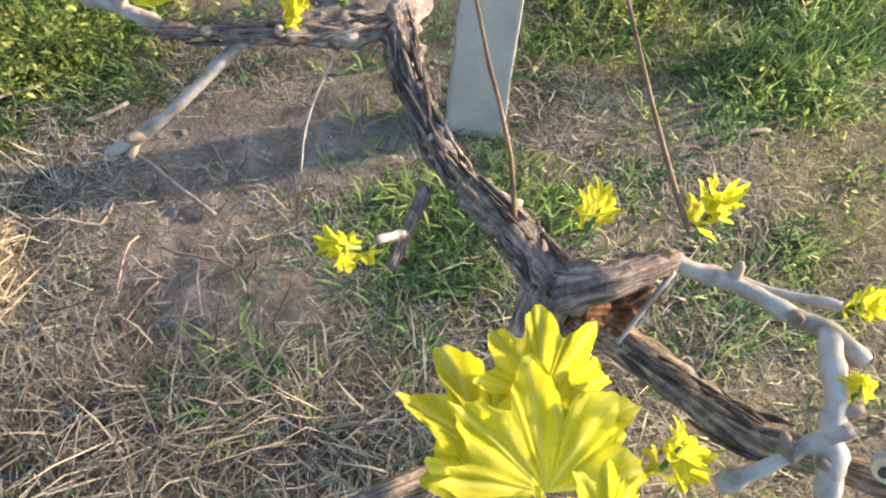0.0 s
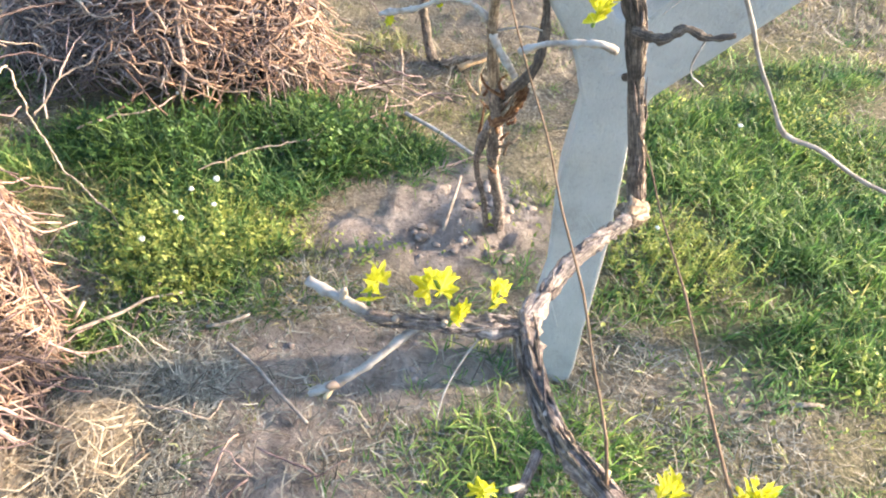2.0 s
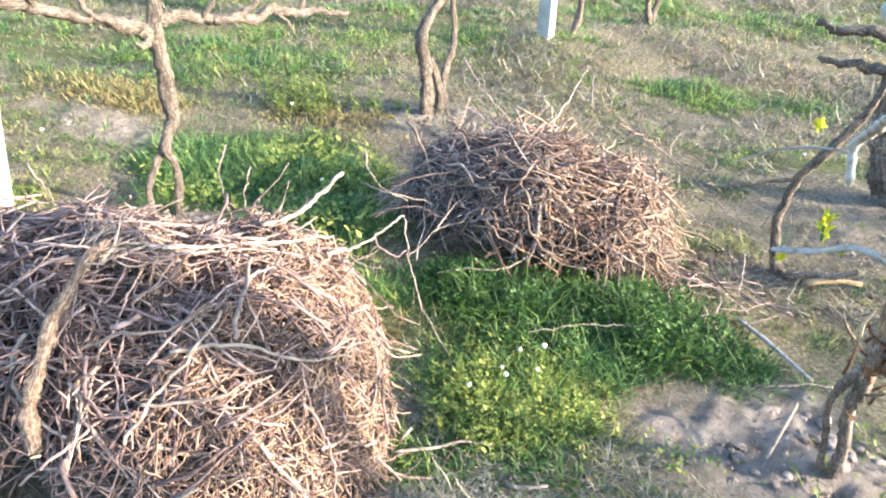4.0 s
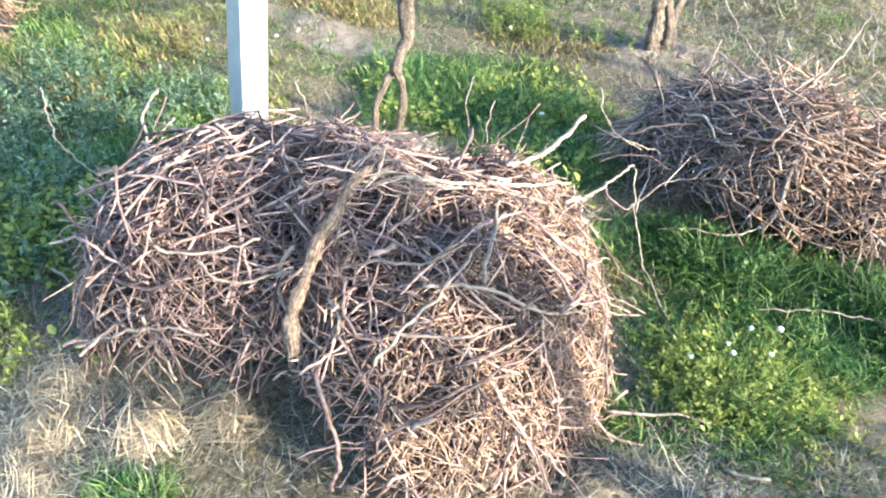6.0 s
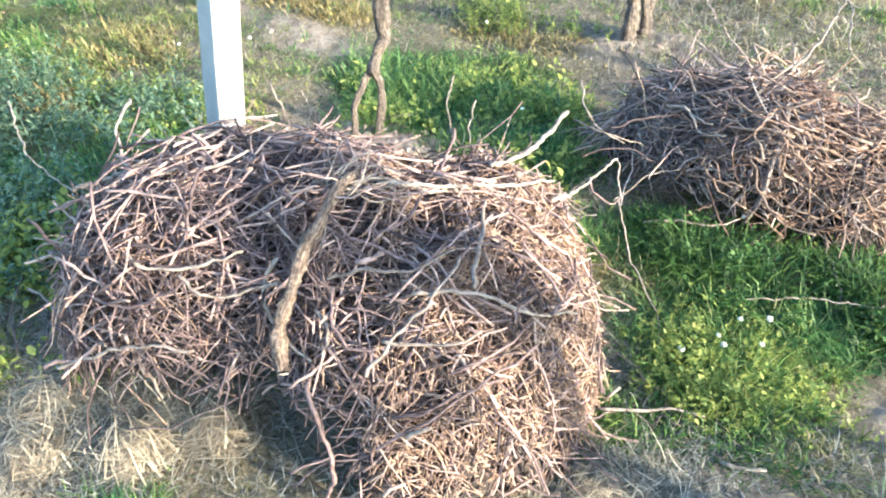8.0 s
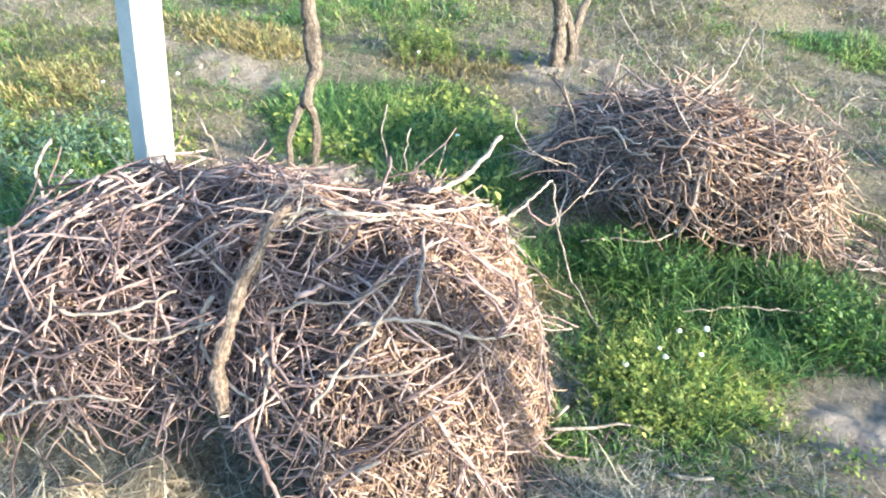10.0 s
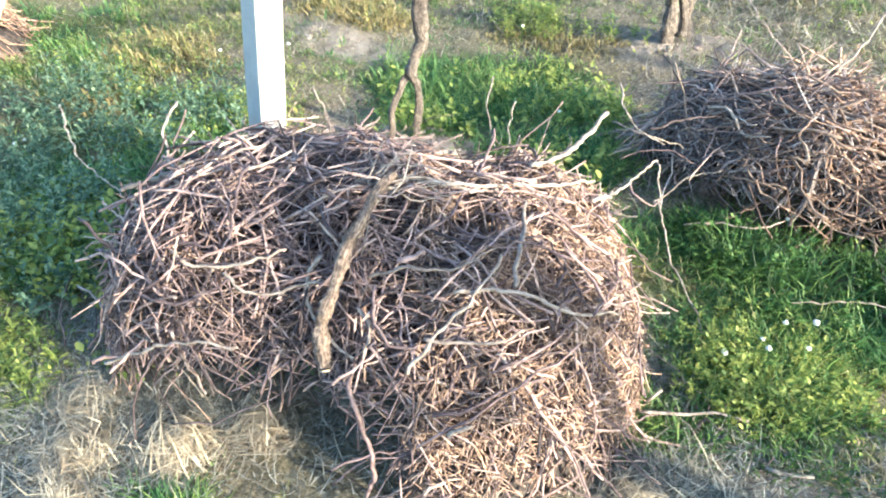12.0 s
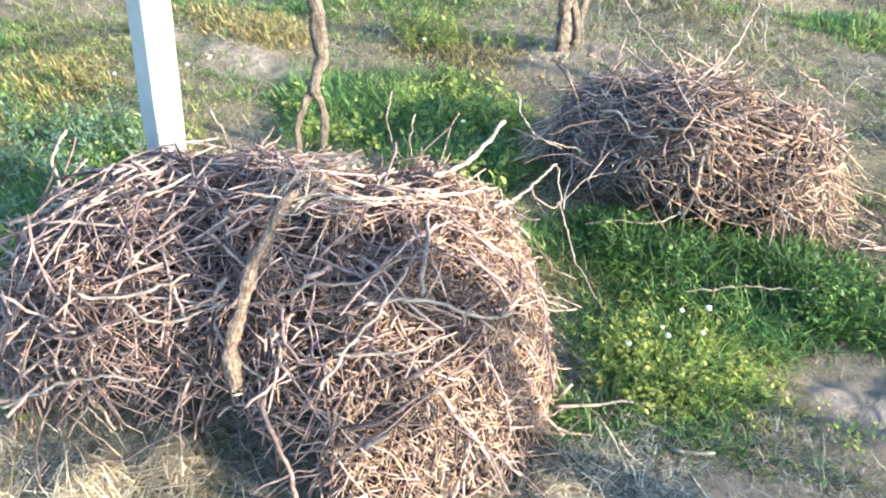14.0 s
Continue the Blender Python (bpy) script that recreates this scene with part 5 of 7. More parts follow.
def second_vine():
    v = thing("grapevine", (0.032, 1.29, 0.04), "short shaggy grapevine stump with grey spurs on bare soil", "vine", "vines of the row")
    limb("trunk", [(0.036, 1.30, 0.0), (0.018, 1.22, 0.17), (-0.012, 1.12, 0.342), (-0.022, 1.0, 0.524), (-0.036, 0.93, 0.634)], [0.0150, 0.0105, 0.0098, 0.0120, 0.0092], BARK, v, sides=16, step=0.012, rough=0.2, seed=41, ridges=5)
    limb("second_stem", [(0.01, 1.30, 0.0), (-0.02, 1.20, 0.20), (-0.045, 1.10, 0.36), (-0.035, 1.0, 0.52)], [0.0080, 0.0060, 0.0060, 0.0075], BARK, v, sides=12, step=0.012, rough=0.2, seed=42, ridges=4)
    limb("head", [(-0.03, 0.99, 0.53), (-0.005, 0.97, 0.575), (0.01, 0.94, 0.63)], [0.0100, 0.0120, 0.0056], TORN_WOOD, v, "shaggy reddish bark on the vine head", sides=14, step=0.008, rough=0.35, seed=43, ridges=5)
    limb("upper_arm", [(-0.036, 0.935, 0.625), (-0.051, 0.86, 0.751), (-0.052, 0.80, 0.862), (-0.047, 0.78, 0.905), (-0.043, 0.778, 0.925)], [0.00924, 0.0066, 0.00495, 0.00396, 0.0033], BARK_TAN, v, sides=12, step=0.01, rough=0.15, seed=44, ridges=3)
    limb("grey_spur", [(-0.051, 0.858, 0.755), (-0.078, 0.85, 0.782), (-0.111, 0.85, 0.784), (-0.15, 0.85, 0.763), (-0.194, 0.85, 0.748)], [0.0042, 0.0038, 0.0034, 0.0032, 0.0037], GREY_CANE, v, "silver-grey pruned spur", sides=12, step=0.003, rough=0.26, seed=45, node=0.034)
    limb("cut_spur", [(-0.052, 0.862, 0.75), (-0.035, 0.855, 0.725), (-0.010, 0.85, 0.697)], [0.00495, 0.00429, 0.00396], GREY_CANE, v, sides=12, step=0.003, rough=0.26, seed=46, node=0.034)
    limb("back_branch", [(-0.022, 0.95, 0.60), (0.016, 0.90, 0.693), (0.010, 0.90, 0.777), (-0.01, 0.88, 0.81)], [0.00792, 0.00594, 0.00462, 0.00264], BARK_DARK, v, sides=12, step=0.01, rough=0.2, seed=47, ridges=3)
    limb("white_spur", [(-0.116, 0.612, 1.032), (-0.124, 0.69, 0.998), (-0.136, 0.765, 0.955), (-0.147, 0.80, 0.926), (-0.143, 0.80, 0.902), (-0.139, 0.80, 0.882)], [0.0042, 0.0044, 0.0042, 0.0046, 0.004, 0.0042], GREY_CANE, v, "pale pruned spur with a cut end", sides=12, step=0.003, rough=0.26, seed=48, node=0.034)
    cut_face((-0.139, 0.80, 0.881), (0.1, 0.0, -1), 0.0042, v)
    limb("thin_twig", [(-0.052, 0.86, 0.75), (-0.01, 0.85, 0.768), (0.01, 0.84, 0.77)], [0.00165, 0.00132, 0.000924], GREY_CANE, v, sides=6, step=0.008, seed=49, node=0.034)
    limb("thin_twig", [(-0.055, 0.95, 0.60), (-0.06, 0.94, 0.635), (-0.055, 0.93, 0.665)], [0.00198, 0.00165, 0.00132], CUT_WOOD, v, sides=6, step=0.008, seed=50)
    limb("thin_twig", [(-0.145, 0.80, 0.915), (-0.18, 0.82, 0.905), (-0.23, 0.84, 0.88), (-0.27, 0.86, 0.84)], [0.00198, 0.001452, 0.00132, 0.000924], GREY_CANE, v, sides=6, step=0.01, seed=52, node=0.034)
    shoot((-0.146, 0.85, 0.802), 0.035, v, 121, 7)
    shoot((-0.120, 0.85, 0.775), 0.016, v, 122, 4)
    shoot((-0.180, 0.85, 0.745), 0.016, v, 123, 4, (0, 0, -1))
    shoot((-0.055, 0.80, 0.862), 0.022, v, 124, 5)
    shoot((-0.185, 0.80, 0.938), 0.016, v, 125, 4)
    g = np.random.default_rng(9)
    for i in range(26):
        z = g.uniform(0.35, 0.62)
        y = 1.12 - (z - 0.342) * 0.66
        p = np.array([-0.02 + g.normal(0, 0.014), y - 0.012 + g.normal(0, 0.012), z])
        q = p + np.array([g.normal(0, 0.02), g.normal(-0.006, 0.01), g.uniform(0.01, 0.05)])
        limb("bark_strip", [p, (p + q) / 2 + g.normal(0, 0.006, 3), q], [0.003, 0.0026, 0.001], TORN_WOOD if i % 2 else BARK_TAN, v, sides=5, step=0.012, seed=300 + i)


def row_vine(at, stems, arms, label, seed, mats, slim=1.0):
    v = thing("grapevine", at, label, "vine", "vines of the rows")
    for i, (pts, rad) in enumerate(stems):
        limb("trunk", pts, [slim * r for r in rad], mats[0], v, sides=18, step=0.012, rough=0.16, seed=seed + i, ridges=3, wobble=0.004)
    for i, (pts, rad) in enumerate(arms):
        limb("arm", pts, [1.25 * slim * r for r in rad], mats[1], v, sides=12, step=0.014, rough=0.2, seed=seed + 20 + i, ridges=3, wobble=0.012)
    return v


near_vine()
second_vine()
row_vine((-1.98, 1.07, 0.03),
         [([(-1.98, 1.072, -0.02), (-1.98, 1.107, 0.161), (-1.98, 1.088, 0.273), (-1.98, 1.13, 0.374), (-1.98, 1.132, 0.524), (-1.98, 1.128, 0.60), (-1.98, 1.14, 0.68), (-1.97, 1.155, 0.78), (-1.96, 1.15, 0.9)], [0.024, 0.018, 0.022, 0.03, 0.031, 0.034, 0.03, 0.024, 0.016]),
          ([(-2.0, 0.985, -0.02), (-2.0, 1.02, 0.166), (-1.99, 1.08, 0.26), (-1.98, 1.125, 0.36)], [0.02, 0.016, 0.017, 0.018])],
         [([(-1.98, 1.12, 0.62), (-1.98, 1.005, 0.675), (-1.98, 0.85, 0.731), (-1.98, 0.744, 0.778), (-1.97, 0.6, 0.83)], [0.024, 0.02, 0.016, 0.014, 0.01]),
          ([(-1.98, 1.14, 0.66), (-1.98, 1.25, 0.645), (-1.98, 1.355, 0.622), (-1.98, 1.469, 0.60), (-1.98, 1.649, 0.592), (-1.98, 1.80, 0.565), (-1.97, 1.938, 0.535)], [0.022, 0.019, 0.017, 0.018, 0.016, 0.014, 0.010]),
          ([(-1.98, 1.45, 0.605), (-1.97, 1.50, 0.64), (-1.97, 1.54, 0.70), (-1.96, 1.56, 0.80)], [0.014, 0.013, 0.011, 0.008]),
          ([(-1.98, 1.0, 0.675), (-1.97, 0.95, 0.73), (-1.97, 0.90, 0.82)], [0.012, 0.009, 0.006]),
          ([(-1.98, 1.30, 0.63), (-1.95, 1.33, 0.70), (-1.93, 1.31, 0.78)], [0.009, 0.007, 0.005]),
          ([(-1.98, 0.82, 0.745), (-1.95, 0.80, 0.80), (-1.96, 0.84, 0.87)], [0.009, 0.007, 0.005]),
          ([(-1.98, 1.58, 0.595), (-1.94, 1.62, 0.56), (-1.90, 1.60, 0.53)], [0.008, 0.006, 0.004]),
          ([(-1.98, 1.12, 0.62), (-1.94, 1.06, 0.60), (-1.91, 1.02, 0.63)], [0.012, 0.009, 0.006]),
          ([(-1.98, 1.70, 0.585), (-1.98, 1.74, 0.66), (-1.97, 1.73, 0.75)], [0.011, 0.009, 0.006])],
         "old grapevine with twisted double trunk and bare arms", 400, (BARK_DARK, BARK_DARK), 0.7)
row_vine((-1.86, 2.35, 0.05),
         [([(-1.86, 2.30, 0.0), (-1.85, 2.27, 0.277), (-1.85, 2.243, 0.392), (-1.85, 2.314, 0.482), (-1.84, 2.388, 0.56), (-1.83, 2.42, 0.75)], [0.045, 0.034, 0.036, 0.03, 0.026, 0.02]),
          ([(-1.85, 2.39, 0.0), (-1.85, 2.421, 0.188), (-1.85, 2.473, 0.304), (-1.85, 2.481, 0.427), (-1.85, 2.45, 0.56), (-1.85, 2.43, 0.7)], [0.036, 0.024, 0.02, 0.017, 0.016, 0.014]),
          ([(-1.84, 2.37, 0.05), (-1.84, 2.36, 0.16), (-1.84, 2.30, 0.30)], [0.03, 0.022, 0.016])],
         [([(-1.84, 2.40, 0.62), (-1.86, 2.2, 0.68), (-1.88, 2.0, 0.70)], [0.018, 0.014, 0.01])],
         "forked dark grapevine trunk standing in stony soil", 440, (BARK_DARK, BARK), 0.74)
row_vine((-1.90, 3.72, 0.02), [([(-1.90, 3.72, -0.02), (-1.90, 3.83, 0.10), (-1.90, 3.87, 0.22), (-1.90, 3.85, 0.42), (-1.92, 3.8, 0.7)], [0.022, 0.018, 0.017, 0.016, 0.012])],
         [([(-1.91, 3.82, 0.6), (-1.9, 3.6, 0.66), (-1.9, 3.4, 0.7)], [0.012, 0.01, 0.007])], "thin leaning grapevine beside a concrete post", 470, (BARK_DARK, BARK))
row_vine((-1.73, 4.62, 0.0), [([(-1.73, 4.62, -0.02), (-1.73, 4.52, 0.18), (-1.73, 4.46, 0.36), (-1.74, 4.4, 0.6)], [0.024, 0.018, 0.016, 0.012]), ([(-1.73, 4.66, -0.02), (-1.73, 4.72, 0.2), (-1.73, 4.76, 0.5)], [0.02, 0.016, 0.012])],
         [], "bare forked grapevine farther along the row", 480, (BARK_DARK, BARK))
row_vine((-0.27, 2.06, 0.0),
         [([(-0.245, 2.06, -0.02), (-0.297, 2.05, 0.09), (-0.310, 2.05, 0.20), (-0.298, 2.05, 0.335), (-0.252, 2.05, 0.43), (-0.206, 2.05, 0.545), (-0.17, 2.05, 0.66)], [0.022, 0.017, 0.015, 0.016, 0.018, 0.015, 0.012])],
         [([(-0.30, 2.05, 0.33), (-0.36, 2.05, 0.30), (-0.45, 2.06, 0.25), (-0.56, 2.06, 0.23)], [0.007, 0.005, 0.004, 0.003]),
          ([(-0.24, 2.05, 0.02), (-0.172, 2.05, 0.035), (-0.057, 2.05, 0.10)], [0.014, 0.012, 0.008])],
         "thin crooked grapevine with an S-shaped stem", 500, (BARK_DARK, BARK_TAN), 0.8)
row_vine((-0.06, 2.70, 0.0),
         [([(-0.054, 2.70, -0.02), (-0.095, 2.70, 0.15), (-0.14, 2.70, 0.27), (-0.18, 2.70, 0.42), (-0.2, 2.69, 0.62)], [0.05, 0.042, 0.038, 0.034, 0.026]), ([(-0.02, 2.70, -0.02), (-0.02, 2.70, 0.17), (-0.10, 2.70, 0.33)], [0.024, 0.02, 0.016])],
         [([(-0.2, 2.69, 0.60), (-0.32, 2.66, 0.62), (-0.46, 2.62, 0.64)], [0.016, 0.013, 0.008]), ([(-0.19, 2.69, 0.52), (-0.3, 2.66, 0.52), (-0.42, 2.62, 0.53)], [0.014, 0.011, 0.007])],
         "thick dark grapevine trunk with bare side arms", 520, (BARK_DARK, BARK_DARK))


def shade_vine(y, seed):
    """An unseen vine added towards the sun, with arms, canes and young leaves that dapple the light."""
    g = np.random.default_rng(seed)
    x = 2.12 + g.normal(0, 0.05)
    v = row_vine((x, y, 0.0), [([(x, y, -0.02), (x + 0.03, y + 0.04, 0.2), (x - 0.02, y, 0.4), (x, y + 0.03, 0.62)], [0.035, 0.028, 0.03, 0.03])],
                 [([(x, y + 0.03, 0.6), (x, y + 0.25, 0.68), (x, y + 0.45, 0.66), (x, y + 0.66, 0.7)], [0.022, 0.018, 0.014, 0.008]),
                  ([(x, y + 0.03, 0.6), (x, y - 0.25, 0.7), (x, y - 0.45, 0.72), (x, y - 0.66, 0.7)], [0.022, 0.018, 0.014, 0.008])],
                 "unseen grapevine added towards the sun to dapple the light", seed, (BARK, BARK))
    for i in range(9):
        a = y + g.uniform(-0.62, 0.62)
        top = g.uniform(1.32, 1.62)
        bend = g.normal(0, 0.12)
        limb("cane", [(x, a, 0.68), (x + 0.02, a + bend * 0.4, 0.68 + 0.5 * (top - 0.68)), (x + g.normal(0, 0.05), a + bend, top)], [0.006, 0.005, 0.003], PALE_CANE, v, sides=6, step=0.05, seed=seed + i)
        for q in range(3):
            f = g.uniform((1.26 - 0.68) / (top - 0.68), 1.0)
            shoot((x + g.normal(0, 0.03), a + bend * f + g.normal(0, 0.02), 0.68 + f * (top - 0.68)), g.uniform(0.06, 0.10), v, seed + 100 + 5 * i + q, 4)


    # extra leaves along the arms, added to shade the soil by the post
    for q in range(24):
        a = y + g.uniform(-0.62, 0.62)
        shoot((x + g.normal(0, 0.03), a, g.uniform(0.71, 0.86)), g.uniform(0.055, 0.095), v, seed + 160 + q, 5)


# a row out of view, added only to break up the sunlight
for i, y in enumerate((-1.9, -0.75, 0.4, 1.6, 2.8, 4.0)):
    shade_vine(y, 2000 + 200 * i)


# ---- heaps of pruned canes ----
class Heap:
    """The outer form of a heap: domes given as centre, radii and height in its own axes u and v."""

    def __init__(self, centre, turn, domes, square=1.35):
        self.c, self.domes, self.square = np.array(centre, float), domes, square
        self.u, self.v = np.array([math.cos(turn), math.sin(turn)]), np.array([-math.sin(turn), math.cos(turn)])

    def height(self, u, v):
        h = np.zeros_like(u)
        for cu, cv, a, b, top in self.domes:
            d = ((u - cu) / a) ** 2 + ((v - cv) / b) ** 2
            h = np.maximum(h, top * np.clip(1 - d ** self.square, 0, 1) ** 0.58)
        lump = np.sin(15 * u + 2.2 * np.sin(11 * v)) * np.sin(13 * v + 1.7 * np.sin(17 * u)) + 0.6 * np.sin(31 * u - 9 * v) * np.sin(27 * v + 8 * u)
        return h + 0.028 * lump * np.clip(h / 0.12, 0, 1)

    def place(self, u, v, z):
        xy = self.c + u[..., None] * self.u + v[..., None] * self.v
        return np.concatenate([xy, z[..., None]], -1)

    def lines(self, n, g, length, along, scatter, depth, contour=0.12, inside=(-9, 9), k=8, zigzag=0.2, hug=0.15, out=0.035, hollow=None):
        """Centre lines of about n crooked canes lying on the heap: along is the main heading in its axes, scatter the spread,
        out how far ends stand out of the heap, hollow a region (u below, v below, z below) that stays empty."""
        got, have = [], 0
        lo = min(d[0] - d[2] for d in self.domes), min(d[1] - d[3] for d in self.domes)
        hi = max(d[0] + d[2] for d in self.domes), max(d[1] + d[3] for d in self.domes)
        while have < n:
            m = 6000
            u0, v0 = g.uniform(lo[0], hi[0], m), g.uniform(lo[1], hi[1], m)
            h0 = self.height(u0, v0)
            e = 0.03
            du = (self.height(u0 + e, v0) - self.height(u0 - e, v0)) / (2 * e)
            dv = (self.height(u0, v0 + e) - self.height(u0, v0 - e)) / (2 * e)
            steep = np.hypot(du, dv)
            th = np.where(g.uniform(0, 1, m) < contour, np.arctan2(du, -dv), along) + g.normal(0, scatter, m)
            L = length[0] + (length[1] - length[0]) * g.uniform(0, 1, m) ** 1.4
            turn = np.cumsum(g.normal(0, 0.10, (m, k)), 1) + zigzag * g.uniform(0.2, 1.3, (m, 1)) * np.where(np.arange(k) % 2, 1, -1)[None] + g.normal(0, 0.24, (m, 1)) * np.linspace(-1, 1, k)[None]
            pitch = np.clip(0.5 * (du * np.cos(th) + dv * np.sin(th)), -0.5, 0.5) + g.normal(0, 0.28, m)
            climb = pitch[:, None] + np.cumsum(g.normal(0, 0.09, (m, k)), 1) + g.normal(0, 0.10, (m, k))
            seg = (L / k)[:, None] * g.uniform(0.6, 1.4, (m, k))
            uu = np.cumsum(seg * np.cos(th[:, None] + turn) * np.cos(climb), 1)
            vv = np.cumsum(seg * np.sin(th[:, None] + turn) * np.cos(climb), 1)
            zz = np.cumsum(seg * np.sin(climb), 1)
            u = u0[:, None] + uu - uu.mean(1, keepdims=True)
            v = v0[:, None] + vv - vv.mean(1, keepdims=True)
            H = self.height(u, v)
            z = (1 - hug) * (h0[:, None] + zz - zz.mean(1, keepdims=True)) + hug * H + g.uniform(-depth, 0.008, m)[:, None]
            over = (z - H).max(1)
            keep = (h0 > 0.03) & (u0 > inside[0]) & (u0 < inside[1]) & (g.uniform(0, 1, m) < np.clip(0.25 + steep * 0.45, 0, 1)) & (over < 0.006 + g.exponential(out, m)) & (z.min(1) > -0.02)
            if hollow:
                keep &= ~((u.mean(1) < hollow[0]) & (v.mean(1) < hollow[1]) & (z.mean(1) < hollow[2]) & (g.uniform(0, 1, m) < 0.95))
            got.append(self.place(u[keep], v[keep], np.maximum(z[keep], 0.004)))
            have += int(keep.sum())
        return np.concatenate(got)[:n]


def side_twigs(lines, g, share, length, k=5):
    """Short crooked twigs that branch off the canes."""
    n = int(len(lines) * share)
    pick, at = g.integers(0, len(lines), n), g.integers(1, lines.shape[1] - 1, n)
    start = lines[pick, at]
    way = lines[pick, at + 1] - start
    way /= np.linalg.norm(way, axis=1, keepdims=True) + 1e-9
    off = g.normal(0, 1, (n, 3))
    off -= way * (off * way).sum(1, keepdims=True)
    off /= np.linalg.norm(off, axis=1, keepdims=True)
    way = way * 0.7 + off * g.uniform(0.5, 1.0, (n, 1))
    step = (g.uniform(length[0], length[1], n) / k)[:, None, None]
    bends = way[:, None, :] + np.cumsum(g.normal(0, 0.16, (n, k, 3)), 1)
    p = start[:, None, :] + np.cumsum(bends * step, 1) - bends[:, :1] * step
    p[..., 2] = np.maximum(p[..., 2], 0.004)
    return p


def cane_arrays(lines, radius, sides=5, taper=0.72):
    """Tubes round many centre lines at once: lines (n, k, 3), radius (n,)."""
    n, k, _ = lines.shape
    t = np.gradient(lines, axis=1)
    t /= np.linalg.norm(t, axis=2, keepdims=True) + 1e-9
    ref = np.array([0.37, 0.29, 0.88])
    a = np.cross(t, ref)
    a /= np.linalg.norm(a, axis=2, keepdims=True) + 1e-9
    b = np.cross(t, a)
    knob = 1 + 0.22 * np.abs(np.sin(np.arange(k) * 2.1))[None, :, None, None]
    fall = knob * np.linspace(1, taper, k)[None, :, None, None] * radius[:, None, None, None]
    ang = np.arange(sides) * 2 * math.pi / sides
    ring = np.cos(ang)[None, None, :, None] * a[:, :, None, :] + np.sin(ang)[None, None, :, None] * b[:, :, None, :]
    v = (lines[:, :, None, :] + fall * ring).reshape(-1, 3)
    tri = []
    for i in range(k - 1):
        for s in range(sides):
            p, q = i * sides + s, i * sides + (s + 1) % sides
            tri += [(p, q, q + sides), (p, q + sides, p + sides)]
    for s in range(1, sides - 1):
        tri += [(0, s + 1, s), ((k - 1) * sides, (k - 1) * sides + s, (k - 1) * sides + s + 1)]
    tri = np.array(tri)
    return v, (tri[None] + (np.arange(n) * k * sides)[:, None, None]).reshape(-1, 3)


# closes the heap with a dark sheet that paints shade between the canes
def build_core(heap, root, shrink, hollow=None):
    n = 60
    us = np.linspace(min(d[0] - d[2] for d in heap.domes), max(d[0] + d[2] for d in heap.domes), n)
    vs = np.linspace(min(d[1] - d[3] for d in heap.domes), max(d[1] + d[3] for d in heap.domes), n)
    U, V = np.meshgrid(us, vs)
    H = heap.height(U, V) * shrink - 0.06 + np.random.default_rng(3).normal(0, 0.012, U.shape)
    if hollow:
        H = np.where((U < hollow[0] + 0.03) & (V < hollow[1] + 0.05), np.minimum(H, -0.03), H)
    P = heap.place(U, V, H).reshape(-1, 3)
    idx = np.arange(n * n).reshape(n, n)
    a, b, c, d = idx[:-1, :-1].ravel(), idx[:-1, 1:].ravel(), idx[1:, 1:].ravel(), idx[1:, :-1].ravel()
    part("gap_shade_core", array_mesh("gap_shade_core", P, np.concatenate([np.stack([a, b, c], 1), np.stack([a, c, d], 1)]), PILE_GAP_SHADE), None, root, "dark filler sheet that stands in for shade between the canes")


def canes_as_stuff(name, lines, radius, mat, root, label, sides=5):
    v, t = cane_arrays(lines, radius, sides)
    tagged(part(name, array_mesh(name, v, t, mat), None, root, label), kind="stuff")


def canes_as_parts(lines, radius, mat, root):
    for i in range(len(lines)):
        v, t = cane_arrays(lines[i:i + 1], radius[i:i + 1], 6)
        me = array_mesh("cane", v, t, mat)
        me.polygons.foreach_set("use_smooth", np.ones(len(t), dtype=bool))
        part("cane", me, None, root)


def pile_cane(name, pts, radii, mat, root, seed):
    """One crooked cane that can be picked out on a heap."""
    pts = [(x + 0.011, y - 0.006, z + 0.025 * min(1, z / 0.2)) for x, y, z in pts]
    limb(name, pts, [0.95 * r for r in radii], mat, root, sides=7, step=0.010, rough=0.14, seed=seed, wobble=0.004, node=0.045)


VIEW_TURN = math.atan2(0.79, 0.61)
heap = Heap((-1.30, 0.47), VIEW_TURN, [(-0.18, 0.10, 0.50, 0.40, 0.46), (0.20, -0.08, 0.40, 0.40, 0.43), (0.28, 0.10, 0.34, 0.26, 0.40), (0.04, 0.02, 0.36, 0.34, 0.47)])
pile = thing("cane_heap", (-1.30, 0.47, 0.0), "large heap of dry pruned vine canes tied in a bundle", "brushwood", "heaps of prunings")
g = np.random.default_rng(21)
HOLLOW = (0.03, -0.11, 0.20)
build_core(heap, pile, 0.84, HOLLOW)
crooked = heap.lines(1900, g, (0.10, 0.46), 0.05, 0.75, 0.10, inside=(-9, 0.46), hollow=HOLLOW, zigzag=0.13, out=0.045)
canes_as_stuff("cane_tangle", crooked, 0.0008 + 0.0023 * g.uniform(0, 1, 1900) ** 1.6, PILE_CANE, pile, "tangled grey-brown pruned canes")
forks = side_twigs(crooked, g, 1.3, (0.02, 0.10))
canes_as_stuff("forked_twig_tangle", forks, 0.0008 + 0.0013 * g.uniform(0, 1, len(forks)), PILE_CANE, pile, "short side twigs of the canes", 4)
canes_as_stuff("crossing_cane_tangle", heap.lines(1500, g, (0.07, 0.32), 1.4, 1.2, 0.07, hollow=HOLLOW, zigzag=0.1), 0.0008 + 0.0021 * g.uniform(0, 1, 1500) ** 1.6, PILE_CANE, pile, "grey-brown canes crossing the heap")
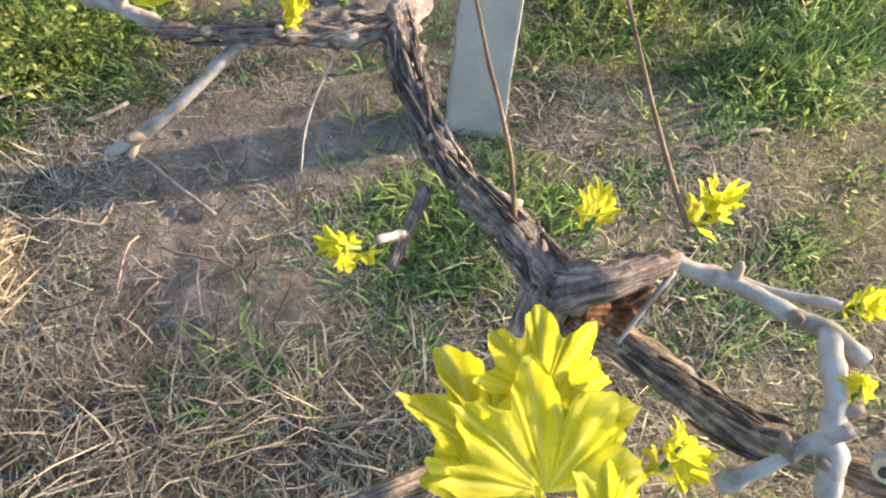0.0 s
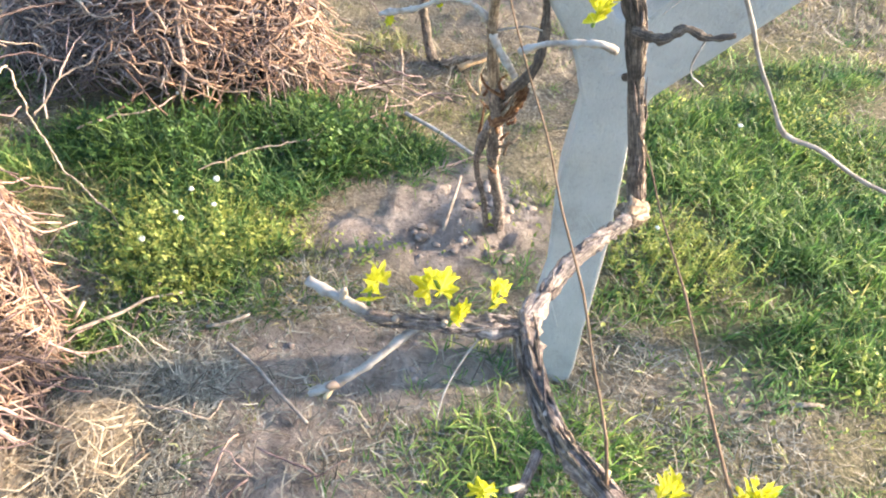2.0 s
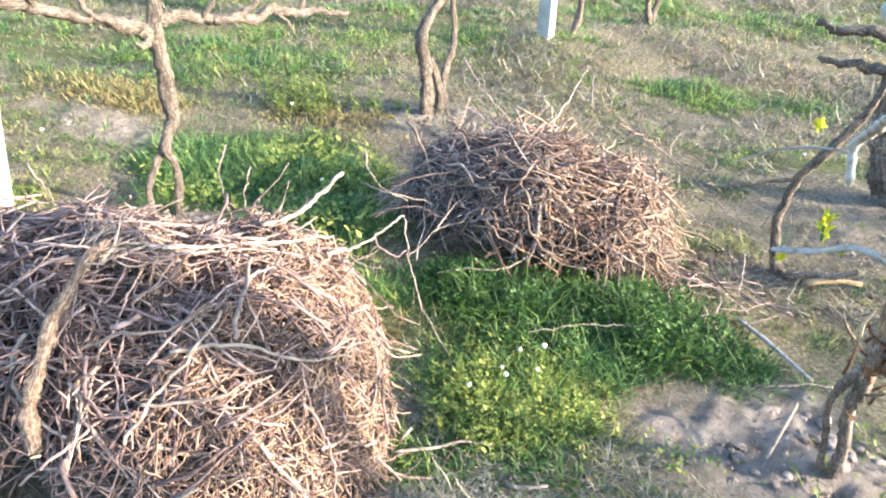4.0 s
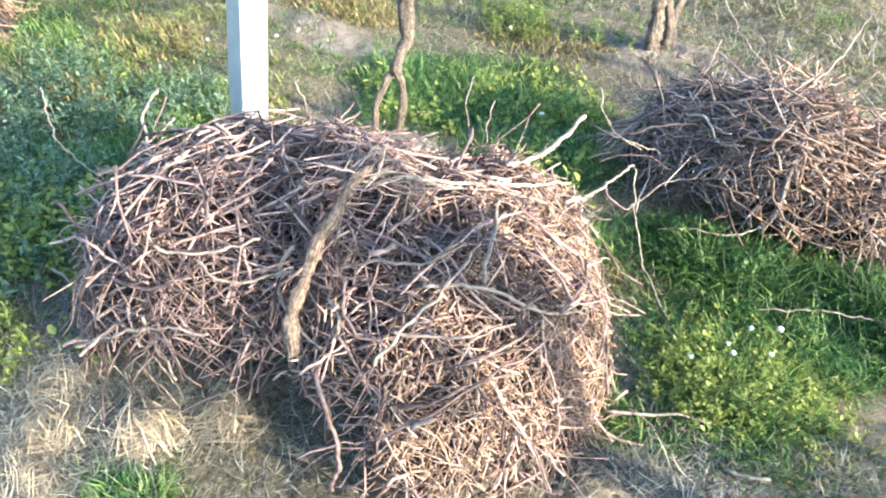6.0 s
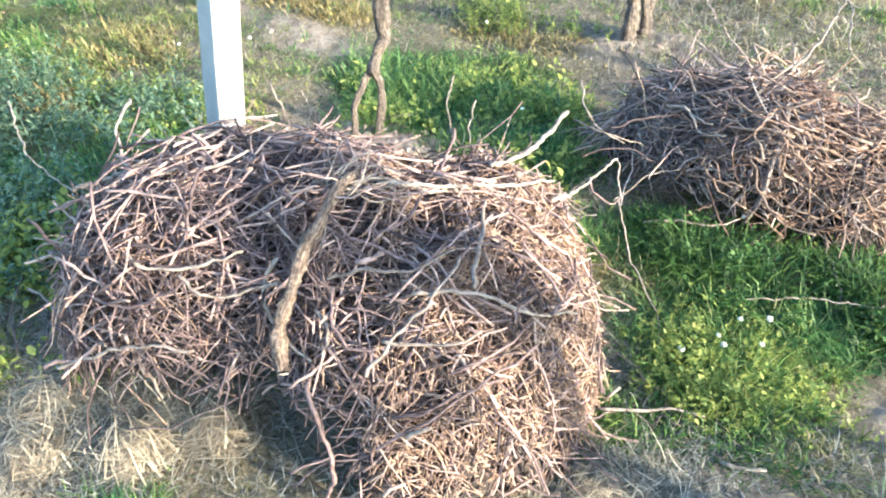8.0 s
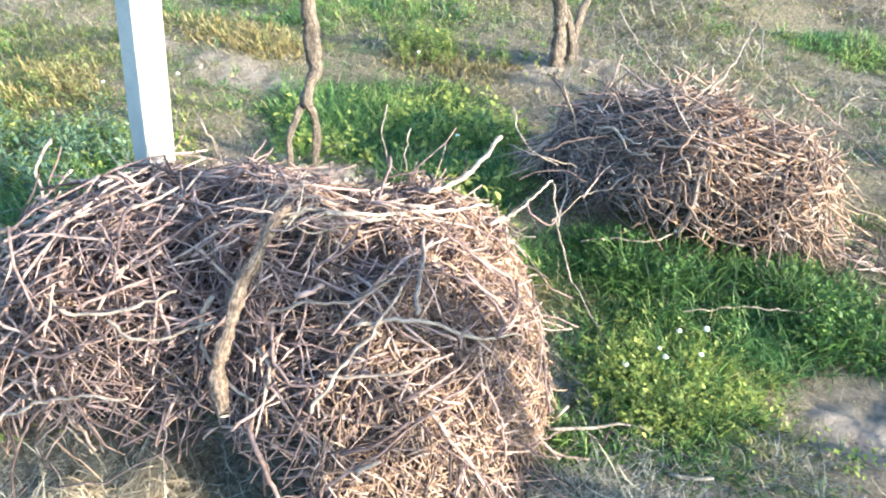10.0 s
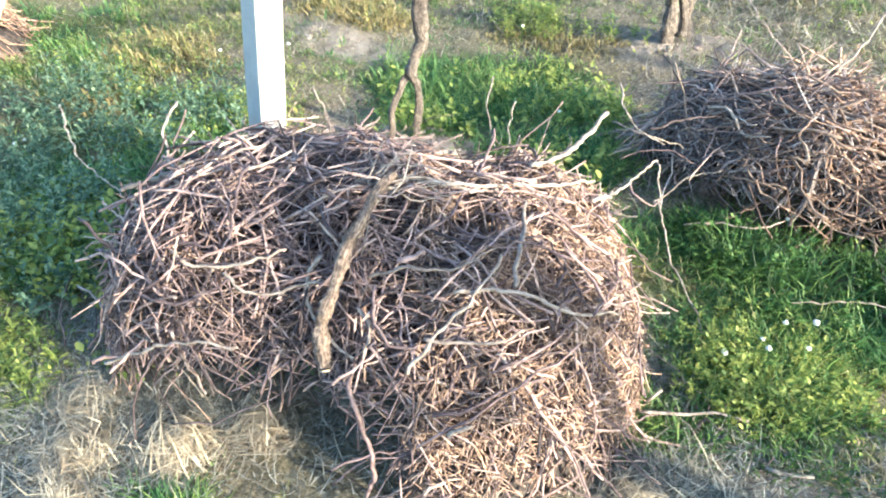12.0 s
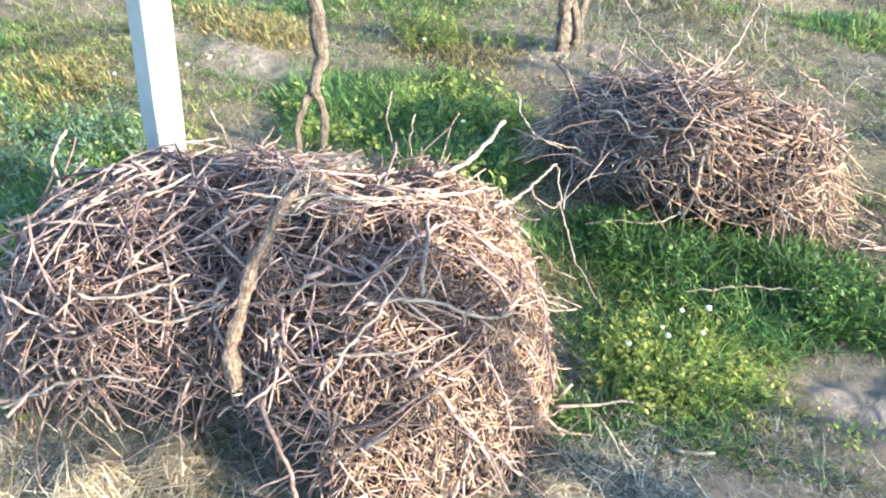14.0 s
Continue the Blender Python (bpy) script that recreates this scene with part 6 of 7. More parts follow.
canes_as_stuff("straw_twig_tangle", heap.lines(5200, g, (0.03, 0.16), 1.2, 1.5, 0.05, inside=(0.10, 9), k=5, out=0.014, zigzag=0.1), 0.0009 + 0.0014 * g.uniform(0, 1, 5200) ** 1.5, PILE_STRAW, pile, "straw-coloured thin twigs", 4)
canes_as_stuff("small_twig_tangle", heap.lines(1500, g, (0.03, 0.16), 0.4, 1.8, 0.08, k=5, hollow=HOLLOW), 0.0008 + 0.0012 * g.uniform(0, 1, 1500), PILE_STRAW, pile, "fine brownish twigs", 4)
canes_as_parts(heap.lines(210, g, (0.16, 0.5), 0.15, 1.0, 0.0, hug=0.35, hollow=HOLLOW, out=0.035, k=9, zigzag=0.12), g.uniform(0.0017, 0.0033, 210), PILE_CANE_ONE, pile)
canes_as_parts(heap.lines(34, g, (0.18, 0.42), 0.1, 0.55, 0.0, hug=0.0, out=0.30, k=9, inside=(-9, -0.38), hollow=HOLLOW), g.uniform(0.0016, 0.0034, 34), PILE_CANE_ONE, pile)
canes_as_parts(heap.lines(70, g, (0.14, 0.40), 0.2, 1.3, 0.0, hug=0.0, out=0.20, k=8, hollow=HOLLOW), g.uniform(0.0012, 0.0026, 70), PILE_CANE_ONE, pile)
pile_cane("cane", [(-2.281, 0.123, 0.360), (-2.140, 0.102, 0.340), (-2.014, 0.091, 0.320), (-1.851, 0.123, 0.300), (-1.622, 0.118, 0.384)], [0.0021, 0.0020, 0.0018, 0.0016, 0.0015], PALE_CANE, pile, 619)
pile_cane("cane", [(-1.869, 0.318, 0.460), (-1.817, 0.259, 0.430), (-1.743, 0.230, 0.400), (-1.658, 0.220, 0.424)], [0.0038, 0.0034, 0.0031, 0.0027], PALE_CANE, pile, 481)
pile_cane("cane", [(-1.483, 0.318, 0.468), (-1.453, 0.277, 0.459), (-1.405, 0.235, 0.435), (-1.372, 0.206, 0.406)], [0.0041, 0.0037, 0.0033, 0.0029], PILE_CANE_ONE, pile, 798)
pile_cane("cane", [(-1.479, 0.303, 0.465), (-1.471, 0.351, 0.469), (-1.469, 0.409, 0.471)], [0.0036, 0.0030, 0.0025], PALE_CANE, pile, 532)
pile_cane("cane", [(-1.718, 0.110, 0.383), (-1.711, 0.173, 0.378), (-1.653, 0.215, 0.424), (-1.627, 0.248, 0.443)], [0.0059, 0.0054, 0.0048, 0.0042], PALE_CANE, pile, 788)
pile_cane("cane", [(-1.824, 0.078, 0.310), (-1.762, 0.088, 0.300), (-1.591, 0.090, 0.366)], [0.0030, 0.0025, 0.0021], PILE_CANE_ONE, pile, 886)
pile_cane("cane", [(-1.603, 0.546, 0.520), (-1.579, 0.538, 0.490), (-1.588, 0.559, 0.427)], [0.0026, 0.0022, 0.0018], PALE_CANE, pile, 508)
limb("old_limb", [(-1.220, 0.493, 0.520), (-1.194, 0.430, 0.510), (-1.174, 0.387, 0.488), (-1.166, 0.346, 0.458), (-1.152, 0.314, 0.422), (-1.146, 0.279, 0.372), (-1.143, 0.252, 0.325), (-1.100, 0.226, 0.272)], [0.009, 0.011, 0.0115, 0.011, 0.0125, 0.011, 0.012, 0.013], BARK_LIMB, pile,
     "thick old vine limb binding the heap", sides=16, step=0.006, rough=0.3, seed=77, ridges=5)
cut_face((-1.097, 0.224, 0.268), (0.55, -0.35, -0.6), 0.009, pile)


def twig_brush(at, count, root, seed):
    """Fine twigs that splay out of the head of the old limb."""
    a = np.random.default_rng(seed)
    for i in range(count):
        turn, rise = a.normal(2.0, 1.3), a.uniform(-0.1, 0.5)
        way = np.array([math.cos(turn) * math.cos(rise), math.sin(turn) * math.cos(rise), math.sin(rise)])
        line = [np.array(at) + a.normal(0, 1, 3) * np.array([0.022, 0.026, 0.006])]
        for k in range(6):
            way = way + a.normal(0, 0.2, 3) + np.array([0, 0, -0.07])
            line.append(line[-1] + way / np.linalg.norm(way) * a.uniform(0.010, 0.030))
        v, t = cane_arrays(np.array([line]), a.uniform(0.0011, 0.0019, 1), 5)
        part("brush_twig", array_mesh("brush_twig", v, t, PALE_CANE if i % 3 else PILE_CANE_ONE), None, root)


twig_brush((-1.215, 0.47, 0.508), 40, pile, 55)
pile_cane("cane", [(-1.588, -0.100, 0.100), (-1.557, -0.050, 0.110), (-1.497, 0.008, 0.120), (-1.370, 0.041, 0.228)], [0.0051, 0.0046, 0.0041, 0.0036], PILE_CANE_ONE, pile, 618)
pile_cane("cane", [(-1.777, -0.051, 0.160), (-1.664, -0.026, 0.160), (-1.547, -0.007, 0.160), (-1.415, 0.015, 0.222)], [0.0030, 0.0027, 0.0024, 0.0021], PALE_CANE, pile, 471)
pile_cane("cane", [(-1.553, 0.002, 0.220), (-1.491, 0.024, 0.160), (-1.442, 0.038, 0.120), (-1.399, 0.058, 0.040)], [0.0032, 0.0029, 0.0026, 0.0023], PALE_CANE, pile, 212)
pile_cane("cane", [(-1.379, 0.049, 0.252), (-1.423, 0.062, 0.120), (-1.384, 0.063, 0.060)], [0.0036, 0.0030, 0.0025], PILE_CANE_ONE, pile, 24)
pile_cane("cane", [(-1.543, -0.076, 0.120), (-1.373, 0.043, 0.231), (-1.266, 0.131, 0.244)], [0.0036, 0.0030, 0.0025], PALE_CANE, pile, 218)
pile_cane("cane", [(-1.229, 0.319, 0.395), (-1.233, 0.284, 0.354), (-1.219, 0.269, 0.325), (-1.180, 0.267, 0.294), (-1.129, 0.266, 0.276), (-1.072, 0.274, 0.279)], [0.0043, 0.0040, 0.0037, 0.0035, 0.0032, 0.0030], PALE_CANE, pile, 169)
pile_cane("cane", [(-1.498, 0.029, 0.290), (-1.411, 0.065, 0.299), (-1.353, 0.119, 0.327), (-1.307, 0.213, 0.370)], [0.0038, 0.0034, 0.0031, 0.0027], PILE_CANE_ONE, pile, 796)
pile_cane("cane", [(-1.341, 0.169, 0.364), (-1.282, 0.194, 0.336), (-1.246, 0.249, 0.338), (-1.200, 0.301, 0.364)], [0.0036, 0.0032, 0.0029, 0.0025], PALE_CANE, pile, 570)
pile_cane("cane", [(-1.457, 0.115, 0.375), (-1.394, 0.133, 0.364), (-1.320, 0.209, 0.375), (-1.285, 0.279, 0.393)], [0.0038, 0.0034, 0.0031, 0.0027], PALE_CANE, pile, 371)
pile_cane("cane", [(-1.755, 0.015, 0.240), (-1.554, 0.056, 0.334), (-1.440, 0.136, 0.391), (-1.375, 0.179, 0.394)], [0.0034, 0.0031, 0.0027, 0.0024], PILE_CANE_ONE, pile, 190)
pile_cane("cane", [(-0.986, 0.442, 0.396), (-0.932, 0.522, 0.393), (-0.892, 0.556, 0.375), (-0.854, 0.601, 0.342), (-0.836, 0.717, 0.277)], [0.0038, 0.0035, 0.0033, 0.0030, 0.0027], PALE_CANE, pile, 738)
pile_cane("cane", [(-0.856, 0.674, 0.324), (-0.893, 0.801, 0.220), (-0.896, 0.868, 0.220)], [0.0034, 0.0029, 0.0024], PALE_CANE, pile, 78)
pile_cane("cane", [(-0.857, 0.675, 0.325), (-0.909, 0.807, 0.200), (-0.890, 0.851, 0.190)], [0.0034, 0.0029, 0.0024], PILE_CANE_ONE, pile, 23)
pile_cane("cane", [(-1.193, 0.554, 0.466), (-1.135, 0.683, 0.431), (-1.106, 0.803, 0.392), (-1.112, 0.954, 0.329)], [0.0043, 0.0038, 0.0034, 0.0030], PALE_CANE, pile, 570)
pile_cane("cane", [(-1.247, 0.497, 0.477), (-1.206, 0.550, 0.469), (-1.154, 0.624, 0.440), (-1.123, 0.769, 0.399)], [0.0038, 0.0034, 0.0031, 0.0027], PALE_CANE, pile, 837)
pile_cane("cane", [(-1.293, 0.810, 0.440), (-1.230, 0.717, 0.408), (-1.139, 0.583, 0.439), (-1.110, 0.518, 0.439), (-1.122, 0.463, 0.428)], [0.0036, 0.0033, 0.0030, 0.0028, 0.0025], PILE_CANE_ONE, pile, 220)
pile_cane("cane", [(-1.167, 0.801, 0.407), (-1.165, 0.886, 0.400), (-1.160, 0.951, 0.410), (-1.182, 1.021, 0.410), (-1.208, 1.094, 0.410)], [0.0068, 0.0063, 0.0058, 0.0053, 0.0048], PALE_CANE, pile, 804)
pile_cane("cane", [(-1.056, 0.883, 0.339), (-1.116, 1.063, 0.250), (-1.151, 1.165, 0.220), (-1.177, 1.299, 0.200)], [0.0043, 0.0038, 0.0034, 0.0030], PALE_CANE, pile, 331)
pile_cane("cane", [(-1.138, 1.130, 0.230), (-1.113, 1.116, 0.210), (-1.077, 1.140, 0.190), (-1.070, 1.180, 0.190)], [0.0027, 0.0024, 0.0022, 0.0019], PILE_CANE_ONE, pile, 485)
pile_cane("cane", [(-1.074, 0.945, 0.303), (-1.083, 1.024, 0.220), (-1.059, 1.067, 0.200)], [0.0026, 0.0022, 0.0018], PALE_CANE, pile, 174)
pile_cane("hanging_twig", [(-1.173, 1.290, 0.200), (-1.109, 1.232, 0.150), (-1.016, 1.163, 0.090), (-0.911, 1.108, 0.050), (-0.848, 1.082, 0.030), (-0.793, 1.015, 0.015)], [0.0024, 0.0022, 0.0021, 0.0020, 0.0018, 0.0017], PALE_CANE, pile, 63)
pile_cane("cane", [(-1.107, 0.410, 0.410), (-1.084, 0.453, 0.423)], [0.0055, 0.0039], PILE_CANE_ONE, pile, 853)
pile_cane("cane", [(-1.393, 0.901, 0.500), (-1.342, 0.836, 0.470), (-1.293, 0.806, 0.430), (-1.263, 0.792, 0.403)], [0.0017, 0.0015, 0.0014, 0.0012], PALE_CANE, pile, 661)
pile_cane("cane", [(-1.339, 0.920, 0.450), (-1.309, 0.874, 0.420), (-1.272, 0.838, 0.398)], [0.0017, 0.0014, 0.0012], PALE_CANE, pile, 800)
pile_cane("cane", [(-0.812, 0.567, 0.287), (-0.781, 0.580, 0.241), (-0.751, 0.571, 0.177), (-0.718, 0.555, 0.010)], [0.0030, 0.0027, 0.0024, 0.0021], PILE_CANE_ONE, pile, 223)
pile_cane("cane", [(-0.929, 0.530, 0.397), (-0.986, 0.600, 0.422), (-1.065, 0.689, 0.427)], [0.0051, 0.0043, 0.0036], PALE_CANE, pile, 796)
pile_cane("cane", [(-0.874, 0.326, 0.210), (-0.852, 0.365, 0.227)], [0.0051, 0.0036], PALE_CANE, pile, 788)
pile_cane("cane", [(-1.064, 0.255, 0.246), (-1.024, 0.237, 0.198), (-0.968, 0.224, 0.110), (-0.980, 0.205, 0.017)], [0.0051, 0.0046, 0.0041, 0.0036], PILE_CANE_ONE, pile, 62)
pile_cane("cane", [(-1.133, 0.362, 0.379), (-1.088, 0.409, 0.406), (-1.020, 0.462, 0.416), (-1.000, 0.552, 0.425)], [0.0034, 0.0031, 0.0027, 0.0024], PALE_CANE, pile, 138)
pile_cane("cane", [(-1.115, 0.322, 0.343), (-1.065, 0.313, 0.330), (-1.052, 0.282, 0.286)], [0.0038, 0.0033, 0.0027], PALE_CANE, pile, 487)
pile_cane("cane", [(-1.112, 0.361, 0.380), (-1.080, 0.331, 0.351), (-1.030, 0.321, 0.325), (-0.978, 0.353, 0.333)], [0.0036, 0.0032, 0.0029, 0.0025], PILE_CANE_ONE, pile, 621)
pile_cane("cane", [(-0.975, 0.364, 0.343), (-0.922, 0.411, 0.343), (-0.883, 0.469, 0.345), (-0.877, 0.503, 0.349)], [0.0036, 0.0032, 0.0029, 0.0025], PALE_CANE, pile, 198)
pile_cane("cane", [(-0.968, 0.319, 0.291), (-0.966, 0.395, 0.360), (-0.959, 0.479, 0.398), (-0.985, 0.553, 0.421)], [0.0036, 0.0032, 0.0029, 0.0025], PALE_CANE, pile, 368)

heap2 = Heap((-0.98, 1.74), 0.26, [(-0.04, 0.0, 0.36, 0.27, 0.335), (0.16, 0.02, 0.28, 0.23, 0.30), (-0.18, -0.02, 0.28, 0.21, 0.29)], 1.8)
pile2 = thing("cane_heap", (-0.98, 1.74, 0.0), "rounded heap of reddish pruned vine canes on grass", "brushwood", "heaps of prunings")
GAP = (0.22, -0.10, 0.10)
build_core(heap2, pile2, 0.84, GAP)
# left half takes the greyed tone, so its shade is in the colour
grey = heap2.lines(620, g, (0.10, 0.46), 0.0, 0.55, 0.07, contour=0.2, hollow=GAP, zigzag=0.26, inside=(-9, -0.04))
canes_as_stuff("shade_side_cane_tangle", grey, 0.0011 + 0.0026 * g.uniform(0, 1, 620) ** 1.5, PILE_SHADE_GREY, pile2, "tangled pruned canes greyed for the shaded left of the heap")
crooked = heap2.lines(760, g, (0.10, 0.46), 0.0, 0.55, 0.07, contour=0.2, hollow=GAP, zigzag=0.26, inside=(-0.10, 9))
canes_as_stuff("cane_tangle", crooked, 0.0011 + 0.0026 * g.uniform(0, 1, 760) ** 1.5, PILE_RED, pile2, "tangled reddish-brown pruned canes")
canes_as_stuff("shade_side_twig_tangle", side_twigs(grey, g, 1.2, (0.03, 0.11)), np.full(744, 0.0015), PILE_SHADE_GREY, pile2, "short side twigs greyed for the shaded left of the heap", 4)
forks = side_twigs(crooked, g, 1.2, (0.03, 0.11))
canes_as_stuff("forked_twig_tangle", forks, 0.0010 + 0.0014 * g.uniform(0, 1, len(forks)), PILE_RED, pile2, "short side twigs of the canes", 4)
canes_as_stuff("thin_twig_tangle", heap2.lines(2300, g, (0.04, 0.20), 0.4, 1.4, 0.07, k=5, hollow=GAP), 0.0009 + 0.0014 * g.uniform(0, 1, 2300), PILE_SHADE_GREY, pile2, "thin grey-brown twigs", 4)
canes_as_parts(heap2.lines(150, g, (0.18, 0.5), 0.0, 0.7, 0.0, contour=0.4, out=0.05, k=9, hollow=GAP, zigzag=0.3), g.uniform(0.0020, 0.0038, 150), PILE_RED_ONE, pile2)
canes_as_parts(heap2.lines(48, g, (0.20, 0.5), 0.3, 0.8, 0.0, hug=0.0, out=0.16, k=9, inside=(-9, -0.22), zigzag=0.25), g.uniform(0.0013, 0.0026, 48), PILE_CANE_ONE, pile2)
canes_as_parts(heap2.lines(40, g, (0.12, 0.40), 0.2, 0.9, 0.0, hug=0.0, out=0.30, k=9, inside=(0.24, 9), zigzag=0.25), g.uniform(0.0010, 0.0022, 40), PILE_RED_ONE, pile2)
canes_as_parts(heap2.lines(100, g, (0.15, 0.42), 0.2, 1.2, 0.0, hug=0.0, out=0.22, k=9, hollow=GAP), g.uniform(0.0010, 0.0020, 100), PILE_CANE_ONE, pile2)
pile_cane("cane", [(-1.199, 1.266, 0.300), (-1.154, 1.362, 0.310), (-1.145, 1.520, 0.266)], [0.0034, 0.0029, 0.0024], PILE_CANE_ONE, pile2, 61)
pile_cane("cane", [(-1.367, 1.345, 0.340), (-1.304, 1.300, 0.300), (-1.237, 1.298, 0.260), (-1.180, 1.320, 0.240)], [0.0024, 0.0021, 0.0019, 0.0017], PALE_CANE, pile2, 838)
pile_cane("cane", [(-1.214, 1.541, 0.267), (-1.137, 1.561, 0.314), (-1.029, 1.620, 0.361)], [0.0038, 0.0033, 0.0027], PILE_CANE_ONE, pile2, 527)
pile_cane("cane", [(-1.201, 1.537, 0.267), (-1.119, 1.526, 0.280), (-1.074, 1.509, 0.251), (-1.005, 1.524, 0.261)], [0.0036, 0.0032, 0.0029, 0.0025], PALE_CANE, pile2, 17)
limb("binding_cane", [(-0.922, 1.666, 0.355), (-0.890, 1.605, 0.307), (-0.869, 1.553, 0.225), (-0.856, 1.526, 0.146), (-0.866, 1.501, 0.074)], [0.007, 0.007, 0.007, 0.006, 0.005], BARK, pile2, "thicker cane lying down the heap", sides=10, step=0.012, rough=0.15, seed=78, ridges=3)
pile_cane("cane", [(-0.986, 1.750, 0.380), (-0.973, 1.808, 0.420), (-0.985, 1.913, 0.450), (-1.017, 2.051, 0.480), (-0.991, 2.041, 0.470), (-0.898, 1.876, 0.420)], [0.0034, 0.0032, 0.0030, 0.0028, 0.0026, 0.0024], PALE_CANE, pile2, 551)
pile_cane("cane", [(-1.345, 1.819, 0.500), (-1.243, 1.739, 0.470), (-1.158, 1.696, 0.440), (-1.062, 1.685, 0.378)], [0.0021, 0.0019, 0.0017, 0.0015], PILE_CANE_ONE, pile2, 296)
pile_cane("cane", [(-1.351, 1.313, 0.240), (-1.230, 1.328, 0.240), (-1.191, 1.475, 0.163)], [0.0026, 0.0022, 0.0018], PALE_CANE, pile2, 475)
pile_cane("cane", [(-1.304, 1.311, 0.150), (-1.227, 1.380, 0.180), (-1.135, 1.461, 0.140)], [0.0026, 0.0022, 0.0018], PILE_CANE_ONE, pile2, 726)
pile_cane("cane", [(-1.182, 1.329, 0.060), (-1.140, 1.412, 0.120), (-1.074, 1.463, 0.154)], [0.0026, 0.0022, 0.0018], PALE_CANE, pile2, 271)
pile_cane("cane", [(-1.080, 1.339, 0.040), (-1.009, 1.383, 0.060), (-0.919, 1.425, 0.070), (-0.884, 1.491, 0.081)], [0.0026, 0.0023, 0.0020, 0.0018], PILE_CANE_ONE, pile2, 611)
pile_cane("cane", [(-0.722, 2.185, 0.200), (-0.734, 2.241, 0.240), (-0.717, 2.289, 0.260), (-0.668, 2.315, 0.260)], [0.0024, 0.0021, 0.0019, 0.0017], PALE_CANE, pile2, 594)
pile_cane("cane", [(-0.800, 1.854, 0.410), (-0.766, 2.259, 0.180), (-0.600, 2.224, 0.120), (-0.424, 2.125, 0.060)], [0.0024, 0.0021, 0.0019, 0.0017], PILE_CANE_ONE, pile2, 219)
pile_cane("cane", [(-0.636, 1.685, 0.164), (-0.556, 1.800, 0.060), (-0.447, 1.799, 0.030), (-0.338, 1.875, 0.020)], [0.0024, 0.0021, 0.0019, 0.0017], PALE_CANE, pile2, 831)
pile_cane("cane", [(-0.380, 1.932, 0.020), (-0.337, 1.914, 0.030), (-0.289, 1.926, 0.020)], [0.0034, 0.0029, 0.0024], PILE_CANE_ONE, pile2, 676)
pile_cane("cane", [(-0.365, 1.931, 0.100), (-0.348, 1.888, 0.050), (-0.332, 1.828, 0.020)], [0.0026, 0.0022, 0.0018], PALE_CANE, pile2, 172)
pile_cane("cane", [(-0.703, 1.613, 0.050), (-0.635, 1.530, 0.050), (-0.567, 1.443, 0.040)], [0.0026, 0.0022, 0.0018], PILE_CANE_ONE, pile2, 163)
pile_cane("cane", [(-0.723, 1.262, 0.050), (-0.628, 1.360, 0.060), (-0.510, 1.448, 0.060), (-0.478, 1.521, 0.060)], [0.0021, 0.0019, 0.0017, 0.0015], PALE_CANE, pile2, 165)

heap3 = Heap((-4.15, -0.02), 0.4, [(0.0, 0.0, 0.42, 0.30, 0.34)])
pile3 = thing("cane_heap", (-4.15, -0.02, 0.0), "distant brown heap of pruned canes beyond the weeds", "brushwood", "heaps of prunings")
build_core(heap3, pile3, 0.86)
canes_as_stuff("cane_tangle", heap3.lines(900, g, (0.12, 0.45), 0.3, 0.9, 0.05), g.uniform(0.0015, 0.0035, 900), PILE_RED, pile3, "tangled brown pruned canes")


# ---- small things on the ground ----
def strewn(count, spot, spread, length, seed):
    """Thin canes and twigs strewn flat on the ground round a place."""
    a = np.random.default_rng(seed)
    k = 6
    start = np.array(spot) + a.normal(0, 1, (count, 2)) * np.array(spread)
    turn = a.uniform(0, 6.283, (count, 1)) + np.cumsum(a.normal(0, 0.25, (count, k)), 1)
    step = (a.uniform(length[0], length[1], count) / k)[:, None]
    xy = start[:, None, :] + np.cumsum(np.stack([np.cos(turn) * step, np.sin(turn) * step], 2), 1)
    z = ground_height(xy[..., 0], xy[..., 1]) + 0.006 + np.abs(np.cumsum(a.normal(0, 0.008, (count, k)), 1))
    for q in range(count):
        v, f = cane_arrays(np.concatenate([xy, z[..., None]], 2)[q:q + 1], a.uniform(0.0010, 0.0024, 1), 6)
        me = array_mesh("fallen_twig", v, f, PILE_CANE_ONE)
        me.polygons.foreach_set("use_smooth", np.ones(len(f), dtype=bool))
        tagged(new("fallen_twig", me), "thin dry vine twig fallen on the grass", "stick", "fallen twigs")


strewn(75, (-0.46, 1.80), (0.15, 0.16), (0.08, 0.32), 31)
strewn(16, (-1.35, 1.55), (0.12, 0.14), (0.1, 0.35), 32)
strewn(16, (-0.70, 0.85), (0.10, 0.14), (0.06, 0.22), 33)
strewn(12, (-1.55, -0.02), (0.2, 0.12), (0.08, 0.3), 34)
strewn(14, (-1.4, 2.5), (0.3, 0.25), (0.1, 0.35), 35)
strewn(12, (-0.35, 0.55), (0.15, 0.12), (0.05, 0.16), 36)


def lying(name, pts, r, mat, label, category, group=""):
    me = mesh_from(name, *tube(pts, [r, r * 0.9] + [r * 0.75] * (len(pts) - 2), sides=8, step=0.02, rough=0.1, seed=int(1000 * abs(pts[0][0])))[:2])
    for p in me.polygons:
        p.use_smooth = True
    me.materials.append(mat)
    return tagged(new(name, me), label, category, group)


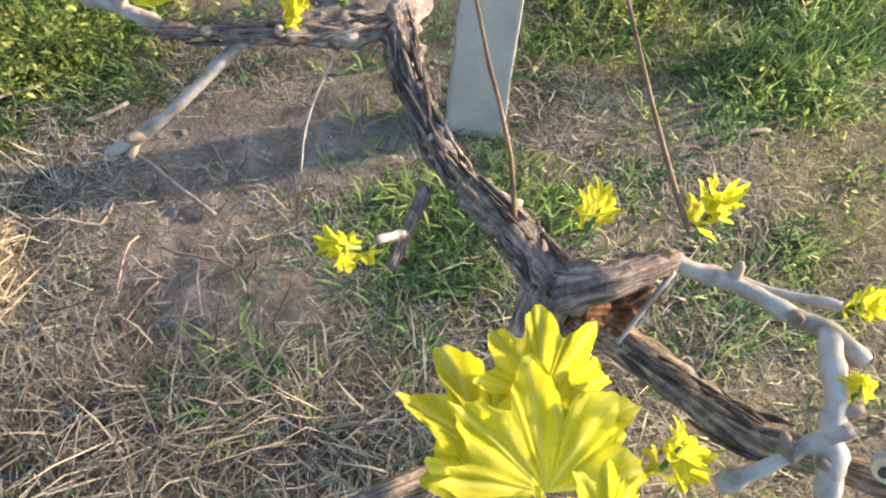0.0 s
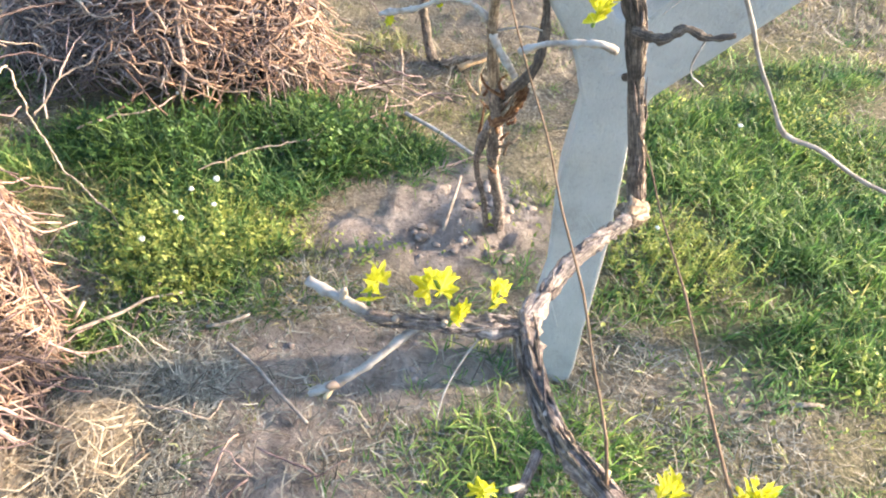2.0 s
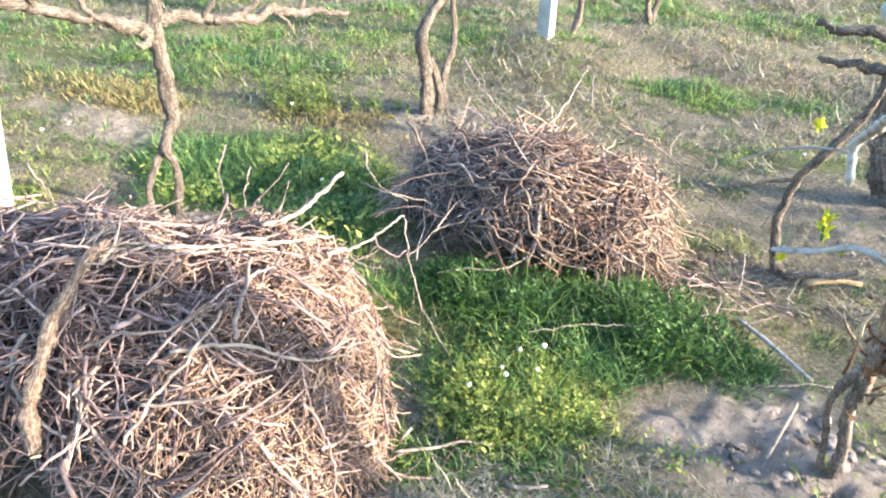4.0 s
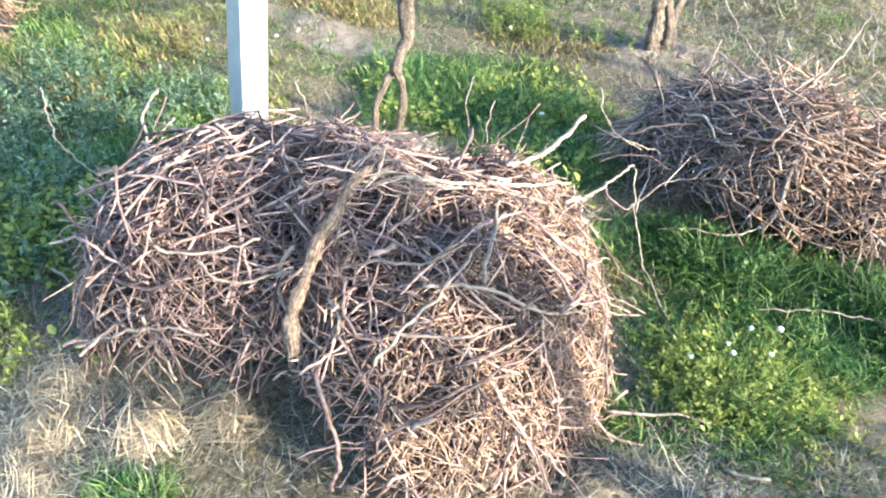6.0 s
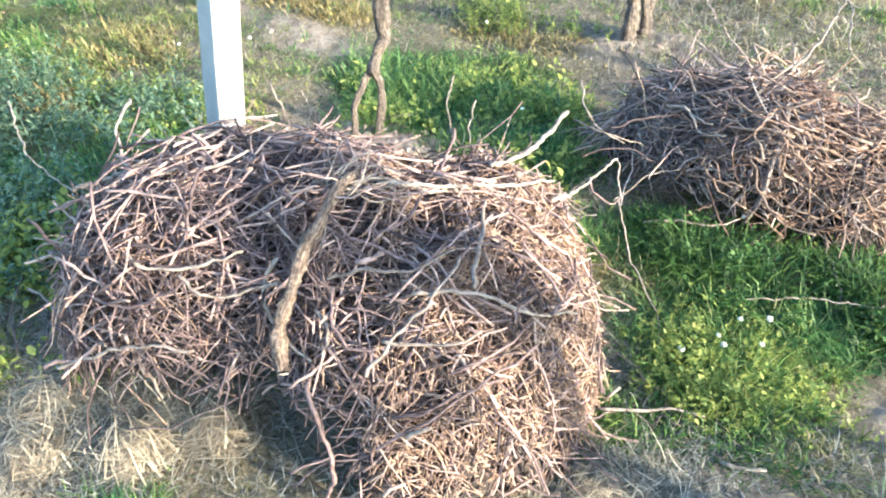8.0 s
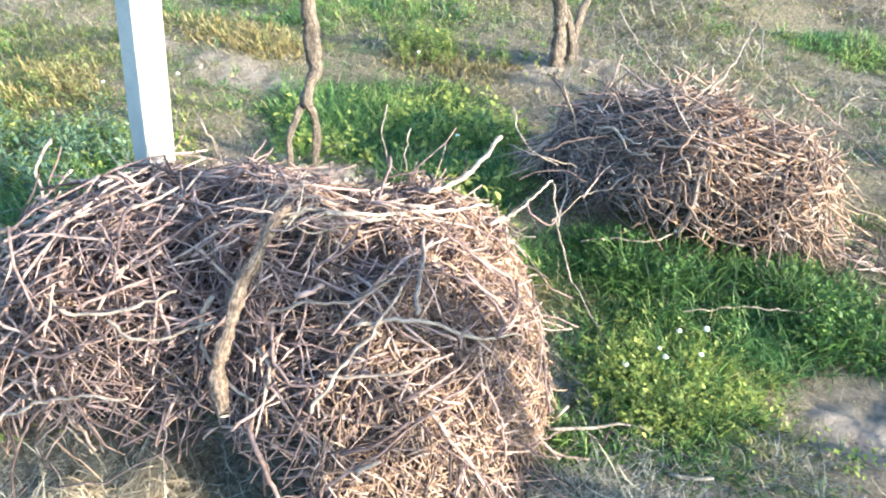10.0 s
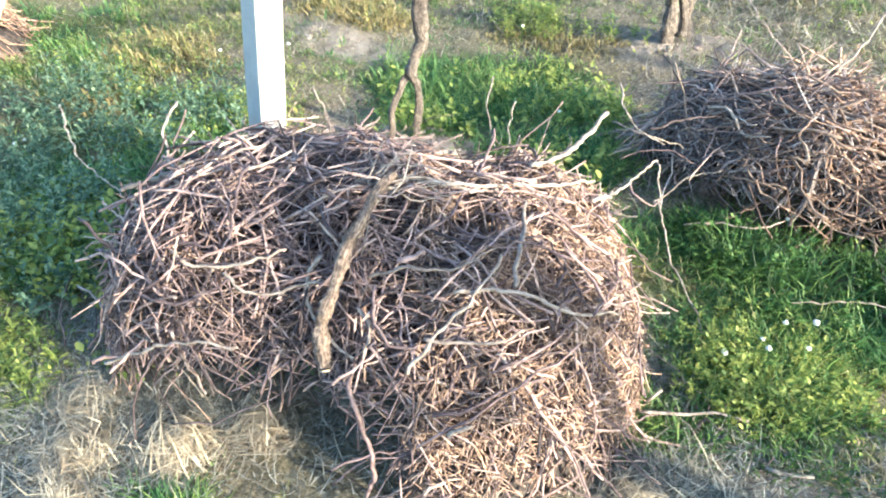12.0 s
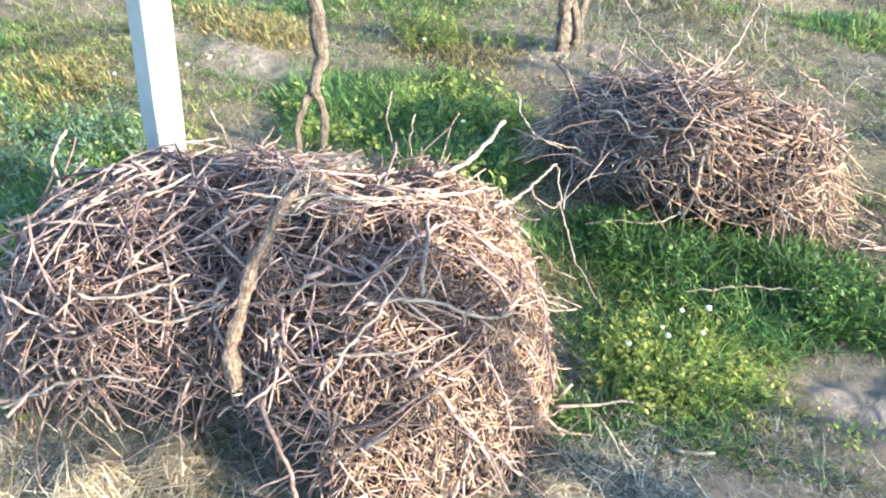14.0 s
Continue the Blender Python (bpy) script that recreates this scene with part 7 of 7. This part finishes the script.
lying("fallen_cane", [(-0.096, 1.228, 0.045), (-0.088, 1.29, 0.085), (-0.081, 1.36, 0.115)], 0.0045, PALE_CANE, "pale straight piece of cane leaning on soil clods", "stick")
lying("fallen_cane", [(-0.289, 1.718, 0.02), (-0.18, 1.645, 0.03), (-0.07, 1.572, 0.03)], 0.006, GREY_CANE, "grey dead cane lying on the soil", "stick")
lying("fallen_cane", [(0.705, 0.952, 0.015), (0.735, 0.958, 0.02), (0.765, 0.966, 0.015)], 0.006, PALE_CANE, "short white chip of cane on straw", "stick")
lying("fallen_cane", [(-0.760, 0.754, 0.025), (-0.686, 0.833, 0.022), (-0.655, 0.866, 0.032), (-0.598, 0.909, 0.022)], 0.004, PALE_CANE, "thin pale twig lying beside the weeds", "stick")
lying("fallen_cane", [(-0.768, 0.785, 0.02), (-0.755, 0.817, 0.05)], 0.004, PALE_CANE, "short pale twig poking up from the ground", "stick")
lying("fallen_cane", [(-0.461, 0.812, 0.020), (-0.388, 0.772, 0.020), (-0.331, 0.732, 0.018), (-0.255, 0.680, 0.015)], 0.0042, DULL_CANE, "grey dead cane lying on dusty soil", "stick")
lying("fallen_cane", [(-0.542, 0.637, 0.030), (-0.478, 0.643, 0.028), (-0.427, 0.644, 0.020), (-0.421, 0.698, 0.015)], 0.003, PALE_CANE, "pale forked twig lying beside straw", "stick")
lying("fallen_cane", [(-0.519, 0.842, 0.015), (-0.483, 0.861, 0.016), (-0.447, 0.895, 0.015)], 0.005, DULL_CANE, "short grey piece of cane on soil", "stick")
lying("broken_wood", [(-0.173, 2.002, 0.035), (-0.134, 2.038, 0.045), (-0.085, 2.08, 0.04), (-0.039, 2.115, 0.03)], 0.011, OCHRE_WOOD, "broken ochre piece of old wood on the soil", "stick")
lying("wooden_stake", [(-2.946, -0.20, -0.05), (-2.91, -0.06, 0.2), (-2.90, 0.02, 0.33), (-2.89, 0.13, 0.48), (-2.86, 0.42, 0.9)], 0.022, STAKE, "pale leaning wooden stake in the weeds", "stake")


def daisy(x, y, z, size, seed):
    """A small white wild flower on a thin stem."""
    h = float(ground_height(x, y))
    root = thing("wild_flower", (x, y, h), "small round white wild flower on a thin stem", "flower", "white wild flowers")
    a = np.random.default_rng(seed)
    limb("stem", [(x + a.normal(0, 0.008), y + a.normal(0, 0.008), h - 0.005), (x, y, h + z)], [0.0012, 0.0009], STEM, root, sides=5, step=0.02, seed=seed)
    bm = bmesh.new()
    bmesh.ops.create_icosphere(bm, subdivisions=2, radius=size, matrix=Matrix.Translation((x, y, h + z)))
    for v in bm.verts:
        d = v.co - Vector((x, y, h + z))
        v.co += d * a.uniform(-0.3, 0.35)
        v.co.z -= 0.35 * (v.co.z - h - z)
    me = bpy.data.meshes.new("bloom")
    bm.to_mesh(me)
    bm.free()
    part("bloom", me, PETAL, root, "white bloom")


for i, (x, y) in enumerate([(-0.676, 1.149), (-0.627, 1.178), (-0.725, 0.998), (-0.663, 1.061), (-0.60, 1.10), (-0.69, 1.09), (-0.872, 1.50), (-1.672, 1.46), (-2.819, -0.007), (-3.006, 0.84), (0.407, 1.326), (-3.03, -0.063), (-2.771, 0.023), (-2.3, 1.9), (-2.9, 1.1), (0.7, 1.9), (-0.37, 2.75)]):
    daisy(x, y, 0.085 + 0.02 * math.sin(i * 2.1), 0.0062 + 0.0014 * math.sin(i), 900 + i)


def clods(count, zones, box, lo, hi):
    """Lumps of dry earth, each an uneven faceted ball half sunk in the soil."""
    xy = spots(count, zones, box)
    ico = bmesh.new()
    bmesh.ops.create_icosphere(ico, subdivisions=2, radius=1.0)
    ico.verts.ensure_lookup_table()
    v0, f0 = np.array([v.co for v in ico.verts]), np.array([[v.index for v in f.verts] for f in ico.faces])
    ico.free()
    n = len(xy)
    r = lo + (hi - lo) * rng.uniform(0, 1, n) ** 4
    v = v0[None] * (1 + 0.22 * np.sin(v0 @ rng.normal(0, 3, (3, n)) + rng.uniform(0, 6, n)).T[:, :, None] + rng.normal(0, 0.17, (n, len(v0), 1))) * r[:, None, None] * np.stack([rng.uniform(0.8, 1.4, n), rng.uniform(0.8, 1.3, n), rng.uniform(0.35, 0.65, n)], 1)[:, None, :]
    v = v + np.stack([xy[:, 0], xy[:, 1], ground_height(xy[:, 0], xy[:, 1]) - 0.05 * r], 1)[:, None, :]
    t = (f0[None] + (np.arange(n) * len(v0))[:, None, None]).reshape(-1, 3)
    tagged(new("soil_clods", array_mesh("soil_clods", v.reshape(-1, 3), t, SOIL_LUMP)), "dry crumbly lumps of pale brown earth", "soil", kind="stuff")


clods(420, [z for z in BARE if 1.1 < z[1] < 1.4 and -1.0 < z[0] < 0.6], (-0.6, 0.5, 1.0, 1.6), 0.002, 0.013)
clods(300, [z for z in BARE if z[1] > 1.1 and z[0] < -1.0], (-3.2, -1.0, 1.0, 3.0), 0.003, 0.017)
clods(250, [z for z in BARE if z[1] < 1.1], (-2.2, 1.2, 0.3, 1.1), 0.0015, 0.009)
clods(7, [(0.12, 1.38, 0.12, 0.2, 0.0, 1.0), (-0.1, 1.4, 0.1, 0.06, 0.0, 1.0)], (-0.3, 0.35, 1.1, 1.65), 0.016, 0.03)
